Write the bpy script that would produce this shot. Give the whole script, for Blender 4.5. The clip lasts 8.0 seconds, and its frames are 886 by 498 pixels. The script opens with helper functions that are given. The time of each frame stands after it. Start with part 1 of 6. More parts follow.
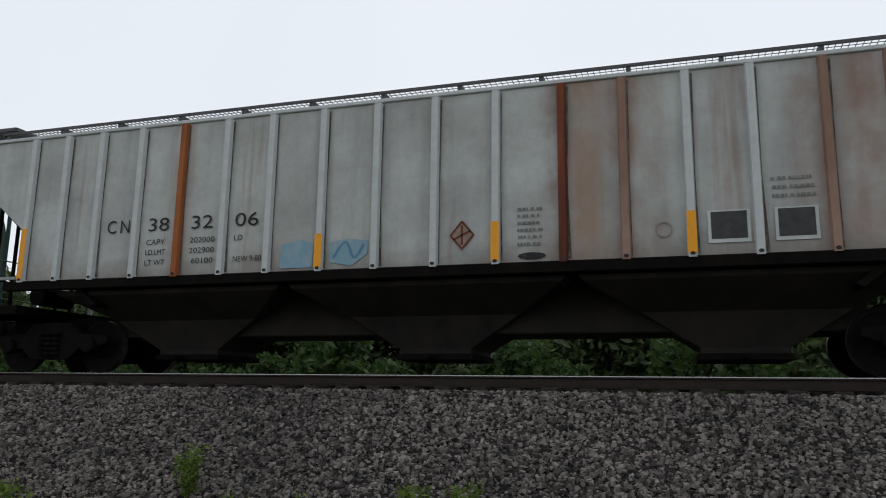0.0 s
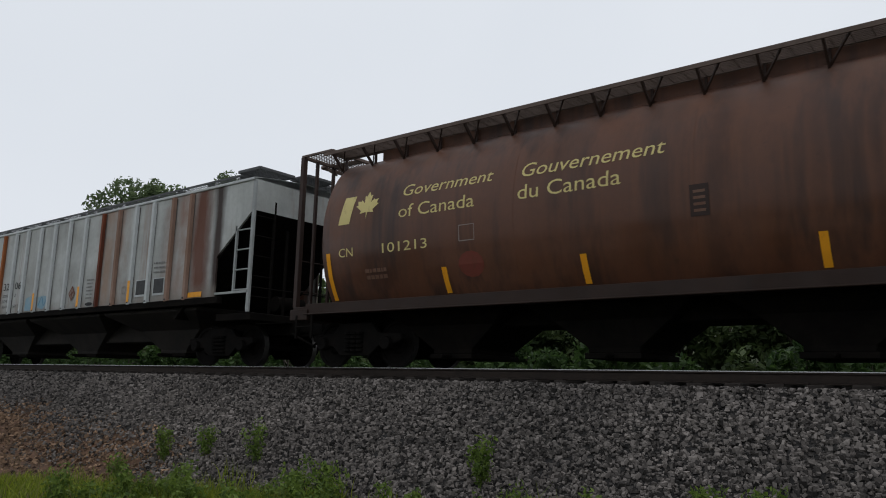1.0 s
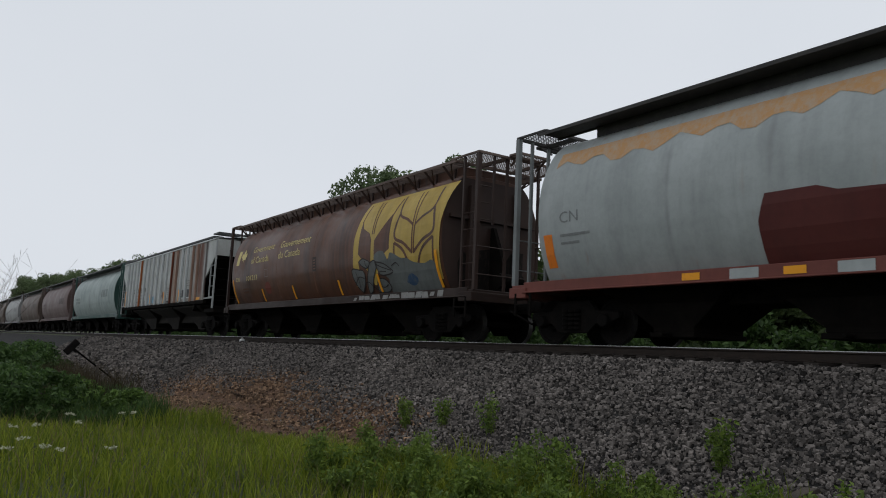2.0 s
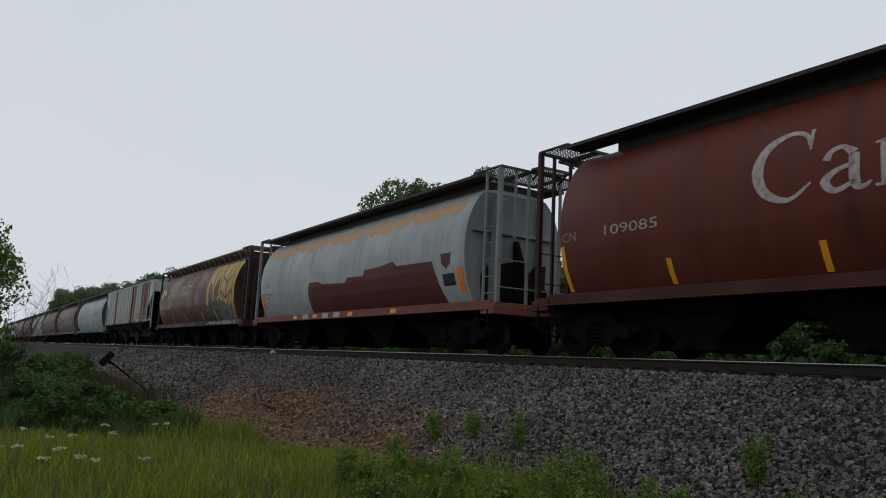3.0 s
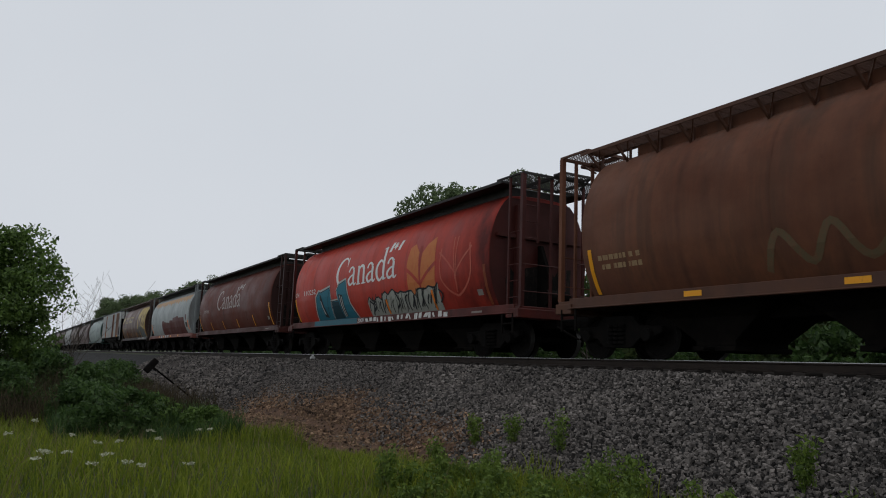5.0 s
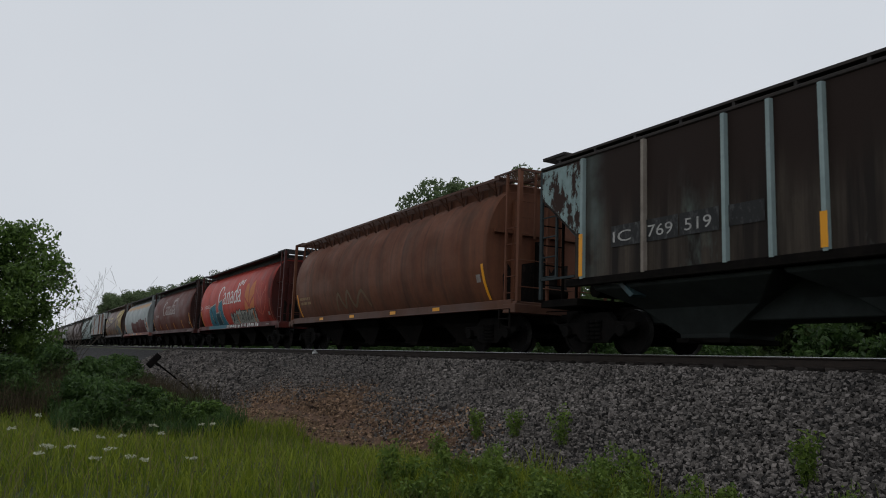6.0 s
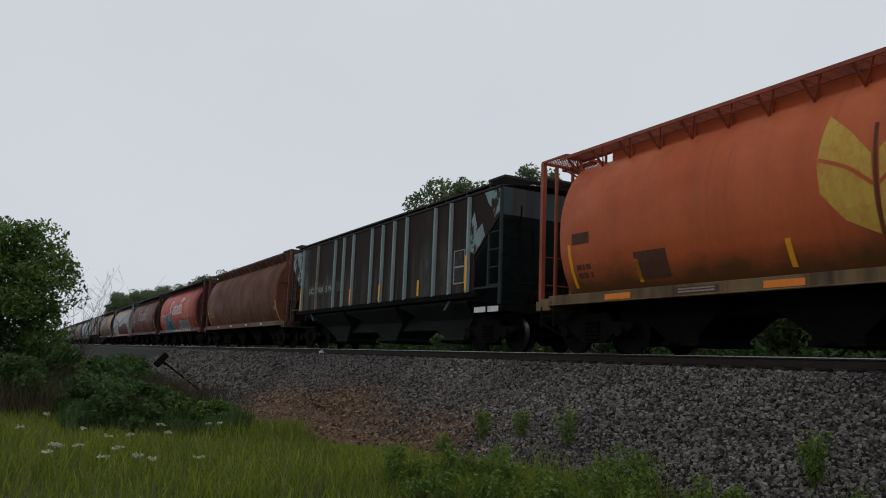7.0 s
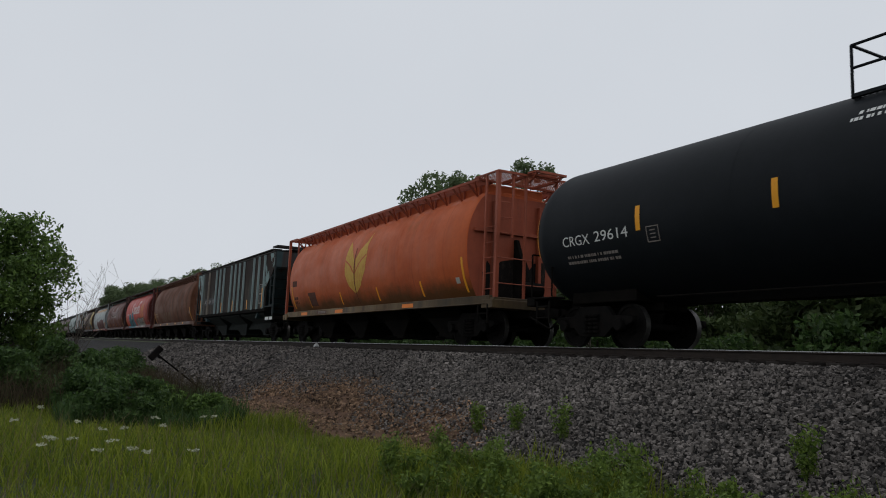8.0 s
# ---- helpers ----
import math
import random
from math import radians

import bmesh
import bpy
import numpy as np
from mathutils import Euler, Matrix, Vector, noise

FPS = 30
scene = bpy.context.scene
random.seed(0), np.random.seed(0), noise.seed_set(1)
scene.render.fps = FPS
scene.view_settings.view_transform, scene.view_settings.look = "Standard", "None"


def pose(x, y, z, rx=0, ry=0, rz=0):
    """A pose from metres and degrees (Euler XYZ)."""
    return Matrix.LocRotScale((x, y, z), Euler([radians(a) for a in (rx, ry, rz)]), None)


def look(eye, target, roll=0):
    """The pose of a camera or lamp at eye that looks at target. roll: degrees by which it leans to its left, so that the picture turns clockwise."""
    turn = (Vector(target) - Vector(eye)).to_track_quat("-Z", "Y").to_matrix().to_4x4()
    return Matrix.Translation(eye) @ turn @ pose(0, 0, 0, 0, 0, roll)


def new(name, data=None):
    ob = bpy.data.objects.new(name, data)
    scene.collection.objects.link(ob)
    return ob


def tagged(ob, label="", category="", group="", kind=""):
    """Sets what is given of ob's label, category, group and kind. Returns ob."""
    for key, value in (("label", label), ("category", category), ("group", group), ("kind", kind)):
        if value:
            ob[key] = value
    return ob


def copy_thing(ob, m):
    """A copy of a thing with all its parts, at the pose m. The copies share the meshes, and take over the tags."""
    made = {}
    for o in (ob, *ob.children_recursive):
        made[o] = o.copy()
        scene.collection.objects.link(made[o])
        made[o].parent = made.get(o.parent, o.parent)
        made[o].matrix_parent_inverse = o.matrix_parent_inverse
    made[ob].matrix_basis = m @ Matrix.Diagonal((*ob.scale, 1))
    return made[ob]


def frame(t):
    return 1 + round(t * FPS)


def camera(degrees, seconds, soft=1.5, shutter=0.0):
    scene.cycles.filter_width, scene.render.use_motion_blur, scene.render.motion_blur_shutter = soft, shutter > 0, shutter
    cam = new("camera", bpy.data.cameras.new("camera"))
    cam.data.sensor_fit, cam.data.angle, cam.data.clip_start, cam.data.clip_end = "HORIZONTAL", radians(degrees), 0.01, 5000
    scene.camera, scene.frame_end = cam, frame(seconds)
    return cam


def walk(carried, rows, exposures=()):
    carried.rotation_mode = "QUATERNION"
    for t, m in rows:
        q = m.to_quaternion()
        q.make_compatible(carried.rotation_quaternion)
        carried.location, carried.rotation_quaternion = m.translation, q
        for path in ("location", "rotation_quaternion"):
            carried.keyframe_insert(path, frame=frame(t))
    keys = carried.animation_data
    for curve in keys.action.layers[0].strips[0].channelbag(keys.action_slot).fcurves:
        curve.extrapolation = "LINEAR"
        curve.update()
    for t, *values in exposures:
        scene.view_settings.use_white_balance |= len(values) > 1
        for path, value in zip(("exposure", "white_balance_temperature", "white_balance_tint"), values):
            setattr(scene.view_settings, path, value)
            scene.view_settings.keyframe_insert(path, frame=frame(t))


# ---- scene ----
# Rail tops lie at z = 0; the track runs along x, its centre line at y = TRACK.
TRACK = 11.8
EYE = (0.0, 0.0, -0.27)
SPEED = 18.46
cam = camera(60.64, 8.0, soft=1.0, shutter=0.03)
walk(cam, [
    (0.0, pose(*EYE, 100.79, -0.79, 17.41)),
    (0.1, pose(*EYE, 100.97, -0.65, 23.22)),
    (0.2, pose(*EYE, 101.05, -0.68, 27.82)),
    (0.3, pose(*EYE, 101.16, -0.70, 31.92)),
    (0.4, pose(*EYE, 100.80, -0.45, 34.76)),
    (0.5, pose(*EYE, 100.69, -0.36, 35.65)),
    (1.0, pose(*EYE, 100.04, -1.40, 38.16)),
    (1.3, pose(*EYE, 98.97, -2.04, 43.75)),
    (1.5, pose(*EYE, 97.84, -2.13, 49.25)),
    (1.6, pose(*EYE, 97.63, -2.24, 51.68)),
    (1.7, pose(*EYE, 97.37, -2.60, 53.25)),
    (2.8, pose(*EYE, 98.52, -2.39, 57.07)),
    (3.0, pose(*EYE, 98.60, -2.68, 57.36)),
    (3.5, pose(*EYE, 99.22, -2.45, 58.22)),
    (4.0, pose(*EYE, 99.01, -2.06, 59.02)),
    (4.5, pose(*EYE, 98.98, -2.06, 60.08)),
    (6.0, pose(*EYE, 98.38, -2.11, 60.39)),
    (6.5, pose(*EYE, 98.14, -2.20, 60.75)),
    (7.0, pose(*EYE, 98.34, -2.22, 60.88)),
    (7.5, pose(*EYE, 98.17, -2.24, 60.96)),
    (8.0, pose(*EYE, 97.88, -2.28, 60.49)),
], exposures=[(0.0, 0.27), (0.5, 0.11), (1.0, 0.12), (1.7, 0.08), (3.0, -0.06), (8.0, -0.10)])

# ---- world and light ----
world = bpy.data.worlds.new("overcast_sky")
scene.world = world
world.use_nodes = True
wn, wl = world.node_tree.nodes, world.node_tree.links
bg = wn["Background"]
sky = wn.new("ShaderNodeTexSky")
sky.sky_type, sky.sun_disc = "NISHITA", False
sky.sun_elevation, sky.sun_rotation = radians(58), radians(25)
grey = wn.new("ShaderNodeHueSaturation")
grey.inputs["Saturation"].default_value, grey.inputs["Value"].default_value = 0.15, 0.5
cloud = wn.new("ShaderNodeMix")
cloud.data_type = "RGBA"
cloud.inputs["Factor"].default_value = 0.88
haze = wn.new("ShaderNodeTexNoise")
haze.inputs["Scale"].default_value, haze.inputs["Detail"].default_value, haze.inputs["Roughness"].default_value = 2.2, 4.0, 0.5
tone = wn.new("ShaderNodeValToRGB")
tone.color_ramp.elements[0].position, tone.color_ramp.elements[1].position = 0.3, 0.7
tone.color_ramp.elements[0].color, tone.color_ramp.elements[1].color = (0.885, 0.94, 1.02, 1), (0.935, 0.985, 1.06, 1)
lift = wn.new("ShaderNodeVectorMath")
lift.operation = "SCALE"
lift.inputs["Scale"].default_value = 6.55
wl.new(wn.new("ShaderNodeTexCoord").outputs["Generated"], haze.inputs["Vector"])
wl.new(haze.outputs["Fac"], tone.inputs["Fac"])
wl.new(tone.outputs["Color"], lift.inputs[0])
wl.new(lift.outputs["Vector"], cloud.inputs["B"])
wl.new(sky.outputs[0], grey.inputs["Color"])
wl.new(grey.outputs[0], cloud.inputs["A"])
wl.new(cloud.outputs["Result"], bg.inputs["Color"])
bg.inputs["Strength"].default_value = 0.121
sun = new("sun", bpy.data.lights.new("sun", "SUN"))
sun.data.energy, sun.data.angle, sun.data.color = 0.5, radians(25), (1.0, 0.97, 0.93)
sun.matrix_world = look((10, 34, 45), (0, 12, 0))


# ---- materials ----
class Tree:
    """A short way to write node trees."""

    def __init__(self, name):
        self.mat = bpy.data.materials.new(name)
        self.mat.use_nodes = True
        self.n, self.l = self.mat.node_tree.nodes, self.mat.node_tree.links
        self.bsdf = self.n["Principled BSDF"]
        self.co = self.n.new("ShaderNodeTexCoord").outputs["Object"]

    def node(self, kind, **values):
        nd = self.n.new(kind)
        for k, v in values.items():
            nd.inputs[k.replace("_", " ")].default_value = v
        return nd

    def noise(self, scale, stretch=(1, 1, 1), detail=4.0, rough=0.6, shift=(0, 0, 0)):
        m = self.node("ShaderNodeMapping", Scale=stretch, Location=shift)
        self.l.new(self.co, m.inputs["Vector"])
        nd = self.node("ShaderNodeTexNoise", Scale=scale, Detail=detail, Roughness=rough)
        self.l.new(m.outputs[0], nd.inputs["Vector"])
        return nd.outputs["Fac"]

    def ramp(self, fac, lo, hi):
        nd = self.node("ShaderNodeMapRange", From_Min=lo, From_Max=hi)
        self.l.new(fac, nd.inputs["Value"])
        return nd.outputs["Result"]

    def mul(self, a, b):
        nd = self.n.new("ShaderNodeMath")
        nd.operation = "MULTIPLY"
        for s, i in ((a, 0), (b, 1)):
            if isinstance(s, float):
                nd.inputs[i].default_value = s
            else:
                self.l.new(s, nd.inputs[i])
        return nd.outputs[0]

    def mix(self, fac, a, b):
        nd = self.n.new("ShaderNodeMix")
        nd.data_type = "RGBA"
        for s, key in ((fac, "Factor"), (a, "A"), (b, "B")):
            sock = next(i for i in nd.inputs if i.name == key and i.type == ("VALUE" if key == "Factor" else "RGBA"))
            if isinstance(s, float):
                sock.default_value = s
            elif isinstance(s, tuple):
                sock.default_value = (*s, 1)
            else:
                self.l.new(s, sock)
        return next(o for o in nd.outputs if o.type == "RGBA")

    def band(self, c, x, half, colour, strength=0.8, ragged=0.3, soft=0.5):
        """An upright stain, or on dented sheets a painted crease shade, round x with a ragged, soft edge."""
        sep = self.n.new("ShaderNodeSeparateXYZ")
        self.l.new(self.co, sep.inputs[0])
        off = self.node("ShaderNodeMath")
        off.operation, off.inputs[1].default_value = "SUBTRACT", x
        self.l.new(sep.outputs["X"], off.inputs[0])
        size = self.n.new("ShaderNodeMath")
        size.operation = "ABSOLUTE"
        self.l.new(off.outputs[0], size.inputs[0])
        rag = self.n.new("ShaderNodeMath")
        rag.operation, rag.inputs[1].default_value = "MULTIPLY_ADD", ragged
        self.l.new(self.noise(1.6, (1.2, 1, 0.25), 5.0, 0.65, (x * 3.1, 1, x)), rag.inputs[0])
        self.l.new(size.outputs[0], rag.inputs[2])
        broken = self.ramp(self.noise(0.8, (1.1, 1, 0.9), 4.0, 0.6, (x * 1.7, 4, x * 0.6)), 0.34, 0.62)
        full = self.ramp(rag.outputs[0], half + ragged * 0.5, (half + ragged * 0.5) * (1 - soft))
        return self.mix(self.mul(full if strength > 0.97 else self.mul(full, broken), strength), c, colour)

    def bump(self, fac, strength, distance=0.02):
        nd = self.node("ShaderNodeBump", Strength=strength, Distance=distance)
        self.l.new(fac, nd.inputs["Height"])
        self.l.new(nd.outputs[0], self.bsdf.inputs["Normal"])

    def done(self, colour, rough=0.7, metal=0.0, spec=0.2):
        if isinstance(colour, tuple):
            self.bsdf.inputs["Base Color"].default_value = (*colour, 1)
        else:
            self.l.new(colour, self.bsdf.inputs["Base Color"])
        self.bsdf.inputs["Metallic"].default_value = metal
        self.bsdf.inputs["Specular IOR Level"].default_value = spec
        if isinstance(rough, float):
            self.bsdf.inputs["Roughness"].default_value = rough
        else:
            self.l.new(rough, self.bsdf.inputs["Roughness"])
        return self.mat


def paint(name, base, fade, rust=(0.09, 0.035, 0.018), rusty=0.3, grime=0.4, rough=0.55, shift=0.0, soot=None, bands=(), oil=None, spec=0.2):
    """Weathered wagon paint: faded blotches, vertical dirt streaks and rust runs."""
    t = Tree(name)
    s = (shift, shift * 2.3, 0.0)
    blotch = t.ramp(t.noise(0.7, (1, 1, 1.3), 5.0, 0.6, s), 0.35, 0.7)
    c = t.mix(blotch, base, fade)
    streak = t.ramp(t.noise(1.5, (1.7, 1, 0.14), 4.0, 0.55, s), 0.44, 0.78)
    dirt = tuple(0.28 * v + 0.012 for v in base)
    c = t.mix(t.mul(streak, grime), c, dirt)
    fine = t.ramp(t.noise(9.0, (1, 1, 0.8), 6.0, 0.7, s), 0.42, 0.8)
    c = t.mix(t.mul(fine, 0.22), c, dirt)
    run = t.ramp(t.noise(1.1, (1.3, 1, 0.10), 4.0, 0.7, (shift + 5, 1, 2)), 0.66 - 0.25 * rusty, 0.80 - 0.2 * rusty)
    c = t.mix(t.mul(run, min(1.0, 0.4 + rusty)), c, rust)
    spot = t.ramp(t.noise(6.0, (1, 1, 0.7), 6.0, 0.75, (shift, 9, 4)), 0.70 - 0.12 * rusty, 0.78)
    c = t.mix(t.mul(spot, rusty), c, tuple(0.7 * v for v in rust))
    for band in bands:
        c = t.band(c, *band)
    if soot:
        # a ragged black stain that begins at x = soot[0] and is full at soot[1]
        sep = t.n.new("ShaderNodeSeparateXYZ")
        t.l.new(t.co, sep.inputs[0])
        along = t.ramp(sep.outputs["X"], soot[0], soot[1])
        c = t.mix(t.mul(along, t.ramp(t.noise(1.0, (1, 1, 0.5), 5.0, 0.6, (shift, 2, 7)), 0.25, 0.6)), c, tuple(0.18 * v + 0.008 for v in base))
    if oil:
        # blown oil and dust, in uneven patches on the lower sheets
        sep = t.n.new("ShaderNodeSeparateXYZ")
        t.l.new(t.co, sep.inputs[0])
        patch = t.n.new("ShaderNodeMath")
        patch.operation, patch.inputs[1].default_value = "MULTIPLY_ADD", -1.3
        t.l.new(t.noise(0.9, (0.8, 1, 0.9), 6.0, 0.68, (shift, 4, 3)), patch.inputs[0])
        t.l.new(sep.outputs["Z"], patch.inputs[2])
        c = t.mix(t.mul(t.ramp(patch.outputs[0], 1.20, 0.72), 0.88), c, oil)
    t.bump(t.noise(1.3, (1, 1, 0.8), 3.0, 0.5, s), 0.35, 0.05)
    r = t.node("ShaderNodeMapRange", To_Min=rough - 0.1, To_Max=rough + 0.2)
    t.l.new(blotch, r.inputs["Value"])
    return t.done(c, r.outputs["Result"], 0.0, spec)


def plain(name, base, other, scale=6.0, rough=0.7, metal=0.0, bump=0.2, spec=0.3):
    t = Tree(name)
    n1 = t.ramp(t.noise(scale, (1, 1, 1), 6.0, 0.65), 0.35, 0.68)
    n2 = t.ramp(t.noise(scale * 6, (1, 1, 1), 4.0, 0.7), 0.35, 0.7)
    c = t.mix(n1, base, other)
    c = t.mix(t.mul(n2, 0.3), c, tuple(0.5 * v for v in base))
    t.bump(n2, bump, 0.01)
    return t.done(c, rough, metal, spec)


def worn(name, base, under, wear=0.5, rough=0.6):
    """Lettering and stripes, with paint worn away in specks."""
    t = Tree(name)
    w = t.ramp(t.noise(9.0, (1, 1, 0.5), 6.0, 0.75), 0.62 - 0.2 * wear, 0.75)
    return t.done(t.mix(t.mul(w, 0.85), base, under), rough)


def islands(name, dark, light, rough=0.8, spec=0.25, thin=False):
    """One colour for each loose piece: stones, blades and leaves."""
    t = Tree(name)
    g = t.n.new("ShaderNodeNewGeometry").outputs["Random Per Island"]
    big = t.ramp(t.noise(0.35, (1, 1, 1), 3.0, 0.5), 0.35, 0.65)
    c = t.mix(g, dark, light)
    c = t.mix(t.mul(big, 0.35), c, tuple(0.75 * v for v in dark))
    m = t.done(c, rough, 0.0, spec)
    if thin:
        t.bsdf.inputs["Subsurface Weight"].default_value = 0.0
        tr = t.n.new("ShaderNodeBsdfTranslucent")
        t.l.new(c, tr.inputs["Color"])
        add = t.node("ShaderNodeMixShader", Fac=0.42)
        t.l.new(t.bsdf.outputs[0], add.inputs[1])
        t.l.new(tr.outputs[0], add.inputs[2])
        t.l.new(add.outputs[0], t.n["Material Output"].inputs["Surface"])
    return m


# UNDER is blacker than dirt alone: shade below the wagons is put in
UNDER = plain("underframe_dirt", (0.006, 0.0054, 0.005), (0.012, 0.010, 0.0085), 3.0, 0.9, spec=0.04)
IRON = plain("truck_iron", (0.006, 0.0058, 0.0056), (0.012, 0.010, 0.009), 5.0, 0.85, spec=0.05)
STEEL = plain("worn_wheel_steel", (0.13, 0.125, 0.12), (0.08, 0.075, 0.072), 8.0, 0.5, 0.8)
RAILTOP = plain("polished_rail", (0.45, 0.45, 0.46), (0.38, 0.37, 0.37), 9.0, 0.25, 0.9, 0.05)
# rail sides: rust darkened to hold the shade below the train
RAILSIDE = plain("rusty_rail", (0.022, 0.016, 0.013), (0.034, 0.024, 0.018), 7.0, 0.85)
WOOD = plain("creosoted_tie", (0.025, 0.02, 0.017), (0.04, 0.033, 0.028), 5.0, 0.9)
YELLOW = worn("reflective_yellow", (0.80, 0.34, 0.02), (0.45, 0.20, 0.03), 0.35, 0.4)
ORANGE_MARK = worn("orange_mark", (0.80, 0.22, 0.03), (0.35, 0.12, 0.04), 0.4, 0.5)
WHITE = worn("white_lettering", (0.72, 0.72, 0.70), (0.35, 0.33, 0.31), 0.45)
CREAM = worn("cream_lettering", (0.62, 0.52, 0.22), (0.32, 0.22, 0.11), 0.4)
BLACK = worn("black_lettering", (0.02, 0.02, 0.02), (0.12, 0.12, 0.12), 0.5)
FAINT = worn("faint_lettering", (0.25, 0.22, 0.20), (0.16, 0.10, 0.08), 0.7)
REDMARK = worn("faded_red_mark", (0.30, 0.05, 0.05), (0.16, 0.06, 0.04), 0.7)
GALV = plain("galvanised_grating", (0.10, 0.102, 0.105), (0.065, 0.066, 0.068), 5.0, 0.6, 0.2)


# ---- mesh helpers ----
def box(bm, x0, x1, y0, y1, z0, z1):
    v = [bm.verts.new((x, y, z)) for x in (x0, x1) for y in (y0, y1) for z in (z0, z1)]
    for q in ((0, 1, 3, 2), (4, 6, 7, 5), (0, 4, 5, 1), (2, 3, 7, 6), (0, 2, 6, 4), (1, 5, 7, 3)):
        bm.faces.new([v[i] for i in q])


def rod(bm, a, b, r, seg=8, r2=None):
    """A round bar from a to b."""
    a, b = Vector(a), Vector(b)
    q = (b - a).to_track_quat("Z", "Y")
    rings = []
    for p, rr in ((a, r), (b, r if r2 is None else r2)):
        rings.append([bm.verts.new(p + q @ Vector((rr * math.cos(k * math.tau / seg), rr * math.sin(k * math.tau / seg), 0))) for k in range(seg)])
    for k in range(seg):
        bm.faces.new((rings[0][k], rings[0][(k + 1) % seg], rings[1][(k + 1) % seg], rings[1][k]))
    bm.faces.new(rings[0][::-1]), bm.faces.new(rings[1])


def beam(bm, a, b, w, h):
    """A square bar from a to b, w wide and h deep."""
    a, b = Vector(a), Vector(b)
    q = (b - a).to_track_quat("Z", "Y")
    rings = [[bm.verts.new(p + q @ Vector((i * w / 2, j * h / 2, 0))) for i, j in ((-1, -1), (1, -1), (1, 1), (-1, 1))] for p in (a, b)]
    for k in range(4):
        bm.faces.new((rings[0][k], rings[0][(k + 1) % 4], rings[1][(k + 1) % 4], rings[1][k]))
    bm.faces.new(rings[0][::-1]), bm.faces.new(rings[1])


def loft(bm, rings, caps=True):
    """Skin between closed rings of equal length."""
    vs = [[bm.verts.new(p) for p in ring] for ring in rings]
    n = len(vs[0])
    for a, b in zip(vs, vs[1:]):
        for k in range(n):
            bm.faces.new((a[k], a[(k + 1) % n], b[(k + 1) % n], b[k]))
    if caps:
        bm.faces.new(vs[0][::-1]), bm.faces.new(vs[-1])


def extrude_xz(bm, pts, y0, y1):
    """A flat outline in x and z, given depth along y."""
    loft(bm, [[(x, y0, z) for x, z in pts], [(x, y1, z) for x, z in pts]])


def lathe(bm, profile, axis_y=True, seg=24):
    """profile: (along the axle, radius)."""
    rings = []
    for a, r in profile:
        rings.append([(r * math.cos(k * math.tau / seg), a, r * math.sin(k * math.tau / seg)) for k in range(seg)])
    loft(bm, rings)


def finish(bm, smooth=None, bevel=0.0):
    bmesh.ops.recalc_face_normals(bm, faces=bm.faces)
    if bevel:
        bmesh.ops.bevel(bm, geom=[e for e in bm.edges if e.calc_face_angle(0) > 0.7], offset=bevel, segments=1, affect="EDGES")
    if smooth is not None:
        for f in bm.faces:
            f.smooth = True
        for e in bm.edges:
            if len(e.link_faces) == 2 and e.calc_face_angle(0) > radians(smooth):
                e.smooth = False


def part(name, bm, material, parent=None, label=""):
    me = bpy.data.meshes.new(name)
    bm.to_mesh(me)
    bm.free()
    me.materials.append(material)
    ob = new(name, me)
    ob.parent = parent
    return tagged(ob, label)


def share(ob, loc, rz=0.0):
    """A further object on the same mesh, under the same parent."""
    o = new(ob.name.split(".")[0], ob.data)
    o.parent = ob.parent
    o.location, o.rotation_euler = loc, (0, 0, rz)
    if "label" in ob:
        tagged(o, ob["label"])
    return o


def lay(name, polys, material, parent, width, label="", lift=0.006, side=-1):
    """Paint of flat outlines (x, z) laid on a wagon's side, whose half width at height z is width(z)."""
    bm = bmesh.new()
    for p in polys:
        bm.faces.new([bm.verts.new((x, 0, z)) for x, z in p])
    bmesh.ops.remove_doubles(bm, verts=bm.verts[:], dist=0.0005)
    return wrap(name, bm, material, parent, width, label, lift, side)


def wrap(name, bm, material, parent, width, label="", lift=0.006, side=-1):
    bmesh.ops.triangulate(bm, faces=bm.faces[:])
    zs = [v.co.z for v in bm.verts]
    z = math.floor(min(zs) * 8) / 8
    while z < max(zs):
        bmesh.ops.bisect_plane(bm, geom=bm.verts[:] + bm.edges[:] + bm.faces[:], plane_co=(0, 0, z), plane_no=(0, 0, 1))
        z += 0.125
    for v in bm.verts:
        v.co.y = side * (width(v.co.z) + lift)
    bmesh.ops.recalc_face_normals(bm, faces=bm.faces)
    for f in bm.faces:
        if f.normal.y * side < 0:
            f.normal_flip()
    return part(name, bm, material, parent, label)


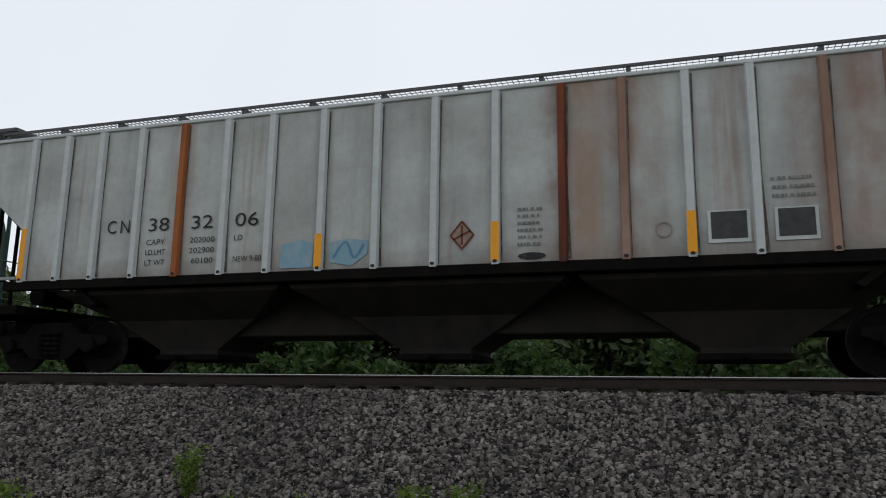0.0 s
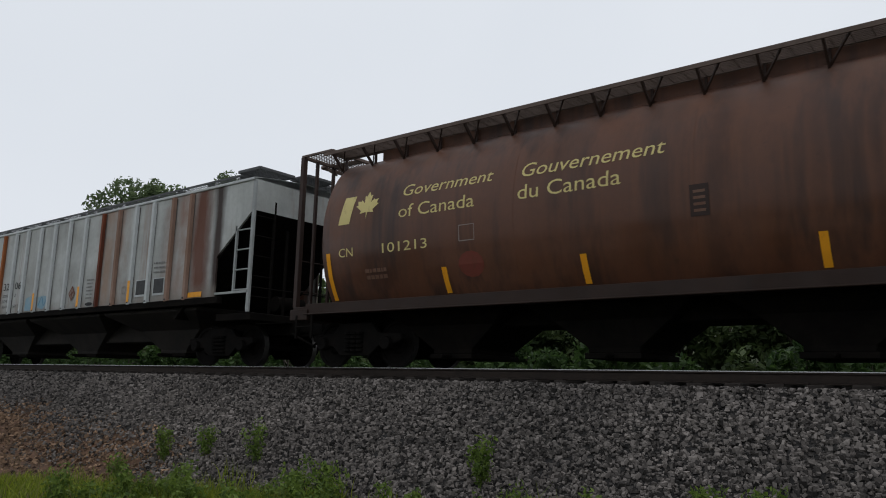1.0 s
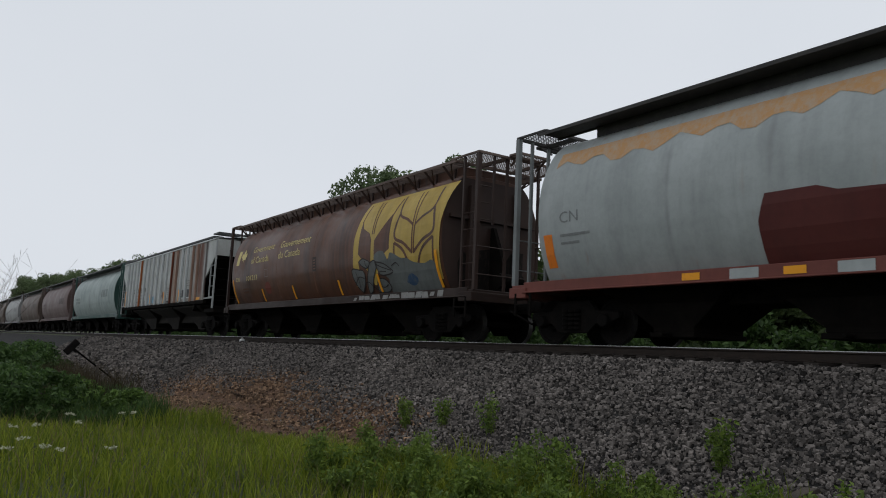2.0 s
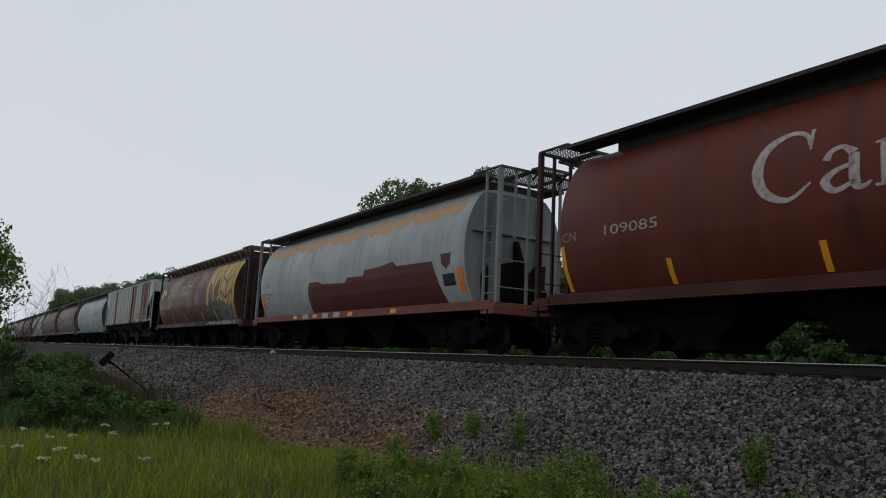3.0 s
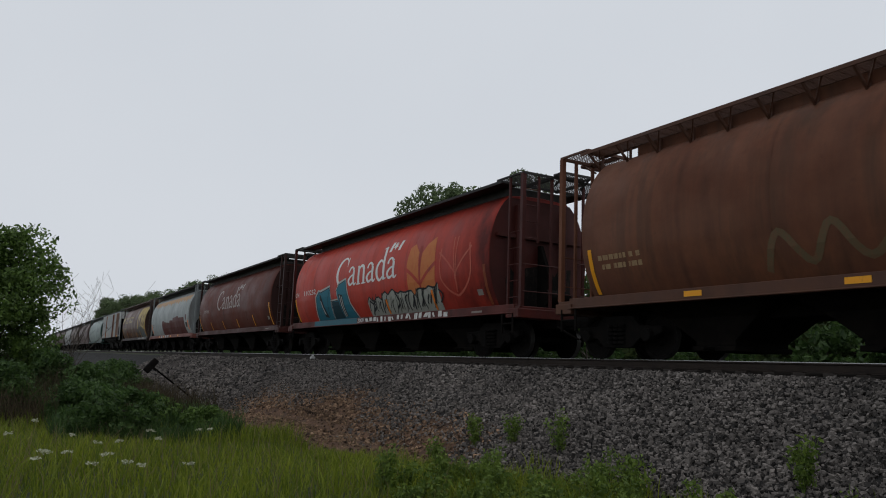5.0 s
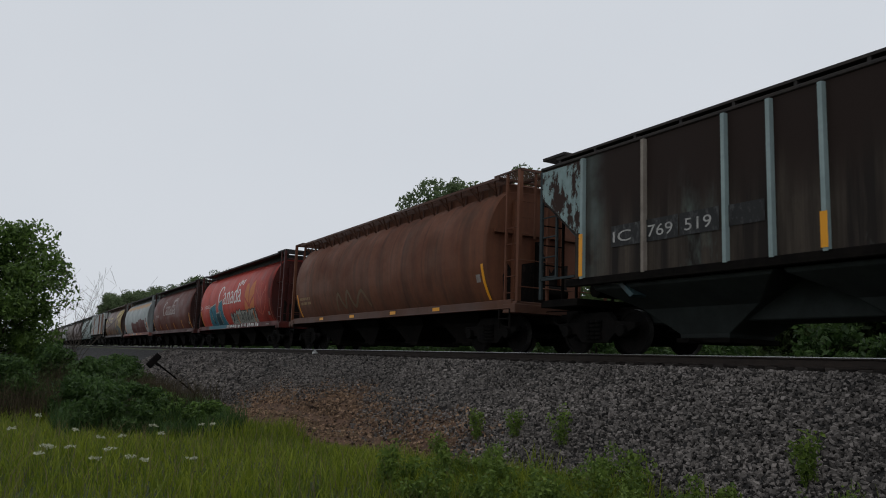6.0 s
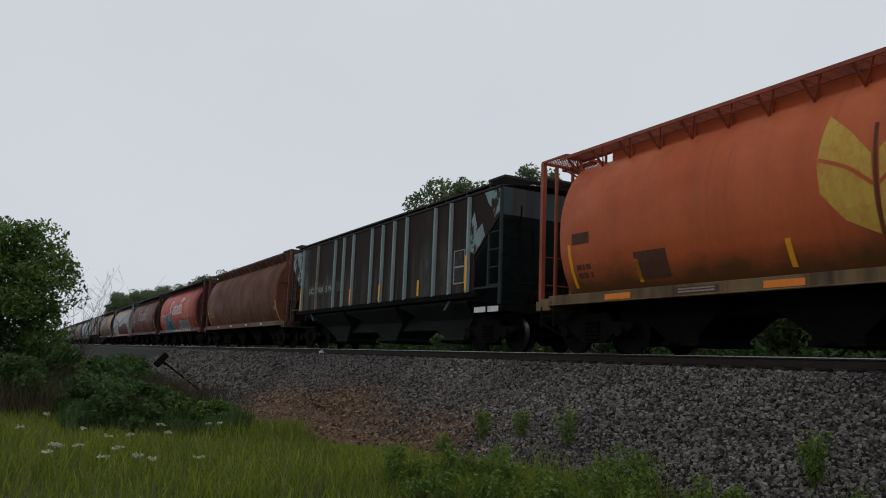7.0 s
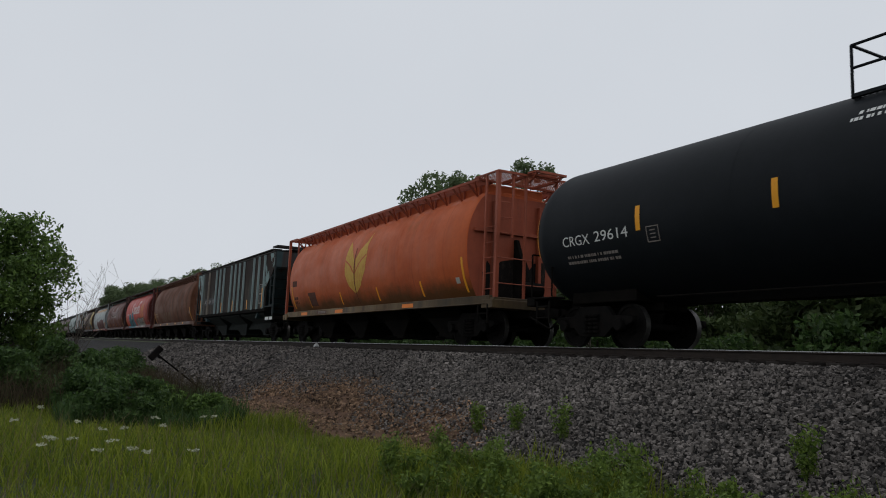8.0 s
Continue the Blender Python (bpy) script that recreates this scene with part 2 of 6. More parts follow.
def letters(text, x, z, height, material, parent, width, length=None, shear=0.0, bold=0.0, rise=0.0, name="lettering", label="", lift=0.006):
    """A line of writing that begins at x, with its foot at z; length squeezes it to fit."""
    cu = bpy.data.curves.new("writing", "FONT")
    cu.body, cu.size, cu.shear, cu.offset, cu.resolution_u = text, 1.0, shear, bold, 3
    tmp = new("writing", cu)
    dg = bpy.context.evaluated_depsgraph_get()
    me = bpy.data.meshes.new_from_object(tmp.evaluated_get(dg))
    bm = bmesh.new()
    bm.from_mesh(me)
    bpy.data.objects.remove(tmp), bpy.data.curves.remove(cu), bpy.data.meshes.remove(me)
    xs = [v.co.x for v in bm.verts]
    k = height / 0.70
    kx = length / (max(xs) - min(xs)) if length else k
    for v in bm.verts:
        v.co = Vector((x + (v.co.x - min(xs)) * kx, 0, z + v.co.y * k + rise * (v.co.x - min(xs)) * kx))
    if height < 0.12 or len(text) == 1:
        return wrap(name, bm, material, parent, width, label, lift)
    # each letter is a piece of its own: faces whose spans along x touch belong together
    spans = []
    for f in sorted(bm.faces, key=lambda f: min(v.co.x for v in f.verts)):
        a, b = min(v.co.x for v in f.verts), max(v.co.x for v in f.verts)
        slope = shear * (f.calc_center_median().z - z) * kx / k
        a, b = a - slope, b - slope
        for sp in spans:
            if a < sp[1] - 0.004 and b > sp[0] + 0.004:
                sp[0], sp[1] = min(a, sp[0]), max(b, sp[1])
                sp[2].append(f)
                break
        else:
            spans.append([a, b, [f]])
    for a, b, faces in spans:
        piece = bmesh.new()
        seen = {}
        for f in faces:
            for v in f.verts:
                if v not in seen:
                    seen[v] = piece.verts.new(v.co)
            piece.faces.new([seen[v] for v in f.verts])
        wrap("letter", piece, material, parent, width, label, lift)
    bm.free()


def rect(x0, x1, z0, z1, lean=0.0):
    return [(x0, z0), (x1, z0), (x1 + lean, z1), (x0 + lean, z1)]


def ribbon(pts, w):
    """A strip of even width along a bent line."""
    edge = []
    for i, (x, z) in enumerate(pts):
        p, q = pts[max(0, i - 1)], pts[min(len(pts) - 1, i + 1)]
        if p == q:
            p = pts[i - 2] if i else (x - 1, z)
        d = math.hypot(q[0] - p[0], q[1] - p[1]) or 1
        nx, nz = -(q[1] - p[1]) / d * w / 2, (q[0] - p[0]) / d * w / 2
        edge.append(((x + nx, z + nz), (x - nx, z - nz)))
    return [[u[0], u[1], v[1], v[0]] for u, v in zip(edge, edge[1:])]


def stroke(pts, widths, n=4):
    """A pen stroke of changing width through a few points."""
    line, out = arc(pts, n), []
    ws = np.interp(np.linspace(0, 1, len(line)), np.linspace(0, 1, len(widths)), widths)
    edge = []
    for i, (x, z) in enumerate(line):
        a, b = line[max(0, i - 1)], line[min(len(line) - 1, i + 1)]
        d = math.hypot(b[0] - a[0], b[1] - a[1]) or 1
        nx, nz = -(b[1] - a[1]) / d * ws[i] / 2, (b[0] - a[0]) / d * ws[i] / 2
        edge.append(((x + nx, z + nz), (x - nx, z - nz)))
    for p, q in zip(edge, edge[1:]):
        out.append([p[0], p[1], q[1], q[0]])
    return out


SERIF = {
    "C": (0.92, [([(0.78, 0.76), (0.72, 0.92), (0.5, 1.0), (0.2, 0.85), (0.07, 0.5), (0.18, 0.15), (0.5, 0.0), (0.8, 0.2)], [0.05, 0.06, 0.07, 0.13, 0.17, 0.14, 0.07, 0.03]), ([(0.79, 0.68), (0.80, 1.0)], [0.03, 0.06])]),
    "a": (0.63, [([(0.42, 0.5), (0.42, 0.1), (0.5, 0.02), (0.61, 0.08)], [0.13, 0.13, 0.07, 0.03]), ([(0.08, 0.46), (0.14, 0.58), (0.28, 0.62), (0.42, 0.5)], [0.11, 0.07, 0.06, 0.13]), ([(0.42, 0.36), (0.2, 0.3), (0.06, 0.16), (0.18, 0.02), (0.42, 0.12)], [0.05, 0.07, 0.13, 0.08, 0.05])]),
    "n": (0.68, [([(0.15, 0.6), (0.15, 0.0)], [0.13, 0.13]), ([(0.02, 0.01), (0.29, 0.01)], [0.04, 0.04]), ([(0.03, 0.58), (0.16, 0.6)], [0.03, 0.05]), ([(0.15, 0.46), (0.32, 0.6), (0.5, 0.48), (0.51, 0.0)], [0.05, 0.09, 0.13, 0.13]), ([(0.37, 0.01), (0.65, 0.01)], [0.04, 0.04])]),
    "d": (0.68, [([(0.5, 1.02), (0.5, 0.0)], [0.13, 0.13]), ([(0.36, 0.98), (0.52, 1.01)], [0.03, 0.05]), ([(0.5, 0.02), (0.65, 0.04)], [0.06, 0.03]), ([(0.5, 0.5), (0.3, 0.62), (0.1, 0.45), (0.08, 0.2), (0.25, 0.0), (0.5, 0.14)], [0.05, 0.07, 0.13, 0.14, 0.08, 0.05])]),
}


def bars(x0, x1, z_top, rows, height, gap, rng):
    """Lines of writing too small to read."""
    out = []
    for i in range(rows):
        z = z_top - i * (height + gap)
        x = x0 + rng.uniform(0, 0.1) * (x1 - x0)
        while x < x1 - 0.05:
            w = rng.uniform(0.5, 1.6) * height
            out.append(rect(x, min(x + w, x1), z - height, z))
            x += w + height * rng.choice((0.25, 0.3, 0.9))
    return out


def arc(pts, n=6):
    """A smooth line through a few points."""
    out = []
    p = [pts[0], *pts, pts[-1]]
    for a, b, c, d in zip(p, p[1:], p[2:], p[3:]):
        for k in range(n):
            t = k / n
            out.append(tuple(0.5 * (2 * b[i] + (c[i] - a[i]) * t + (2 * a[i] - 5 * b[i] + 4 * c[i] - d[i]) * t * t + (3 * b[i] - a[i] - 3 * c[i] + d[i]) * t ** 3) for i in (0, 1)))
    return out + [pts[-1]]


# ---- ground ----
def dirt_mask(x, y):
    """1 on the washed-out clay of the lower bank, 0 elsewhere."""
    n = noise.noise((x * 0.35, y * 0.5, 3.0)) * 0.55 + noise.noise((x * 1.1, y * 1.3, 7.0)) * 0.25
    a = 1 - ((x + 18.2) / 8.2) ** 2 - ((y - 6.3) / 1.8) ** 2
    far = min(1.0, max(0.0, (-x - 26) / 8)) * 0.5 if y < 8.6 else 0.0
    return min(1.0, max(0.0, a * 1.3 + n + 0.1 + far))


def ground_z(x, y):
    """Flat field, ballast bank under the track, field behind."""
    rough = noise.noise((x * 0.25, y * 0.25, 0)) * 0.12 + noise.noise((x * 1.3, y * 1.3, 5)) * 0.035
    d = abs(y - TRACK)
    toe = -1.9 if y < TRACK else -1.0
    bed = -0.28 - max(0.0, d - 2.45) * 0.5
    if y < TRACK and -30 < x < -6:
        bed -= 0.22 * dirt_mask(x, y) * max(0.0, 1 - abs(d - 5.5) / 2.2)
    field = toe + rough
    if y > 26:
        field += min(5.0, (y - 26) * 0.25)
    if bed > field + 0.25:
        return bed + noise.noise((x * 2.0, y * 2.0, 1)) * 0.03 * min(1, max(0, d - 2.3))
    k = max(0.0, min(1.0, (bed - field + 0.25) / 0.5))
    return field + k * k * (bed - field) if bed > field else field + k * k * 0.02


def spread(*stretches):
    out = []
    for a, b, step in stretches:
        n = max(1, round((b - a) / step))
        out += [a + (b - a) * i / n for i in range(n)]
    return out + [stretches[-1][1]]


def ground_stuff():
    SOIL = plain("dark_field_soil", (0.045, 0.055, 0.02), (0.03, 0.038, 0.016), 1.2, 0.95, 0.0, 0.5)
    CLAY = plain("brown_clay", (0.125, 0.066, 0.038), (0.042, 0.024, 0.016), 2.2, 0.95, 0.0, 0.6)
    GRIT = plain("grey_grit", (0.026, 0.024, 0.023), (0.014, 0.013, 0.0125), 9.0, 0.95, 0.0, 0.8)
    xs = spread((-2500, -400, 300), (-400, -80, 16), (-80, -34, 1.5), (-34, 12, 0.4), (12, 60, 4), (60, 400, 34), (400, 2500, 300))
    ys = spread((-2500, -200, 330), (-200, -8, 14), (-8, 3, 0.6), (3, 9.6, 0.3), (9.6, 14.2, 0.6), (14.2, 30, 1.2), (30, 60, 5), (60, 400, 40), (400, 2500, 300))
    me = bpy.data.meshes.new("ground")
    pts = [(x, y, ground_z(x, y)) for x in xs for y in ys]
    n = len(ys)
    faces = [(i * n + j, (i + 1) * n + j, (i + 1) * n + j + 1, i * n + j + 1) for i in range(len(xs) - 1) for j in range(n - 1)]
    me.from_pydata(pts, [], faces)
    for m in (SOIL, CLAY, GRIT):
        me.materials.append(m)
    for f in me.polygons:
        x, y, z = f.center
        wob = noise.noise((x * 0.8, y * 0.8, 2)) * 0.5
        f.use_smooth = True
        if 5.3 + wob < y < 16.5 + wob:
            f.material_index = 1 if y < TRACK and dirt_mask(x, y) > 0.45 else 2
        else:
            f.material_index = 1 if y < 6 and y > 3.8 and dirt_mask(x, y) > 0.6 else 0
    tagged(new("ground", me), "earth field with a clay and gravel bank up to the track", "ground", kind="structure")


ground_stuff()


def scatter_mesh(name, verts, faces, material, label, category):
    me = bpy.data.meshes.new(name)
    me.from_pydata(verts.reshape(-1, 3).tolist(), [], faces.reshape(-1, faces.shape[-1]).tolist())
    me.materials.append(material)
    return tagged(new(name, me), label, category, kind="stuff")


def stones(name, places, sizes, material, label, rng):
    """Angular broken stones, one eight-cornered lump each."""
    n = len(places)
    cube = np.array([(x, y, z) for x in (-1, 1) for y in (-1, 1) for z in (-1, 1)], float)
    quads = np.array([(0, 1, 3, 2), (4, 6, 7, 5), (0, 4, 5, 1), (2, 3, 7, 6), (0, 2, 6, 4), (1, 5, 7, 3)])
    v = cube[None] * rng.uniform(0.4, 1.0, (n, 8, 3)) * rng.uniform(0.42, 1.2, (n, 1, 3))
    a, b = rng.uniform(0, math.tau, (2, n, 1))
    x, y, z = v[..., 0], v[..., 1], v[..., 2]
    y, z = y * np.cos(b) - z * np.sin(b), y * np.sin(b) + z * np.cos(b)
    x, y = x * np.cos(a) - y * np.sin(a), x * np.sin(a) + y * np.cos(a)
    v = np.stack([x, y, z], -1) * sizes[:, None, None] + places[:, None, :]
    f = quads[None] + 8 * np.arange(n)[:, None, None]
    return scatter_mesh(name, v, f, material, label, "gravel")


def gravel():
    rng = np.random.default_rng(4)
    pr = random.Random(4)
    places, sizes, brown, bsz = [], [], [], []
    for x0, x1, count, size in ((-13, 9, 92000, 0.028), (-26, -13, 40000, 0.032), (-55, -26, 16000, 0.055)):
        for _ in range(count):
            x, y = pr.uniform(x0, x1), pr.uniform(5.2, 9.75)
            m = dirt_mask(x, y)
            edge = 6.05 + 0.4 * noise.noise((x * 0.6, 0, 9))
            if y < edge and pr.random() < 0.85:
                continue
            if pr.random() < m * 1.1:
                if pr.random() < 0.75:
                    brown.append((x, y, ground_z(x, y) + 0.005)), bsz.append(size * pr.choice((0.4, 0.6, 0.8, 1.0, 1.5)) * pr.uniform(0.8, 1.15))
                continue
            places.append((x, y, ground_z(x, y) + pr.uniform(-0.012, 0.034))), sizes.append(size * pr.uniform(0.55, 1.35))
    for _ in range(6000):
        x, y = pr.uniform(-40, 10), pr.uniform(9.7, 14.2)
        places.append((x, y, -0.285)), sizes.append(0.035 * pr.uniform(0.6, 1.3))
    GRAVEL = islands("broken_ballast", (0.012, 0.0108, 0.010), (0.25, 0.220, 0.200), 0.85)
    BITS = islands("clay_clods", (0.03, 0.018, 0.012), (0.36, 0.23, 0.145), 0.95)
    stones("ballast_gravel", np.array(places), np.array(sizes), GRAVEL, "grey and pinkish broken ballast stones on the track bank", rng)
    stones("clay_clods", np.array(brown), np.array(bsz), BITS, "brown clods and small stones on the washed-out bank", rng)


gravel()


# ---- track ----
def track():
    base = tagged(new("railway_track"), "single railway track on wooden ties, rusty rails with polished tops", "track", kind="structure")
    base.location = (0, TRACK, 0)
    for s in (-1, 1):
        c = s * 0.754
        bm = bmesh.new()
        prof = [(-0.07, -0.17), (0.07, -0.17), (0.07, -0.158), (0.012, -0.14), (0.012, -0.045), (0.036, -0.035), (0.036, -0.003), (-0.036, -0.003), (-0.036, -0.035), (-0.012, -0.045), (-0.012, -0.14), (-0.07, -0.158)]
        loft(bm, [[(x, c + y, z) for y, z in prof] for x in (-600, -60, 60, 300)])
        finish(bm)
        part("rail", bm, RAILSIDE, base)
        bm = bmesh.new()
        box(bm, -600, 300, c - 0.0372, c + 0.0372, -0.013, 0.0)
        finish(bm)
        part("rail_head", bm, RAILTOP, base, "polished steel running surface")
    bm = bmesh.new()
    box(bm, -0.11, 0.11, -1.3, 1.3, -0.33, -0.172)
    finish(bm, bevel=0.012)
    tie = part("tie", bm, WOOD, base)
    tie.location = (-60, 0, 0)
    for i in range(1, 140):
        share(tie, (-60 + i * 0.52, random.uniform(-0.04, 0.04), random.uniform(-0.012, 0.0)), random.uniform(-0.02, 0.02))
    bm = bmesh.new()
    box(bm, -0.09, 0.09, -0.17, 0.17, -0.172, -0.158)
    finish(bm)
    plate = part("tie_plate", bm, RAILSIDE, base)
    plate.location = (-40, -0.754, 0)
    for i in range(1, 96):
        share(plate, (-40 + i * 0.52, -0.754, 0))


track()

# ---- plants ----
# far leaves are pale and greyish, with distance haze put into the colour
LEAF = islands("tree_leaves", (0.08, 0.115, 0.055), (0.17, 0.225, 0.10), 0.6, 0.3, True)
LEAF_NEAR = islands("thicket_leaves", (0.036, 0.07, 0.016), (0.155, 0.25, 0.054), 0.55, 0.3, True)
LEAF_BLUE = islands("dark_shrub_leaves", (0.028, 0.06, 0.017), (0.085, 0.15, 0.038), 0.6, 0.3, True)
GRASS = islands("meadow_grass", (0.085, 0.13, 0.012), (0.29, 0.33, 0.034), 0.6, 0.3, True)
# shrub leaves are darkened for the shadow below the train they show through
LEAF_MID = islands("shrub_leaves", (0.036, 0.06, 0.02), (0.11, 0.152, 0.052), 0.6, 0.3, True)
WEED = islands("weed_leaves", (0.055, 0.10, 0.018), (0.20, 0.28, 0.05), 0.6, 0.3, True)
BRUSH = islands("dead_brush", (0.035, 0.028, 0.018), (0.11, 0.09, 0.055), 0.9, 0.1, True)
# darker copy of GRASS, with shade put into the colour
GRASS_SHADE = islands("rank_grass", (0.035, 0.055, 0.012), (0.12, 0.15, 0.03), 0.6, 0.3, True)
DRY = islands("dry_stalks", (0.14, 0.11, 0.06), (0.27, 0.22, 0.13), 0.8, 0.2, True)
BARK = plain("grey_bark", (0.09, 0.075, 0.06), (0.05, 0.042, 0.036), 6.0, 0.9)
FLOWER = islands("white_umbels", (0.36, 0.37, 0.26), (0.55, 0.56, 0.42), 0.7)


def leaf_cloud(centres, radii, per, size, rng, squash=0.8):
    """Small bent leaves in uneven clumps; returns corners and faces."""
    c = np.repeat(centres, per, axis=0)
    r = np.repeat(radii, per)
    d = rng.normal(size=(len(c), 3))
    d /= np.linalg.norm(d, axis=1)[:, None]
    p = c + d * (r * rng.uniform(0.35, 1.05, len(c)) ** 0.6)[:, None] * np.array([1, 1, squash])
    u = rng.normal(size=(len(c), 3))
    u /= np.linalg.norm(u, axis=1)[:, None]
    w = np.cross(u, d + rng.normal(scale=0.6, size=d.shape))
    w /= np.linalg.norm(w, axis=1)[:, None] + 1e-6
    s = (size * rng.uniform(0.5, 1.3, len(c)))[:, None]
    v = np.stack([p - u * s, p - w * s * 0.45 + d * s * 0.12, p + u * s, p + w * s * 0.45 + d * s * 0.12], 1)
    f = np.arange(len(c) * 4).reshape(-1, 4)
    return v, f


def cloud_part(name, v, f, material, parent):
    me = bpy.data.meshes.new(name)
    me.from_pydata(v.reshape(-1, 3).tolist(), [], f.tolist())
    me.materials.append(material)
    ob = new(name, me)
    ob.parent = parent
    return ob


def grow(name, label, category, height, spread_r, seed, leaf=0.28, clumps=46, per=70, material=LEAF, stem=0.35):
    """A tree or shrub: tapered trunk, limbs that fork, and leaf clumps at their ends."""
    rng = np.random.default_rng(seed)
    root = tagged(new(name), label, category)
    bm = bmesh.new()
    r0 = height * 0.022 + 0.02
    top = Vector((rng.normal() * 0.05 * height, rng.normal() * 0.05 * height, height * 0.75))
    fork = Vector((top.x * 0.4, top.y * 0.4, height * stem))
    rod(bm, (0, 0, -0.3), fork, r0, 8, r0 * 0.7)
    rod(bm, fork, top, r0 * 0.7, 7, r0 * 0.15)
    centres, radii = [], []
    for k in range(clumps):
        a = rng.uniform(0, math.tau)
        h = rng.uniform(stem * 0.75, 0.97)
        wide = spread_r * math.sqrt(max(0.05, 1 - ((h - stem - 0.12) / (1.02 - stem - 0.12)) ** 2 if h > stem + 0.12 else 0.75))
        d = wide * rng.uniform(0.25, 0.95)
        p = Vector((math.cos(a) * d + top.x * h, math.sin(a) * d + top.y * h, h * height))
        centres.append(p), radii.append(spread_r * rng.uniform(0.16, 0.34))
        if k % 2 == 0:
            s = fork.lerp(top, max(0.0, min(0.9, (h - stem) * 0.9)))
            mid = s.lerp(p, 0.55) + Vector((0, 0, -0.04 * height))
            rod(bm, s, mid, r0 * 0.32, 5, r0 * 0.2)
            rod(bm, mid, p, r0 * 0.2, 5, r0 * 0.05)
    finish(bm, 60)
    part("trunk", bm, BARK, root)
    v, f = leaf_cloud(np.array(centres), np.array(radii), per, leaf, rng)
    cloud_part("crown", v, f, material, root)
    return root


def background_plants():
    rng = random.Random(12)
    kinds = [grow("tree", "leafy broad-crowned tree behind the track", "tree", 13.5, 4.2, 21 + i, 0.22, 74, 125) for i in range(3)]
    narrow = grow("tree", "slender tree with a small ragged crown behind the track", "tree", 13.6, 2.1, 40, 0.14, 60, 120, stem=0.72)
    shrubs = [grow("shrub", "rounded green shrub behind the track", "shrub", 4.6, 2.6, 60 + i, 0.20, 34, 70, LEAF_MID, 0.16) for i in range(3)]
    # low bushes take the dark leaves to stand in for dim light
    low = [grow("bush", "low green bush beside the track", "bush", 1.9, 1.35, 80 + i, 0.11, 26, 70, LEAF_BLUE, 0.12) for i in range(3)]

    def put(ob, x, y, size, first):
        m = pose(x, y, ground_z(x, y), 0, 0, rng.uniform(0, 360))
        o = ob if first else copy_thing(ob, m)
        if first:
            ob.matrix_basis = m
        o.scale = (size, size, size)
        return o

    used = set()

    def plant(pool, x, y, size):
        ob = pool[rng.randrange(len(pool))]
        put(ob, x, y, size, ob.name not in used)
        used.add(ob.name)

    # the stand of trees seen above the wagons, then the wood that follows the line
    for x, y, h in ((-46.6, 31, 11.4), (-49.8, 31.5, 13.0), (-52.6, 30.5, 14.4), (-55.8, 31, 14.0)):
        plant(kinds, x, y, h / 13.5)
    plant([narrow], -42.3, 29.8, 0.99)
    for i in range(17):
        x = -110 - i * 15 + rng.uniform(-5, 5)
        plant(kinds, x, 34 + rng.uniform(-3, 6), (11.9 + 0.036 * (-x - 110) + rng.uniform(-1.2, 1.2)) / 13.5)
    for i in range(8):
        plant(kinds, -74 - i * 5 + rng.uniform(-2, 2), 38 + rng.uniform(-3, 3), rng.uniform(0.45, 0.6))
    for x, h in ((-20.5, 9.4), (-23.5, 9.8), (-26, 8.6)):
        plant(kinds, x, 31, h / 13.5)
    for i in range(58):
        x = -122 + i * 2.5 + rng.uniform(-0.8, 0.8)
        plant(shrubs, x, 28 + rng.uniform(-2.6, 1.6), rng.uniform(0.85, 1.3))
    for i in range(30):
        plant(shrubs, -48 + i * 2.1 + rng.uniform(-0.6, 0.6), 25.5 + rng.uniform(-1.2, 1.2), rng.uniform(0.8, 1.05))
    for i in range(52):
        x = -100 + i * 2.2 + rng.uniform(-0.9, 0.9)
        plant(low, x, 20.5 + rng.uniform(-1.5, 2.0), rng.uniform(0.8, 1.4))
    for x, y, s in ((-33.0, 18.6, 1.35), (-27.0, 19.0, 1.25), (-21.5, 18.4, 1.3), (-9, 18.8, 1.3), (-4.5, 19.4, 1.2), (0.5, 18.7, 1.3), (4.5, 19, 1.2)):
        plant(low, x, y, s)


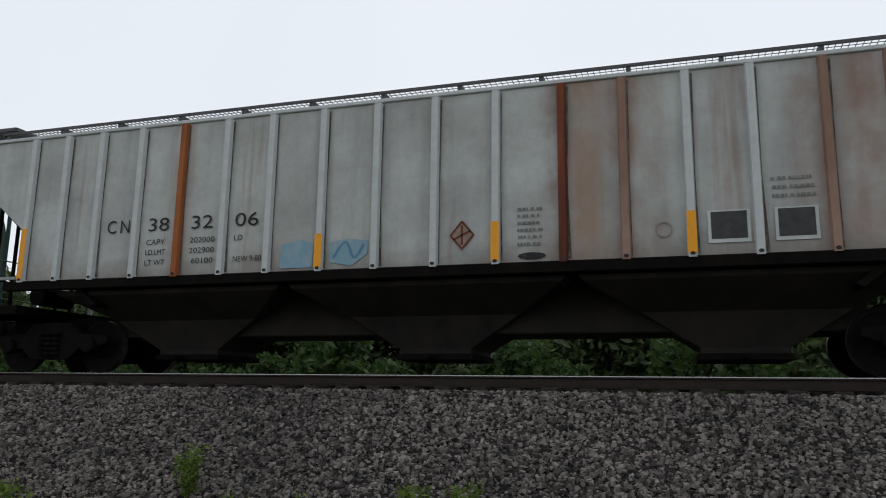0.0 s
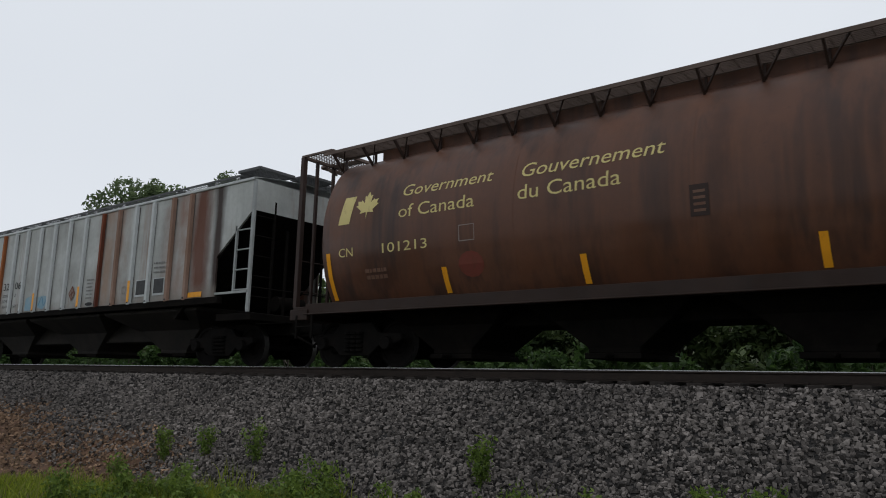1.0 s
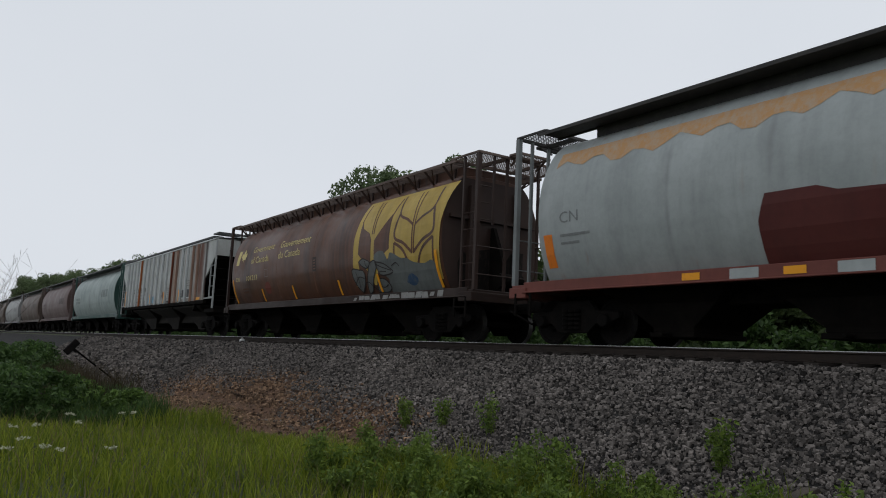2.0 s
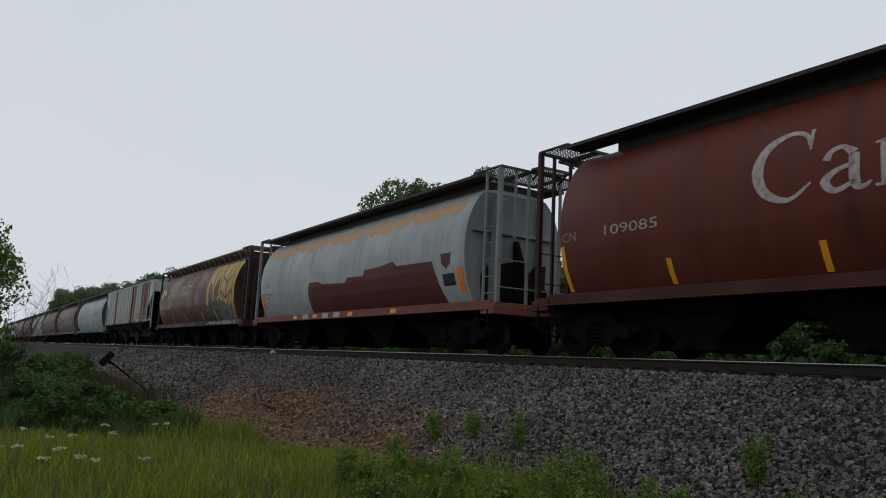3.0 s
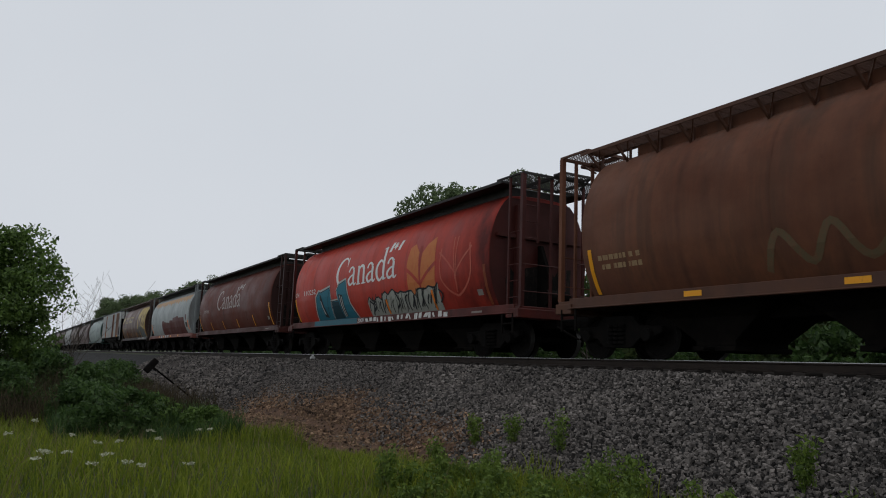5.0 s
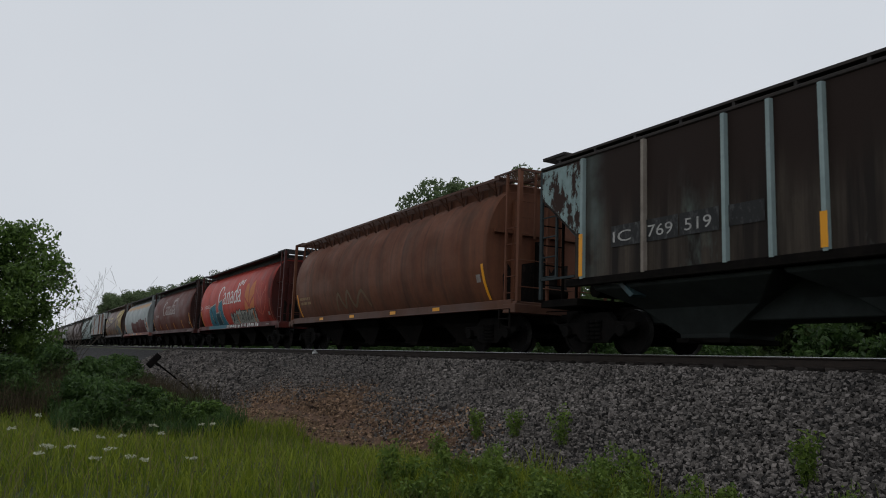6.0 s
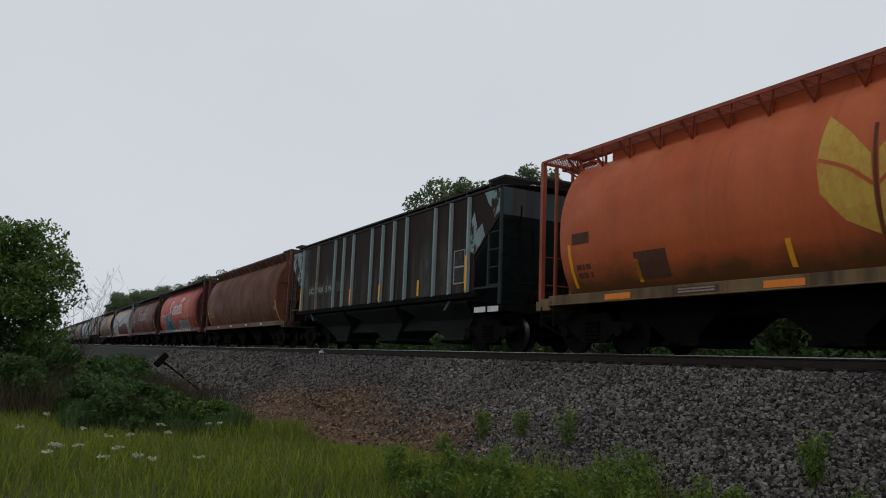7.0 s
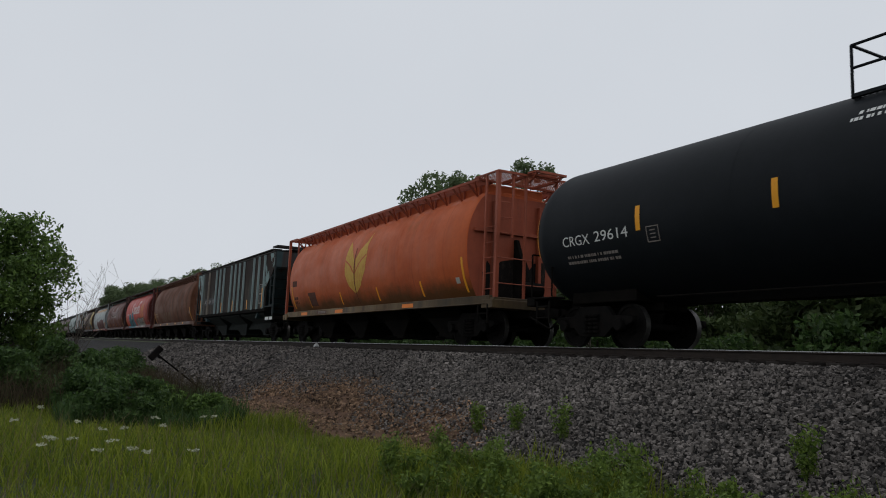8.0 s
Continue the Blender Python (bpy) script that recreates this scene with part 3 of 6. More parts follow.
def thicket():
    """Shrubs, stalks and the leaning marker at the end of the field."""
    big = grow("thicket_tree", "dense leafy thicket tree at the edge of the field", "tree", 5.4, 2.5, 91, 0.085, 110, 330, LEAF_NEAR, 0.07)
    big.location = (-27.0, -0.85, -1.95)
    b2 = grow("thicket_tree", "dense leafy thicket tree at the edge of the field", "tree", 5.0, 2.2, 92, 0.085, 100, 300, LEAF_NEAR, 0.07)
    b2.location = (-25.5, -3.4, -1.95)
    for x, y, h, r, seed, mat, leaf in ((-15.9, 1.75, 1.0, 0.75, 101, LEAF_BLUE, 0.05), (-17.0, 2.3, 0.95, 0.75, 102, LEAF_BLUE, 0.055), (-18.6, 1.6, 1.05, 0.85, 103, LEAF_BLUE, 0.06),
                                   (-18.9, 3.1, 0.6, 0.8, 104, LEAF_NEAR, 0.06), (-17.2, 3.9, 0.5, 0.7, 105, LEAF_NEAR, 0.055), (-22.6, 2.0, 1.2, 1.0, 106, LEAF_BLUE, 0.07),
                                   (-24.4, 1.2, 1.5, 1.1, 107, LEAF_BLUE, 0.08), (-20.6, 0.0, 1.3, 1.0, 108, LEAF_BLUE, 0.06), (-27.5, 3.0, 1.0, 1.1, 109, LEAF_BLUE, 0.08), (-31.5, 3.6, 1.1, 1.2, 110, LEAF_BLUE, 0.09),
                                   (-36, 4.4, 1.1, 1.3, 111, LEAF_BLUE, 0.10), (-41, 4.6, 1.2, 1.5, 112, LEAF_BLUE, 0.11)):
        s = grow("bush", "dark bushy weed clump at the foot of the bank" if mat is LEAF_BLUE else "bright leafy bush at the foot of the bank", "bush", h, r, seed, leaf, 34, 120, mat, 0.1)
        s.location = (x, y, ground_z(x, y))
    # bare twigs that stand out of the thicket
    rng = random.Random(5)
    tw = tagged(new("dead_shrub"), "bare grey twiggy shrub beside the thicket", "shrub")
    tw.location = (-26.2, 1.35, -1.9)
    for k in range(13):
        bm = bmesh.new()
        p = Vector((rng.uniform(-0.3, 0.3), rng.uniform(-0.3, 0.3), 0.0))
        d = Vector((rng.uniform(-0.25, 0.25), rng.uniform(-0.15, 0.35), 1.0))
        r = 0.02
        for s in range(6):
            q = p + d * rng.uniform(0.5, 0.8)
            rod(bm, p, q, r, 5, r * 0.75)
            for _ in range(3):
                e = q + Vector((rng.uniform(-0.4, 0.4), rng.uniform(-0.4, 0.4), rng.uniform(0.1, 0.6)))
                rod(bm, q, e, r * 0.5, 4, 0.003)
            p, r = q, r * 0.72
            d = d + Vector((rng.uniform(-0.2, 0.2), rng.uniform(-0.2, 0.2), -0.05))
        part("branch", bm, BARK, tw)


def blades(name, label, count, area, h0, h1, material, seed, lean=0.35, width=0.008, keep=None):
    rng = np.random.default_rng(seed)
    pr = random.Random(seed)
    pts = []
    while len(pts) < count:
        x, y = pr.uniform(area[0], area[1]), pr.uniform(area[2], area[3])
        if keep is None or keep(x, y, pr):
            pts.append((x, y, ground_z(x, y) - 0.02))
    p = np.array(pts)
    n = len(p)
    a = rng.uniform(0, math.tau, n)
    side = np.stack([np.cos(a), np.sin(a), np.zeros(n)], 1)
    patch = np.array([0.75 + 0.5 * noise.noise((x * 0.5, y * 0.5, 8)) for x, y, _ in pts])
    h = rng.uniform(h0, h1, n) * patch
    b = rng.uniform(0, math.tau, n)
    bend = np.stack([np.cos(b), np.sin(b), np.zeros(n)], 1) * (h * rng.uniform(0.1, lean * 2, n))[:, None]
    up = np.array([0, 0, 1.0])
    w = (width * rng.uniform(0.6, 1.4, n))[:, None]
    mid = p + up * (h * 0.6)[:, None] + bend * 0.35
    tip = p + up * h[:, None] + bend
    v = np.stack([p - side * w, p + side * w, mid + side * w * 0.7, mid - side * w * 0.7, tip], 1)
    base = 5 * np.arange(n)[:, None]
    me = bpy.data.meshes.new(name)
    faces = np.concatenate([base + np.array([[0, 1, 2, 3]])]).tolist() + (base + np.array([[3, 2, 4]])).tolist()
    me.from_pydata(v.reshape(-1, 3).tolist(), [], faces)
    me.materials.append(material)
    return tagged(new(name, me), label, "grass", kind="stuff")


def meadow():
    def field(x, y, pr):
        if y > 6.1 + 0.5 * noise.noise((x * 0.6, 0, 9)):
            return False
        if dirt_mask(x, y) > 0.62 and y > 3.6:
            return False
        return math.hypot(x, y) > 0.9

    blades("meadow_grass", "lush green meadow grass", 84000, (-21, 12, -7, 6.0), 0.20, 0.46, GRASS, 31, keep=field, width=0.009)
    blades("verge_grass", "tufts of rough grass at the foot of the ballast", 24000, (-13, 7, 4.6, 6.75), 0.22, 0.52, GRASS, 37, keep=lambda x, y, pr: dirt_mask(x, y) < 0.4 and (x > -9 or y < 5.3) and pr.random() < 1.35 - max(0.0, y - 5.6) * 1.25 + 0.6 * noise.noise((x * 1.4, y * 1.4, 4)), width=0.008)
    blades("brush", "soft tall green weeds before the thicket", 9000, (-23.5, -15.2, 0.9, 4.3), 0.3, 0.8, LEAF_BLUE, 38, width=0.012)
    blades("meadow_grass", "tall grass at the far end of the field", 16000, (-46, -20, -9, 4.6), 0.3, 0.7, GRASS, 32, width=0.02)
    blades("seed_stalks", "dry seed stalks standing above the grass", 2600, (-20, 4, -2, 5.6), 0.4, 0.72, DRY, 33, keep=field, width=0.004)
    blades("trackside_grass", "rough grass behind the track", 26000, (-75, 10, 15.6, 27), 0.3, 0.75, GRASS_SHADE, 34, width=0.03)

    blades("bank_stubble", "dry stubble on the clay bank", 1500, (-26, -9, 5.0, 7.0), 0.06, 0.2, DRY, 35, width=0.005)
    blades("brush_stalks", "dry brown stalks between the bushes", 9000, (-30, -18.5, -0.6, 4.6), 0.5, 1.3, BRUSH, 36, width=0.009)

    # leafy weeds along the foot of the ballast
    rng = random.Random(77)
    n = 0
    spots = [(-5.0, 7.1, 0.6), (-8.8, 7.0, 0.65), (-10.9, 6.9, 0.55), (-6.9, 6.5, 0.6), (-10.0, 7.0, 0.5), (-1.9, 6.8, 0.55), (-2.4, 6.9, 0.45), (-7.3, 6.4, 0.5), (-0.4, 6.6, 0.4), (-3.9, 6.05, 0.85), (-3.3, 5.9, 0.6), (-6.3, 6.0, 0.75), (-8.9, 5.8, 0.62), (-1.4, 6.4, 0.5), (1.2, 6.6, 0.55), (-11.0, 6.2, 0.5), (-5.0, 5.7, 0.55), (-0.2, 6.2, 0.42), (3.0, 6.5, 0.5)]
    spots += [(rng.uniform(-8.6, 4.5), rng.uniform(4.0, 5.3), rng.uniform(0.3, 0.68)) for _ in range(110)]
    spots += [(rng.uniform(-6.8, -2.2), rng.uniform(5.5, 6.3), rng.uniform(0.45, 0.75)) for _ in range(26)]
    for x, y, h in spots:
        w = tagged(new("weed"), "leafy green weed at the foot of the ballast", "weed", "weeds along the ballast")
        w.location = (x, y, ground_z(x, y))
        bm = bmesh.new()
        cs = []
        for k in range(rng.randint(4, 7)):
            e = Vector((rng.uniform(-0.18, 0.18), rng.uniform(-0.18, 0.18), h * rng.uniform(0.7, 1.05)))
            rod(bm, (rng.uniform(-0.05, 0.05), rng.uniform(-0.05, 0.05), -0.03), e, 0.006, 4, 0.002)
            for q in range(7):
                cs.append(e * (0.25 + 0.11 * q))
        tagged(part("stem", bm, WEED, w), kind="stuff")
        nrng = np.random.default_rng(500 + n)
        v, f = leaf_cloud(np.array(cs), np.full(len(cs), 0.075), 9, 0.034, nrng, 0.9)
        cloud_part("leaves", v, f, WEED, w)
        n += 1
    for i in range(18):
        x, y = (rng.uniform(-11.5, -8.0), rng.uniform(0.2, 1.9)) if i < 12 else (rng.uniform(-14, -7), rng.uniform(-0.5, 3.6))
        fl = tagged(new("wildflower"), "white flowering umbel on a thin green stem", "flower", "wildflowers in the meadow")
        fl.location = (x, y, ground_z(x, y))
        h = rng.uniform(0.42, 0.6)
        bm = bmesh.new()
        rod(bm, (0, 0, 0), (0.02, 0.01, h), 0.004, 4, 0.003)
        part("stem", bm, WEED, fl)
        cs = np.array([(rng.uniform(-0.05, 0.05), rng.uniform(-0.05, 0.05), h + rng.uniform(0, 0.03)) for _ in range(9)])
        v, f = leaf_cloud(cs, np.full(9, 0.02), 8, 0.013, np.random.default_rng(900 + i), 0.5)
        cloud_part("blossom", v, f, FLOWER, fl)


background_plants()
thicket()
meadow()


def trackside_clutter():
    post = tagged(new("leaning_marker"), "old dark trackside marker leaning over on its pole", "marker post")
    post.location = (-22.0, 4.7, -1.75)
    bm = bmesh.new()
    rod(bm, (-1.42, 0.76, -0.15), (-0.05, -1.2, 1.16), 0.024, 8)
    finish(bm, 50)
    part("pole", bm, IRON, post)
    bm = bmesh.new()
    box(bm, -0.05, 0.05, -0.21, 0.21, -0.085, 0.085)
    box(bm, -0.03, 0.03, -0.035, 0.035, -0.2, -0.085)
    finish(bm, bevel=0.01)
    plate = part("plate", bm, IRON, post, "rusty dark plate")
    plate.matrix_basis = pose(-0.03, -1.24, 1.19, 49, 0, 9)
    stump = tagged(new("stake"), "short weathered wooden stake in the weeds", "stake")
    stump.location = (-20.2, 3.8, -1.9)
    bm = bmesh.new()
    box(bm, -0.03, 0.03, -0.03, 0.03, -0.1, 0.95)
    finish(bm, bevel=0.008)
    part("shaft", bm, BARK, stump)
    LITTER = plain("dirty_white", (0.62, 0.62, 0.60), (0.5, 0.5, 0.48), 9.0, 0.6)
    bm = bmesh.new()
    box(bm, -0.12, 0.12, -0.08, 0.08, -0.17, 0.02)
    box(bm, -0.06, 0.08, -0.05, 0.05, 0.02, 0.07)
    finish(bm, bevel=0.03)
    tagged(part("white_block", bm, LITTER), "small dirty white block beside the rail", "block").location = (-29.0, 10.6, -0.12)
    for x, y, rz, ln, nm, lb in ((-4.2, 6.65, 62, 0.95, "wood_scrap", "weathered piece of broken tie on the ballast"), (1.9, 7.4, -40, 0.7, "wood_scrap", "pale splintered board lying on the ballast"), (-21.5, 7.6, 30, 0.35, "wood_scrap", "dark scrap of wood on the ballast")):
        bm = bmesh.new()
        box(bm, -ln / 2, ln / 2, -0.055, 0.055, -0.03, 0.03)
        for v in bm.verts:
            v.co.x += random.uniform(-0.08, 0.08)
        finish(bm, bevel=0.006)
        pale = x > 0
        sl = math.degrees(math.atan(0.5))
        o = tagged(part(nm, bm, LITTER if pale else BARK), lb, "wood scrap")
        o.matrix_basis = pose(x, y, ground_z(x, y) + 0.05, sl, 0, 0) @ pose(0, 0, 0, 0, 0, rz)


trackside_clutter()


# ---- wagons ----
TRAIN, WHEELSETS = [], []


def wagon(label, x0, category="hopper car"):
    """An empty at rail height; x0 is where the wagon's middle stands at the start."""
    name = category.replace(" ", "_")
    root = tagged(new(name), label, category, "freight train")
    root.location = (x0, TRACK, 0)
    TRAIN.append((root, x0))
    return root


def bogie(root, x, keyed):
    frame_ob = tagged(new("bogie"), "black cast-steel two-axle bogie")
    frame_ob.parent = root
    frame_ob.location = (x, 0, 0)
    for s in (-1, 1):
        bm = bmesh.new()
        outer = [(-1.22, 0.52), (-1.2, 0.64), (-0.62, 0.66), (-0.42, 0.86), (0.42, 0.86), (0.62, 0.66), (1.2, 0.64), (1.22, 0.52), (0.98, 0.42), (0.62, 0.40), (0.4, 0.22), (-0.4, 0.22), (-0.62, 0.40), (-0.98, 0.42)]
        extrude_xz(bm, outer, s * 0.92, s * 1.06)
        for xx in (-0.87, 0.87):
            rod(bm, (xx, s * 0.95, 0.46), (xx, s * 1.16, 0.46), 0.13, 12)
        finish(bm, 40, 0.015)
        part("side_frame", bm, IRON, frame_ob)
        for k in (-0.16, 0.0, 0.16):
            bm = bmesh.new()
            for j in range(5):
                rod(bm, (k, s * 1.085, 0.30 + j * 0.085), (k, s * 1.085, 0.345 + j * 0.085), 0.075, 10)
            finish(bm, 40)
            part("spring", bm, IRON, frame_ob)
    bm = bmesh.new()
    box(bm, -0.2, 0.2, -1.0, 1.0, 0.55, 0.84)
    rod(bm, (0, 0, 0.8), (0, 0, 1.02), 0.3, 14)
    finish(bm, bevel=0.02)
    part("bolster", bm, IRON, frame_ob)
    for xx in (-0.87, 0.87):
        bm = bmesh.new()
        rod(bm, (0, -1.1, 0), (0, 1.1, 0), 0.075, 12)
        for s in (-1, 1):
            a = s * 0.72
            prof = [(a - 0.075, 0.12), (a - 0.075, 0.16), (a - 0.02, 0.20), (a - 0.05, 0.38), (a - 0.07, 0.39), (a - 0.07, 0.455), (a + 0.06, 0.455), (a + 0.06, 0.39), (a + 0.03, 0.38), (a + 0.02, 0.20), (a + 0.075, 0.16), (a + 0.075, 0.12)]
            lathe(bm, prof, seg=28)
        finish(bm, 35)
        ws = part("wheelset", bm, IRON, frame_ob, "steel wheelset with shiny treads")
        ws.data.materials.append(STEEL)
        for f in ws.data.polygons:
            r = math.hypot(f.center.x, f.center.z)
            if r > 0.44 and abs(f.normal.y) < 0.5:
                f.material_index = 1
        ws.location = (xx, 0, 0.458)
        if keyed:
            WHEELSETS.append((ws, xx))


def coupler(root, x, d):
    bm = bmesh.new()
    box(bm, min(x, x + d * 0.62), max(x, x + d * 0.62), -0.08, 0.08, 0.78, 0.95)
    box(bm, min(x + d * 0.5, x + d * 0.80), max(x + d * 0.5, x + d * 0.80), -0.17, 0.15, 0.72, 1.02)
    rod(bm, (x + d * 0.68, 0.1, 0.68), (x + d * 0.68, 0.1, 1.06), 0.07, 8)
    rod(bm, (x + d * 0.1, -0.35, 0.75), (x + d * 0.75, -0.2, 0.45), 0.03, 6)
    rod(bm, (x + d * 0.05, -0.55, 0.98), (x + d * 0.05, -1.35, 0.9), 0.015, 6)
    finish(bm, 50, 0.01)
    part("coupler", bm, IRON, root, "cast knuckle coupler with brake hose")


def ladder(bm, x0, x1, y, z0, z1, rungs, r=0.022):
    for x in (x0, x1):
        beam(bm, (x, y, z0), (x, y, z1), 0.055, 0.03)
    for i in range(rungs):
        z = z0 + (z1 - z0) * (i + 0.5) / rungs
        rod(bm, (x0, y, z), (x1, y, z), r, 6)


def grating(bm, x0, x1, y0, y1, z, step=0.11, bar=0.016, rim=0.03, deep=0.03):
    """An open walkway: crossing bars in a rim."""
    n, m = max(1, round((x1 - x0) / step)), max(1, round((y1 - y0) / step))
    for i in range(n + 1):
        x = x0 + (x1 - x0) * i / n
        box(bm, x - bar / 2, x + bar / 2, y0, y1, z - deep, z)
    for j in range(m + 1):
        y = y0 + (y1 - y0) * j / m
        box(bm, x0, x1, y - bar / 2, y + bar / 2, z - deep * 0.93, z - 0.002)
    for y in (y0, y1):
        box(bm, x0, x1, y - rim / 2, y + rim / 2, z - deep - 0.025, z + 0.005)
    for x in (x0, x1):
        box(bm, x - rim / 2, x + rim / 2, y0, y1, z - 0.055, z + 0.005)


CYL = [(1.20, 1.20), (1.35, 1.29), (1.5, 1.37), (1.75, 1.475), (2.1, 1.565), (2.35, 1.59), (2.6, 1.60), (2.85, 1.59), (3.1, 1.555), (3.35, 1.49), (3.6, 1.39), (3.8, 1.275), (3.95, 1.16), (4.05, 1.06), (4.15, 0.93)]


def cyl_width(z):
    return float(np.interp(z, [a for a, _ in CYL], [b for _, b in CYL]))


def flat_width(z):
    return 1.585


def hopper_bays(root, centres, half_top, half_bottom, z_top, z_bottom, material, width=1.3, foot=0.72):
    for c in centres:
        bm = bmesh.new()
        rings = []
        zm = z_bottom + 0.55 * (z_top - z_bottom)
        hm, wm = half_bottom + 0.5 * (half_top - half_bottom), foot + 0.22 * (width - foot)
        for h, w, z in ((half_top, width, z_top), (half_top * 0.97, width, z_top - 0.08), (hm, wm, zm), (half_bottom, foot, z_bottom + 0.08), (half_bottom, foot, z_bottom)):
            rings.append([(c - h, -w, z), (c + h, -w, z), (c + h, w, z), (c - h, w, z)])
        loft(bm, rings)
        finish(bm, bevel=0.012)
        bay = part("hopper_bay", bm, material, root)
        bm = bmesh.new()
        box(bm, c - half_bottom - 0.04, c + half_bottom + 0.04, -foot - 0.06, foot + 0.06, z_bottom - 0.09, z_bottom)
        rod(bm, (c, -1.05, z_bottom - 0.05), (c, 1.05, z_bottom - 0.05), 0.035, 8)
        finish(bm, bevel=0.01)
        part("outlet_gate", bm, UNDER, bay)


MID, BODY = -0.22, 7.28  # the shell's middle on its frame, and half its length
CAGE = -0.10  # the middle between the end cages


def body_mesh(half, levels=30):
    """The rounded shell: a lofted section with a slightly domed end on each side."""
    zs = np.linspace(1.20, 4.15, levels)
    ring = [(-cyl_width(z), z) for z in zs] + [(-0.55, 4.2), (0.0, 4.22), (0.55, 4.2)] + [(cyl_width(z), z) for z in zs[::-1]]
    bm = bmesh.new()
    xs = [-half - 0.06, -half, *np.linspace(-half, half, 9)[1:-1], half, half + 0.06]
    rings = []
    for x in xs:
        k = 0.975 if abs(x) > half + 0.01 else 1.0
        rings.append([(MID + x, y * k, 2.6 + (z - 2.6) * k) for y, z in ring])
    loft(bm, rings)
    finish(bm, 50)
    return bm


def wagon_end(root, d, board, ends, sill, grime):
    """One end of a round-sided hopper: top platform, cage of posts, ladders, end sheet, sill and coupler."""
    X = lambda h: (CAGE if h > 7.6 else MID) + d * h
    span = lambda a, b: sorted((X(a), X(b)))
    P = lambda name, bm, mat, label="": part(name, bm, mat, root, label)
    corner, inner, top = 8.37, 7.82, 4.46
    bm = bmesh.new()
    grating(bm, *span(BODY + 0.1, corner + 0.04), -1.38, 1.38, top, 0.075, 0.008, 0.05, 0.014)
    for y in (-0.5, 0.5):
        box(bm, *span(BODY + 0.1, corner + 0.04), y - 0.03, y + 0.03, top - 0.08, top)
    finish(bm)
    tagged(P("end_platform", bm, board, "open steel grating"), kind="stuff")
    bm = bmesh.new()
    grating(bm, *span(corner + 0.06, corner + 0.42), -0.48, 0.48, top + 0.05, 0.075, 0.008, 0.05, 0.014)
    for y in (-0.4, 0.4):
        beam(bm, (X(corner), y, top - 0.2), (X(corner + 0.38), y, top + 0.02), 0.04, 0.04)
    finish(bm)
    tagged(P("crossover_step", bm, board, "small grating step over the coupling"), kind="stuff")
    for y in (-1.36, -0.5, 0.5, 1.36) + ((-0.98, 0.2) if d < 0 else ()):
        w = 0.10 if y == -1.36 else 0.06
        bm = bmesh.new()
        beam(bm, (X(corner), y, 1.2), (X(corner), y, top - 0.04), w, w)
        finish(bm)
        P("end_post", bm, ends)
    # the full ladder stands on one side of each end
    y = -1.36 * d
    bm = bmesh.new()
    beam(bm, (X(inner), y, 1.2), (X(inner), y, top - 0.04), 0.055, 0.055)
    for i in range(5):
        z = 1.42 + i * 0.40
        rod(bm, (X(inner), y, z), (X(corner), y, z), 0.013, 6)
    finish(bm)
    P("ladder", bm, ends)
    bm = bmesh.new()
    beam(bm, (X(corner), y * 0.66, 2.75), (X(corner), y * 0.66, top - 0.04), 0.05, 0.05)
    for i in range(4):
        z = 2.85 + i * 0.40
        rod(bm, (X(corner), y, z), (X(corner), y * 0.66, z), 0.013, 6)
    finish(bm)
    P("upper_ladder", bm, ends)
    bm = bmesh.new()
    for z, a, b in ((1.55, -1.36, 1.36), (2.2, -1.36, -0.2), (2.35, 0.3, 1.36)):
        rod(bm, (X(corner + 0.05), a, z), (X(corner + 0.05), b, z), 0.014, 6)
    finish(bm)
    P("grab_rail", bm, ends)
    # flat end sheet with stiffeners and wheel-thrown grime; dark ends paint includes platform shade
    bm = bmesh.new()
    zs = np.linspace(1.24, 4.08, 22)
    ring = [(-cyl_width(z) * 0.965, z) for z in zs] + [(cyl_width(z) * 0.965, z) for z in zs[::-1]]
    loft(bm, [[(X(h), yy, z) for yy, z in ring] for h in (BODY + 0.03, BODY + 0.068)])
    finish(bm, 50)
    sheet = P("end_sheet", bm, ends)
    rng = random.Random(17 + d)
    bm = bmesh.new()
    rag = [(-1.05 + 0.14 * k, 2.35 + rng.uniform(-0.28, 0.34) - 0.25 * abs(k - 7) / 7) for k in range(16)]
    vs = [bm.verts.new((X(BODY + 0.074), yy, z)) for yy, z in rag + [(1.0, 1.27), (-1.0, 1.27)]]
    bm.faces.new(vs)
    part("grease_stain", bm, grime, sheet, "black grime thrown up the end sheet")
    for yy in (-0.75, 0.75):
        bm = bmesh.new()
        box(bm, *span(BODY + 0.066, BODY + 0.2), yy - 0.05, yy + 0.05, 1.25, 3.9)
        finish(bm, bevel=0.008)
        P("end_stiffener", bm, ends)
    bm = bmesh.new()
    box(bm, *span(BODY + 0.066, BODY + 0.16), -1.36, 1.36, 3.03, 3.12)
    finish(bm)
    P("cross_stiffener", bm, ends)
    bm = bmesh.new()
    extrude_xz(bm, [(X(BODY + 0.066), 2.9), (X(BODY + 0.18), 2.9), (X(8.1), 1.2), (X(BODY + 0.066), 1.2)], -0.05, 0.05)
    finish(bm)
    P("end_gusset", bm, UNDER)
    bm = bmesh.new()
    box(bm, *span(7.3, 8.4), -1.42, 1.42, 1.03, 1.2)
    box(bm, *span(7.9, 8.42), -1.48, 1.48, 0.92, 1.14)
    finish(bm, bevel=0.012)
    P("end_sill", bm, sill)
    bm = bmesh.new()
    box(bm, *span(6.0, 8.4), -0.3, 0.3, 0.72, 1.025)
    finish(bm, bevel=0.012)
    P("draft_sill", bm, UNDER)
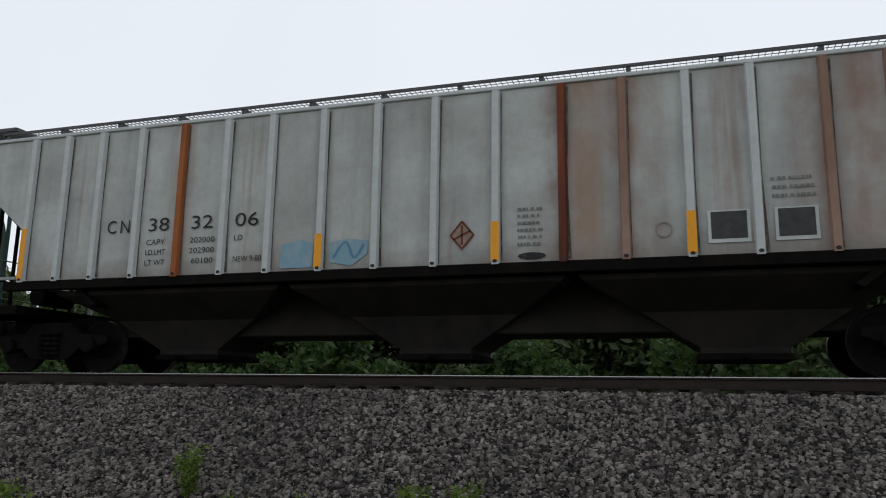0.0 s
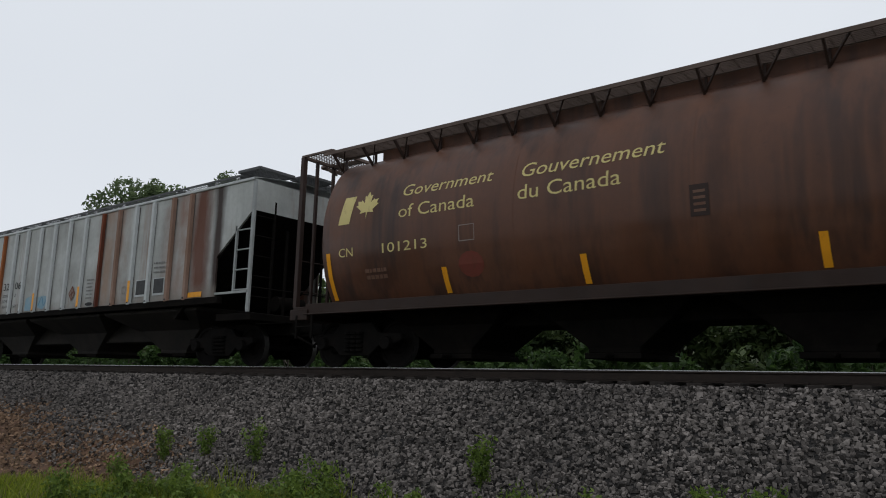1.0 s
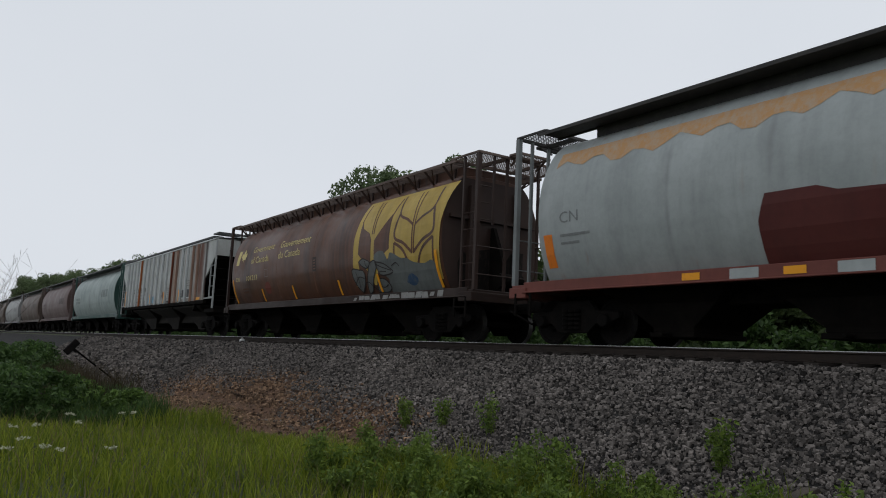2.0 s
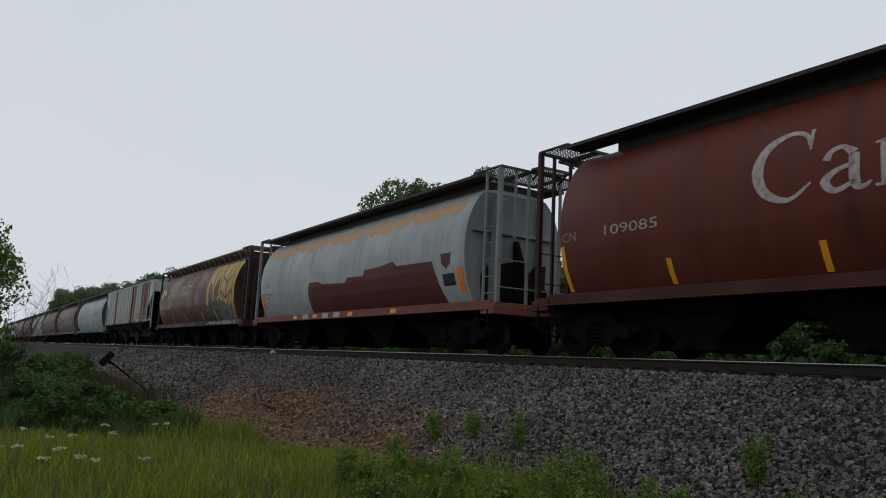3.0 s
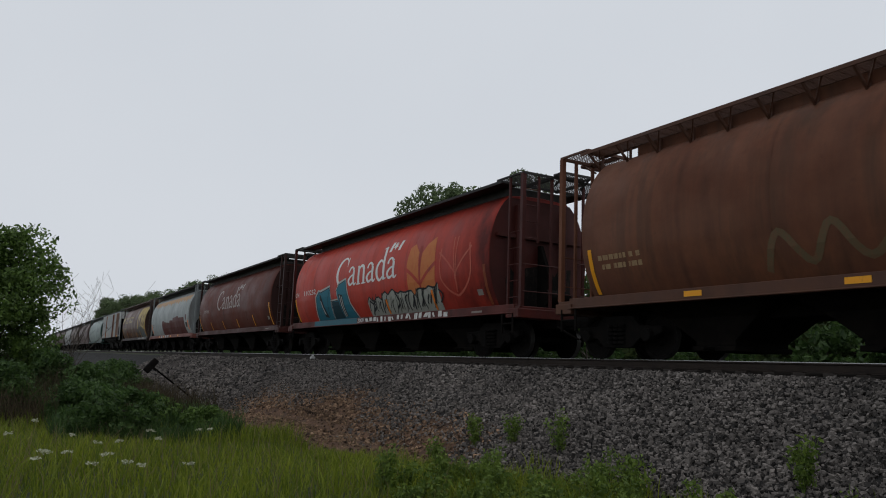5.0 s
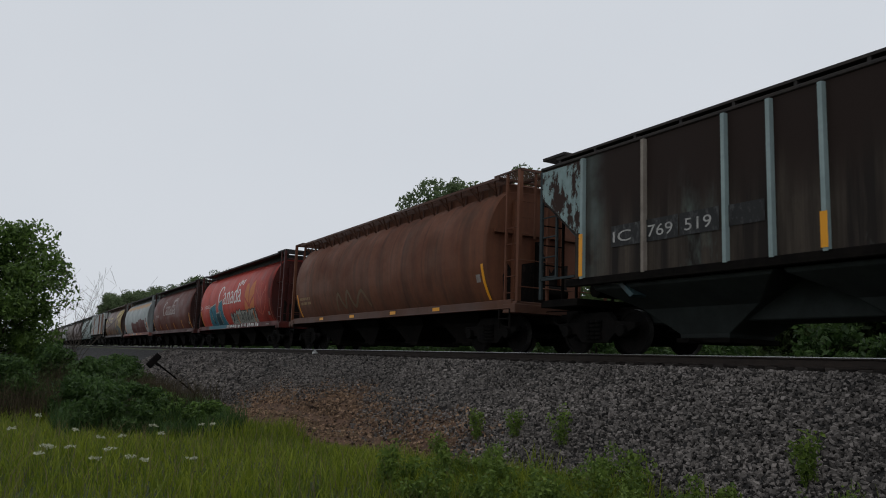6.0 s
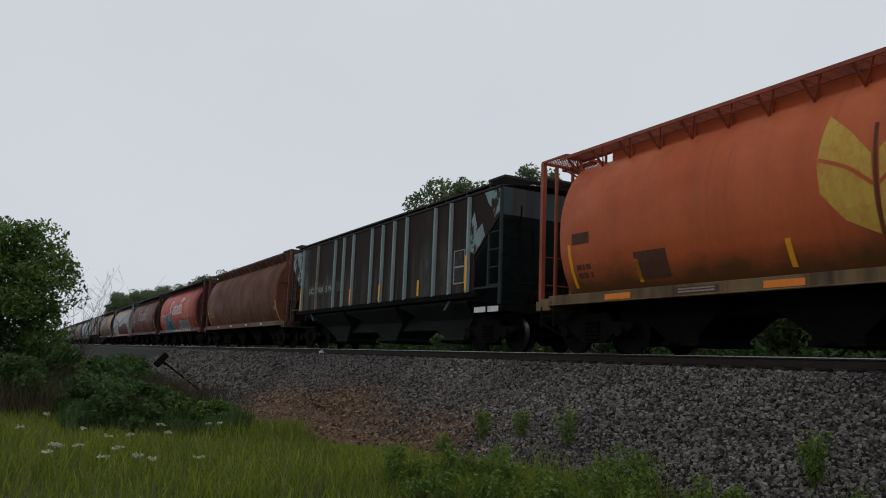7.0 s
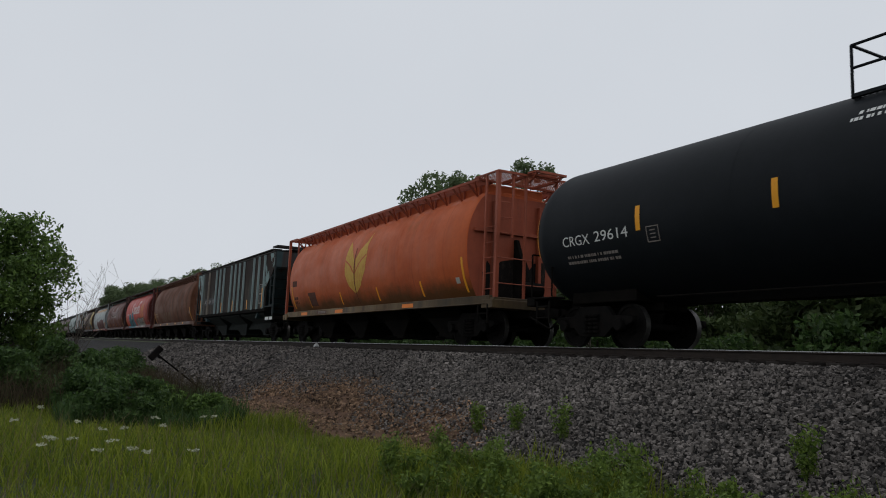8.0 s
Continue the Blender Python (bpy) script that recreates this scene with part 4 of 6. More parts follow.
    for yy in (-1.47, 1.47):
        bm = bmesh.new()
        ladder(bm, X(8.2), X(7.75), yy, 0.55, 1.02, 1)
        finish(bm)
        P("stirrup_step", bm, UNDER)
    bm = bmesh.new()
    rod(bm, (X(7.95), -0.35, 1.5), (X(7.95), 0.35, 1.5), 0.19, 14)
    for yy in (-0.22, 0.22):
        box(bm, *span(7.9, 8.0), yy - 0.03, yy + 0.03, 1.18, 1.36)
    finish(bm, 40)
    P("brake_reservoir", bm, UNDER)
    if d < 0:
        bm = bmesh.new()
        box(bm, *span(corner - 0.12, corner + 0.04), -0.24, -0.06, 1.2, 2.85)
        finish(bm, bevel=0.01)
        P("brake_stand", bm, UNDER)
        bm = bmesh.new()
        lathe(bm, [(-0.02, 0.25), (-0.02, 0.28), (0.02, 0.28), (0.02, 0.25)], seg=18)
        for k in range(3):
            rod(bm, (-0.27 * math.cos(k * 1.047), 0, -0.27 * math.sin(k * 1.047)), (0.27 * math.cos(k * 1.047), 0, 0.27 * math.sin(k * 1.047)), 0.014, 5)
        finish(bm, 40)
        wheel = P("brake_wheel", bm, UNDER)
        wheel.matrix_basis = pose(X(corner + 0.1), -0.15, 2.55, 0, 0, 90)
    coupler(root, X(8.35), d)


def cylindrical_hopper(label, x0, body, trim, ends, sill, keyed=True, board=None, brackets=True, hoppers=None):
    """A round-sided covered hopper with high walkways, end cages and four discharge bays."""
    root = wagon(label, x0)
    shell = part("body", body_mesh(BODY), body, root)
    for x in (-3.0, 0.0, 3.0):
        bm = bmesh.new()
        zs = np.linspace(1.25, 4.0, 18)
        loft(bm, [[(x - 0.012, -cyl_width(z) - 0.004, z), (x + 0.012, -cyl_width(z) - 0.004, z), (x + 0.02, -cyl_width(z) + 0.02, z), (x - 0.02, -cyl_width(z) + 0.02, z)] for z in zs])
        finish(bm)
        part("weld_seam", bm, body, shell)
    for s in (-1, 1):
        bm = bmesh.new()
        box(bm, -8.1, 8.1, s * 1.30, s * 1.44, 1.02, 1.25)
        box(bm, -8.1, 8.1, s * 1.36, s * 1.50, 1.02, 1.05)
        finish(bm, bevel=0.01)
        part("side_sill", bm, sill, root)
        bm = bmesh.new()
        if brackets:
            # open grating
            for k in range(9):
                y = s * (0.93 + k * 0.054)
                box(bm, MID - 7.5, MID + 7.5, y - 0.004, y + 0.004, 4.374, 4.40)
            for k in range(61):
                x = MID - 7.5 + k * 0.25
                box(bm, x - 0.004, x + 0.004, *sorted((s * 0.92, s * 1.38)), 4.386, 4.398)
        else:
            box(bm, MID - 7.5, MID + 7.5, *sorted((s * 0.92, s * 1.38)), 4.375, 4.40)
        finish(bm)
        part("running_board", bm, board or trim, root)
        for x1, y0, y1 in ((7.6, 1.381, 1.41), (7.5, 0.885, 0.918)):
            bm = bmesh.new()
            box(bm, MID - x1, MID + x1, *sorted((s * y0, s * y1)), 4.34, 4.41)
            finish(bm)
            part("board_edge", bm, board or trim, root)
        if brackets:
            bm = bmesh.new()
            beam(bm, (0, s * 1.38, 4.36), (0, s * 1.02, 4.02), 0.035, 0.05)
            beam(bm, (0, s * 0.98, 4.35), (0, s * 0.98, 4.02), 0.035, 0.05)
            beam(bm, (0.32, s * 1.36, 4.36), (0, s * 1.06, 4.06), 0.025, 0.03)
            finish(bm)
            first = part("walkway_bracket", bm, trim, root)
            first.location = (-7.57, 0, 0)
            for i in range(1, 18):
                share(first, (-7.57 + i * 0.845, 0, 0))
    # where it takes the dark trim, shade under the boards is in its colour
    bm = bmesh.new()
    extrude_xz(bm, [(-6.6, 3.98), (7.1, 3.98), (7.1, 4.385), (-6.6, 4.385)], -0.93, 0.93)
    finish(bm, bevel=0.03)
    part("hatch_trough", bm, body if brackets else trim, root)
    bm = bmesh.new()
    box(bm, -6.2, 6.2, -0.55, 0.55, 0.74, 1.22)
    finish(bm, bevel=0.02)
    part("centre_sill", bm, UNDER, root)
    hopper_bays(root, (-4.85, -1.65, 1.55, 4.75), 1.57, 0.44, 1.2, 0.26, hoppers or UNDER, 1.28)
    grime = worn("black_end_grime", (0.012, 0.010, 0.009), (0.05, 0.035, 0.028), 0.5, 0.9)
    for d in (-1, 1):
        wagon_end(root, d, board or trim, ends, sill, grime)
        bogie(root, MID + d * 6.8, keyed)
    return root, shell


def sx(s):
    """From the distance behind the leading end of the walkway to the wagon's own x."""
    return s - 8.4


def stripes(shell, spots, material=YELLOW, w=0.11, z0=1.30, z1=1.74, lift=0.006):
    for s, top in spots:
        lay("reflector", [rect(sx(s) - w / 2, sx(s) + w / 2, z0, top or z1)], material, shell, cyl_width, "yellow reflective stripe", lift)


def government_car(x0):
    body = paint("brown_wagon_paint", (0.104, 0.041, 0.022), (0.134, 0.057, 0.032), (0.045, 0.023, 0.017), 0.65, 0.65, 0.46, shift=1.0, spec=0.32, bands=((-4.60, 0.15, (0.045, 0.02, 0.013), 0.45, 0.50), (-2.20, 0.22, (0.045, 0.02, 0.013), 0.75, 0.50), (0.35, 0.29, (0.045, 0.02, 0.013), 0.65, 0.50), (1.10, 0.19, (0.045, 0.02, 0.013), 0.55, 0.50), (1.60, 0.25, (0.045, 0.02, 0.013), 0.45, 0.50), (2.30, 0.15, (0.045, 0.02, 0.013), 0.75, 0.50), (7.10, 0.22, (0.045, 0.02, 0.013), 0.65, 0.50)))
    # also paints the end sheets, darkened for the shade under the platform
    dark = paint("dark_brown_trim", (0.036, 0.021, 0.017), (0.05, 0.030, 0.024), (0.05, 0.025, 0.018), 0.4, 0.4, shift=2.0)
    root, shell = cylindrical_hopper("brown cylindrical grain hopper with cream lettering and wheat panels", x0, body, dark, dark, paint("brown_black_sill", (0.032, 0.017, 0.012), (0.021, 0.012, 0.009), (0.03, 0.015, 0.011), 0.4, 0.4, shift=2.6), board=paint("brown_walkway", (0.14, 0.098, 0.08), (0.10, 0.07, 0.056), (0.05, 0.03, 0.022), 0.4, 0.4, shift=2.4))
    yel = paint("wheat_yellow", (0.52, 0.365, 0.085), (0.44, 0.31, 0.08), (0.22, 0.13, 0.04), 0.25, 0.45, 0.5, shift=2.9)
    P = lambda name, polys, mat, lab="", lift=0.006: lay(name, [[(sx(a), b) for a, b in p] for p in polys], mat, shell, cyl_width, lab, lift)
    stripes(shell, [(1.05, 2.2), (3.9, 0), (6.62, 0), (10.0, 0)])
    stripes(shell, [(12.42, 1.78), (15.35, 2.2)], lift=0.034)
    # flag with a leaf, then two lines in each language
    P("emblem", [rect(1.32, 1.62, 2.74, 3.30, 0.1)], CREAM)
    maple = [(0.0, -0.32), (0.02, -0.12), (0.2, -0.15), (0.17, -0.07), (0.33, 0.08), (0.27, 0.1), (0.3, 0.22), (0.2, 0.2), (0.18, 0.24), (0.09, 0.14), (0.11, 0.36), (0.06, 0.33)]
    ring = maple + [(0.0, 0.46)] + [(-a, b) for a, b in maple[::-1][:-1]]
    P("emblem", [[(2.06 + a * 0.9, 3.02 + b * 0.72) for a, b in ring]], CREAM)
    L = lambda txt, s, z, h, ln, mat=CREAM, sh=0.0, **k: letters(txt, sx(s), z, h, mat, shell, cyl_width, ln, sh, **k)
    L("Government", 2.95, 3.13, 0.22, 2.02, sh=0.18)
    L("of Canada", 2.9, 2.72, 0.24, 1.72, sh=0.0)
    L("Gouvernement", 5.55, 3.10, 0.24, 2.45, sh=0.18)
    L("du Canada", 5.5, 2.72, 0.25, 1.82)
    L("CN", 1.35, 2.10, 0.17, 0.38)
    L("101213", 2.5, 2.10, 0.18, 1.08)
    rng = random.Random(1)
    DULL = worn("dull_brown_lettering", (0.15, 0.085, 0.06), (0.12, 0.05, 0.03), 0.8)
    P("small_lettering", bars(2.0, 2.55, 1.83, 2, 0.07, 0.05, rng), DULL)
    P("data_box", ribbon([(4.3, 2.15), (4.62, 2.15), (4.62, 2.42), (4.3, 2.42), (4.3, 2.15)], 0.02), FAINT)
    P("faded_patch", [[(4.5 + 0.27 * math.cos(k), 1.75 + 0.22 * math.sin(k)) for k in np.linspace(0, 6, 14)]], worn("dull_red_patch", (0.17, 0.045, 0.032), (0.11, 0.045, 0.025), 0.9))
    P("data_panel", [rect(8.35, 8.62, 2.1, 2.55)], dark)
    P("small_lettering", [rect(8.4, 8.57, 2.16 + 0.09 * i, 2.2 + 0.09 * i) for i in range(4)], DULL, lift=0.009)
    # two wheat panels in yellow, drawn with brown lines
    P("wheat_panel", [[(11.05, 1.5), (13.15, 1.5), (13.15, 3.93), (11.35, 3.93), (11.12, 2.9)]], yel)
    P("wheat_panel", [[(13.15, 1.5), (15.45, 1.5), (15.52, 2.9), (15.75, 3.93), (13.15, 3.93)]], yel)
    a = 0.009
    P("leaf_shape", [[(11.45, 3.38), (11.6, 3.12), (12.0, 2.95), (12.13, 2.75), (12.1, 1.95), (11.75, 2.12), (11.4, 2.4)]], body, lift=a)
    P("leaf_shape", [[(13.1, 3.42), (12.3, 2.72), (12.3, 1.95), (12.6, 2.2), (13.12, 2.42)]], body, lift=a)
    P("leaf_shape", [[(11.4, 2.2), (12.05, 1.8), (12.1, 1.5), (11.5, 1.5)]], body, lift=a)
    P("leaf_shape", [[(13.12, 2.2), (12.4, 1.8), (12.35, 1.5), (13.12, 1.5)]], body, lift=a)
    ln = lambda pts, w: P("drawn_line", ribbon(arc(pts), w), body, lift=a + 0.002)
    ln([(11.45, 3.3), (11.55, 3.85)], 0.05), ln([(13.08, 3.3), (13.3, 3.8)], 0.06)
    for cx in (12.2, 14.3):
        for d in (-1, 1):
            ln([(cx + d * 0.10, 3.85), (cx + d * 0.06, 3.3), (cx + d * 0.05, 2.9)], 0.05)
    for d in (-1, 1):
        ln([(14.3 + d * 0.05, 2.95), (14.3 + d * 0.35, 3.12), (14.3 + d * 0.8, 3.32), (14.3 + d * 0.88, 3.85)], 0.07)
        ln([(14.3 + d * 0.05, 2.95), (14.3 + d * 0.04, 2.2)], 0.06)
        ln([(14.3 + d * 0.82, 3.32), (14.3 + d * 0.92, 2.72), (14.3 + d * 0.45, 2.5), (14.3 + d * 0.03, 2.22)], 0.085)
        ln([(14.3 + d * 0.92, 2.55), (14.3 + d * 0.45, 2.3), (14.3 + d * 0.15, 1.8)], 0.085)
        ln([(14.3 + d * 0.92, 2.55), (14.3 + d * 0.9, 1.8)], 0.07)
    SPRAY = paint("grey_overspray", (0.155, 0.17, 0.165), (0.115, 0.125, 0.12), (0.07, 0.055, 0.04), 0.3, 0.6, 0.7, shift=2.2)
    OUT = worn("dark_spray_line", (0.035, 0.03, 0.03), (0.06, 0.04, 0.035), 0.4)
    BLUE = worn("blue_spray", (0.035, 0.075, 0.14), (0.12, 0.135, 0.135), 0.8)
    b = a + 0.005
    cloud_top = arc([(12.95, 1.62), (12.6, 1.9), (12.3, 2.2), (12.45, 2.37), (12.75, 2.39), (12.92, 2.27), (13.05, 2.12), (13.15, 2.3), (13.37, 2.26), (13.7, 2.13), (14.0, 2.1), (14.3, 1.98), (14.8, 1.92), (15.1, 1.98), (15.3, 1.85)], 4)
    P("graffiti", [cloud_top + [(15.3, 1.27), (12.9, 1.27)]], SPRAY, "blue-grey spray-painted cloud", b)
    leaves = ([(10.97, 1.95), (11.1, 2.0), (11.42, 1.95), (11.62, 1.92), (11.71, 1.79), (11.62, 1.6), (11.38, 1.34), (11.16, 1.46), (11.02, 1.7)],
              [(11.45, 2.18), (11.68, 2.25), (12.0, 2.16), (12.06, 2.08), (11.87, 1.97), (11.61, 2.05)],
              [(12.06, 2.1), (12.32, 2.16), (12.42, 2.0), (12.13, 1.65), (11.94, 1.38), (11.72, 1.28), (11.68, 1.36), (11.8, 1.66)],
              [(12.36, 2.12), (12.8, 2.04), (13.1, 1.9), (13.25, 1.8), (13.0, 1.74), (12.6, 1.75), (12.42, 1.95)],
              [(12.2, 1.3), (12.3, 1.55), (12.5, 1.66), (12.8, 1.6), (12.95, 1.4), (12.7, 1.29)])
    LEAFGREY = worn("dark_grey_spray", (0.125, 0.135, 0.13), (0.07, 0.06, 0.055), 0.6)
    for k, leaf in enumerate(leaves):
        line = arc(leaf + [leaf[0]], 4)
        P("graffiti", [line[:-1]], LEAFGREY, "dark grey sprayed leaf", b + 0.002 + 0.0005 * k)
        P("graffiti_edge", ribbon(line, 0.035), OUT, "black spray outline", b + 0.006 + 0.0005 * k)
    for k, pts in enumerate(([(11.05, 1.55), (11.35, 1.75), (11.65, 1.7)], [(11.2, 1.9), (11.3, 1.65), (11.25, 1.42)], [(11.8, 2.18), (11.85, 2.05), (11.95, 1.98)], [(12.4, 2.05), (12.7, 1.95), (13.15, 1.84)], [(12.55, 1.85), (12.9, 1.82)], [(11.3, 1.3), (11.75, 1.6), (12.05, 1.45), (12.3, 1.32)], [(12.3, 1.5), (12.6, 1.42), (12.85, 1.48)], [(13.2, 1.95), (13.45, 2.02), (13.6, 1.92)])):
        P("graffiti_line", ribbon(arc(pts, 5), 0.028), OUT, "", b + 0.0095 + 0.0004 * k)
    P("graffiti", [arc([(13.8, 1.5), (13.95, 1.66), (14.15, 1.7), (14.35, 1.58), (14.3, 1.46), (14.05, 1.4), (13.8, 1.5)], 4)[:-1]], BLUE, "blue spray blotch", b + 0.003)
    TAGW = worn("white_spray", (0.26, 0.26, 0.25), (0.14, 0.1, 0.08), 0.6)
    lay("sill_graffiti", [rect(sx(11.0) + i * 0.33, sx(11.0) + i * 0.33 + rng.uniform(0.15, 0.34), 1.05 + rng.uniform(0, 0.05), 1.17 + rng.uniform(0, 0.06), rng.uniform(-0.08, 0.1)) for i in range(14)], TAGW, root, lambda z: 1.442, "white spray letters on the sill")
    return root


def stuff_marks():
    """Rows of unreadable small writing count as one piece each."""
    for ob in scene.objects:
        if ob.name.startswith(("small_lettering", "sill_graffiti", "sill_marks")):
            tagged(ob, kind="stuff")


def word_car(label, x0, body, trim, ends, sill, mark, middle=YELLOW, last=YELLOW):
    root, shell = cylindrical_hopper(label, x0, body, trim, ends, sill, board=trim, brackets=False)
    P = lambda name, polys, mat, lab="", lift=0.006: lay(name, [[(sx(a), b) for a, b in p] for p in polys], mat, shell, cyl_width, lab, lift)
    pen = 5.38
    for ch in "Canada":
        adv, strokes = SERIF[ch]
        polys = [[(pen + u * 1.2, 2.38 + v * 1.04) for u, v in q] for pts, ws in strokes for q in stroke(pts, ws)]
        P("letter", polys, mark, "large serif painted letter")
        pen += adv * 1.2
    # the flag over the last letter
    P("flag", [rect(9.62, 9.79, 3.24, 3.54, 0.14)], mark)
    P("flag", [rect(10.24, 10.41, 3.24, 3.54, 0.14)], mark)
    P("flag", [[(10.02, 3.26), (10.10, 3.36), (10.2, 3.36), (10.14, 3.43), (10.17, 3.51), (10.09, 3.47), (10.06, 3.55), (9.99, 3.46), (9.92, 3.48), (9.95, 3.41), (9.90, 3.35), (9.99, 3.36)]], mark)
    stripes(shell, [(0.95, 2.2), (3.6, 0), (6.42, 0)])
    stripes(shell, [(9.48, 0), (12.52, 1.85)], middle, lift=0.022)
    stripes(shell, [(15.34, 2.3)], last)
    P("data_plate", [rect(14.85, 15.1, 1.55, 1.7)], FAINT)
    lay("sill_mark", [rect(sx(14.6), sx(15.1), 1.1, 1.15)], FAINT, root, lambda z: 1.442)
    return root, shell, P


def red_car(x0):
    # narrow dark bands paint the shade in the dented upright seams
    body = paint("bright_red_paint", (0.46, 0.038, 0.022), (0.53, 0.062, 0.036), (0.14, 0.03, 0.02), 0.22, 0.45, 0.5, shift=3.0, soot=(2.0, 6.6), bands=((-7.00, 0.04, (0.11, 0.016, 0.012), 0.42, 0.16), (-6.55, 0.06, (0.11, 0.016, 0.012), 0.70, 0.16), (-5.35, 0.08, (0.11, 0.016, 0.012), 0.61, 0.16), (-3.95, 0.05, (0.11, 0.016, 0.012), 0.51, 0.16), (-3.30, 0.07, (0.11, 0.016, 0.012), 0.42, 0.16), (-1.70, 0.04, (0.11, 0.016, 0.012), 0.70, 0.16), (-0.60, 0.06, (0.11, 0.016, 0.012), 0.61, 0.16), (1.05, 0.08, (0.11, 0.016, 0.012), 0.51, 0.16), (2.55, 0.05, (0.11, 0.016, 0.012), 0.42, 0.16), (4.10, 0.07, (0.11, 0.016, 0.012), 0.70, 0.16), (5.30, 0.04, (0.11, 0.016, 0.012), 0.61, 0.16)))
    trim = plain("black_walkway", (0.022, 0.022, 0.022), (0.04, 0.035, 0.032), 4.0, 0.7)
    # end paint deepened to carry the shade of the recessed end
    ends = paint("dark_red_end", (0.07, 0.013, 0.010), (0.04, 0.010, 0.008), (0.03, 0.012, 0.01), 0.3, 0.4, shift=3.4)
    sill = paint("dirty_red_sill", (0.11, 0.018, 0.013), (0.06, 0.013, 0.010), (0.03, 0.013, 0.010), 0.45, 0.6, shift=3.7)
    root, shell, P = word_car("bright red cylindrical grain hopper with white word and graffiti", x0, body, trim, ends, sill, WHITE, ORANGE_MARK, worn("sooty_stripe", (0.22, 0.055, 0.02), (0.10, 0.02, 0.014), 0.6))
    letters("CN", sx(0.95), 2.28, 0.18, WHITE, shell, cyl_width, 0.4)
    letters("110252", sx(1.98), 2.30, 0.19, WHITE, shell, cyl_width, 1.3)
    WHEAT = worn("faded_orange_wheat", (0.52, 0.17, 0.05), (0.46, 0.075, 0.033), 0.7)
    LINE = worn("faded_pink_line", (0.46, 0.12, 0.08), (0.45, 0.05, 0.033), 0.9)
    P("wheat_leaf", [[(11.12, 1.8), (11.06, 2.7), (11.2, 3.2), (11.5, 3.28), (11.8, 3.0), (11.88, 2.2), (11.86, 1.75)]], WHEAT, "faded orange wheat leaf")
    P("wheat_leaf", [[(11.94, 1.75), (11.93, 2.4), (12.0, 2.95), (12.3, 3.2), (12.75, 3.36), (12.82, 2.6), (12.75, 1.8)]], WHEAT, "faded orange wheat leaf")
    for d in (-1, 1):
        P("drawn_line", ribbon(arc([(11.88, 2.05), (11.88 + d * 0.45, 2.35), (11.88 + d * 0.95, 2.6)]), 0.11), body, "", 0.009)
        P("drawn_line", ribbon(arc([(11.88 + d * 0.05, 3.2), (11.88 + d * 0.04, 2.5), (11.88, 1.8)]), 0.05), body, "", 0.009)
        P("wheat_outline", ribbon(arc([(13.9, 1.6), (13.9 + d * 0.45, 1.8), (13.9 + d * 0.8, 2.2), (13.9 + d * 0.75, 2.95)]), 0.06), LINE)
        P("wheat_outline", ribbon(arc([(13.9, 2.2), (13.9 + d * 0.4, 2.55), (13.9 + d * 0.85, 2.85)]), 0.06), LINE)
        P("wheat_outline", ribbon(arc([(13.9 + d * 0.1, 3.2), (13.9 + d * 0.05, 2.6), (13.9, 1.7)]), 0.05), LINE)
    TEAL = worn("teal_spray", (0.022, 0.16, 0.22), (0.03, 0.10, 0.14), 0.35)
    EDGE = worn("pale_spray_edge", (0.40, 0.42, 0.40), (0.3, 0.2, 0.18), 0.4)
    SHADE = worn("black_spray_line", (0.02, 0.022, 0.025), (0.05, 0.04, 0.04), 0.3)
    GREY = worn("grey_spray_fill", (0.34, 0.35, 0.31), (0.20, 0.16, 0.13), 0.5)
    left = [(3.05, 1.27), (3.21, 1.85), (3.30, 2.2), (3.62, 2.4), (3.78, 2.36), (4.78, 2.5), (4.85, 2.0), (4.75, 1.27)]
    right = [(4.75, 1.27), (4.8, 1.95), (5.5, 1.97), (5.42, 2.3), (5.7, 2.55), (6.32, 2.66), (6.42, 2.25), (6.58, 1.8), (6.98, 1.27)]
    for piece, lift in ((left, 0.007), (right, 0.0075)):
        P("graffiti", [piece], TEAL, "large teal spray-painted graffiti letter", lift)
        P("graffiti_edge", ribbon(piece, 0.075), EDGE, "pale spray outline", lift + 0.003)
        P("graffiti_edge", ribbon([(4.9 + (u - 4.9) * 0.955, 1.27 + (w - 1.27) * 0.955) for u, w in piece], 0.03), SHADE, "", lift + 0.0035)
    P("graffiti_line", [[(4.8, 1.3), (4.85, 1.9), (5.55, 1.9), (5.72, 1.3)]], worn("dark_teal_spray", (0.012, 0.045, 0.06), (0.02, 0.05, 0.06), 0.3), "", 0.0095)
    for q in ([(3.9, 1.4), (4.25, 1.36), (3.85, 2.2), (3.7, 2.25)], [(5.75, 1.35), (6.05, 1.35), (5.95, 2.1), (5.6, 2.15)]):
        P("graffiti_line", [q], SHADE, "", 0.0125)
    for q in ([(3.95, 1.5), (4.05, 1.48), (3.82, 2.0), (3.76, 2.0)], [(5.82, 1.35), (5.88, 1.35), (5.75, 2.1), (5.68, 2.1)], [(5.95, 1.35), (6.0, 1.35), (5.9, 2.05), (5.84, 2.05)]):
        P("graffiti_line", [q], EDGE, "", 0.0155)
    P("graffiti_line", ribbon(arc([(4.78, 2.4), (4.5, 1.95), (4.35, 1.4)]), 0.03), SHADE, "", 0.0135)
    stripes(shell, [(3.86, 1.8)], ORANGE_MARK, 0.11, 1.38)
    lay("sill_graffiti", [rect(sx(3.0), sx(7.15), 1.04, 1.24)], worn("teal_sill", (0.03, 0.13, 0.17), (0.05, 0.08, 0.1), 0.5), root, lambda z: 1.442, "teal spray paint on the sill")
    rng = random.Random(8)
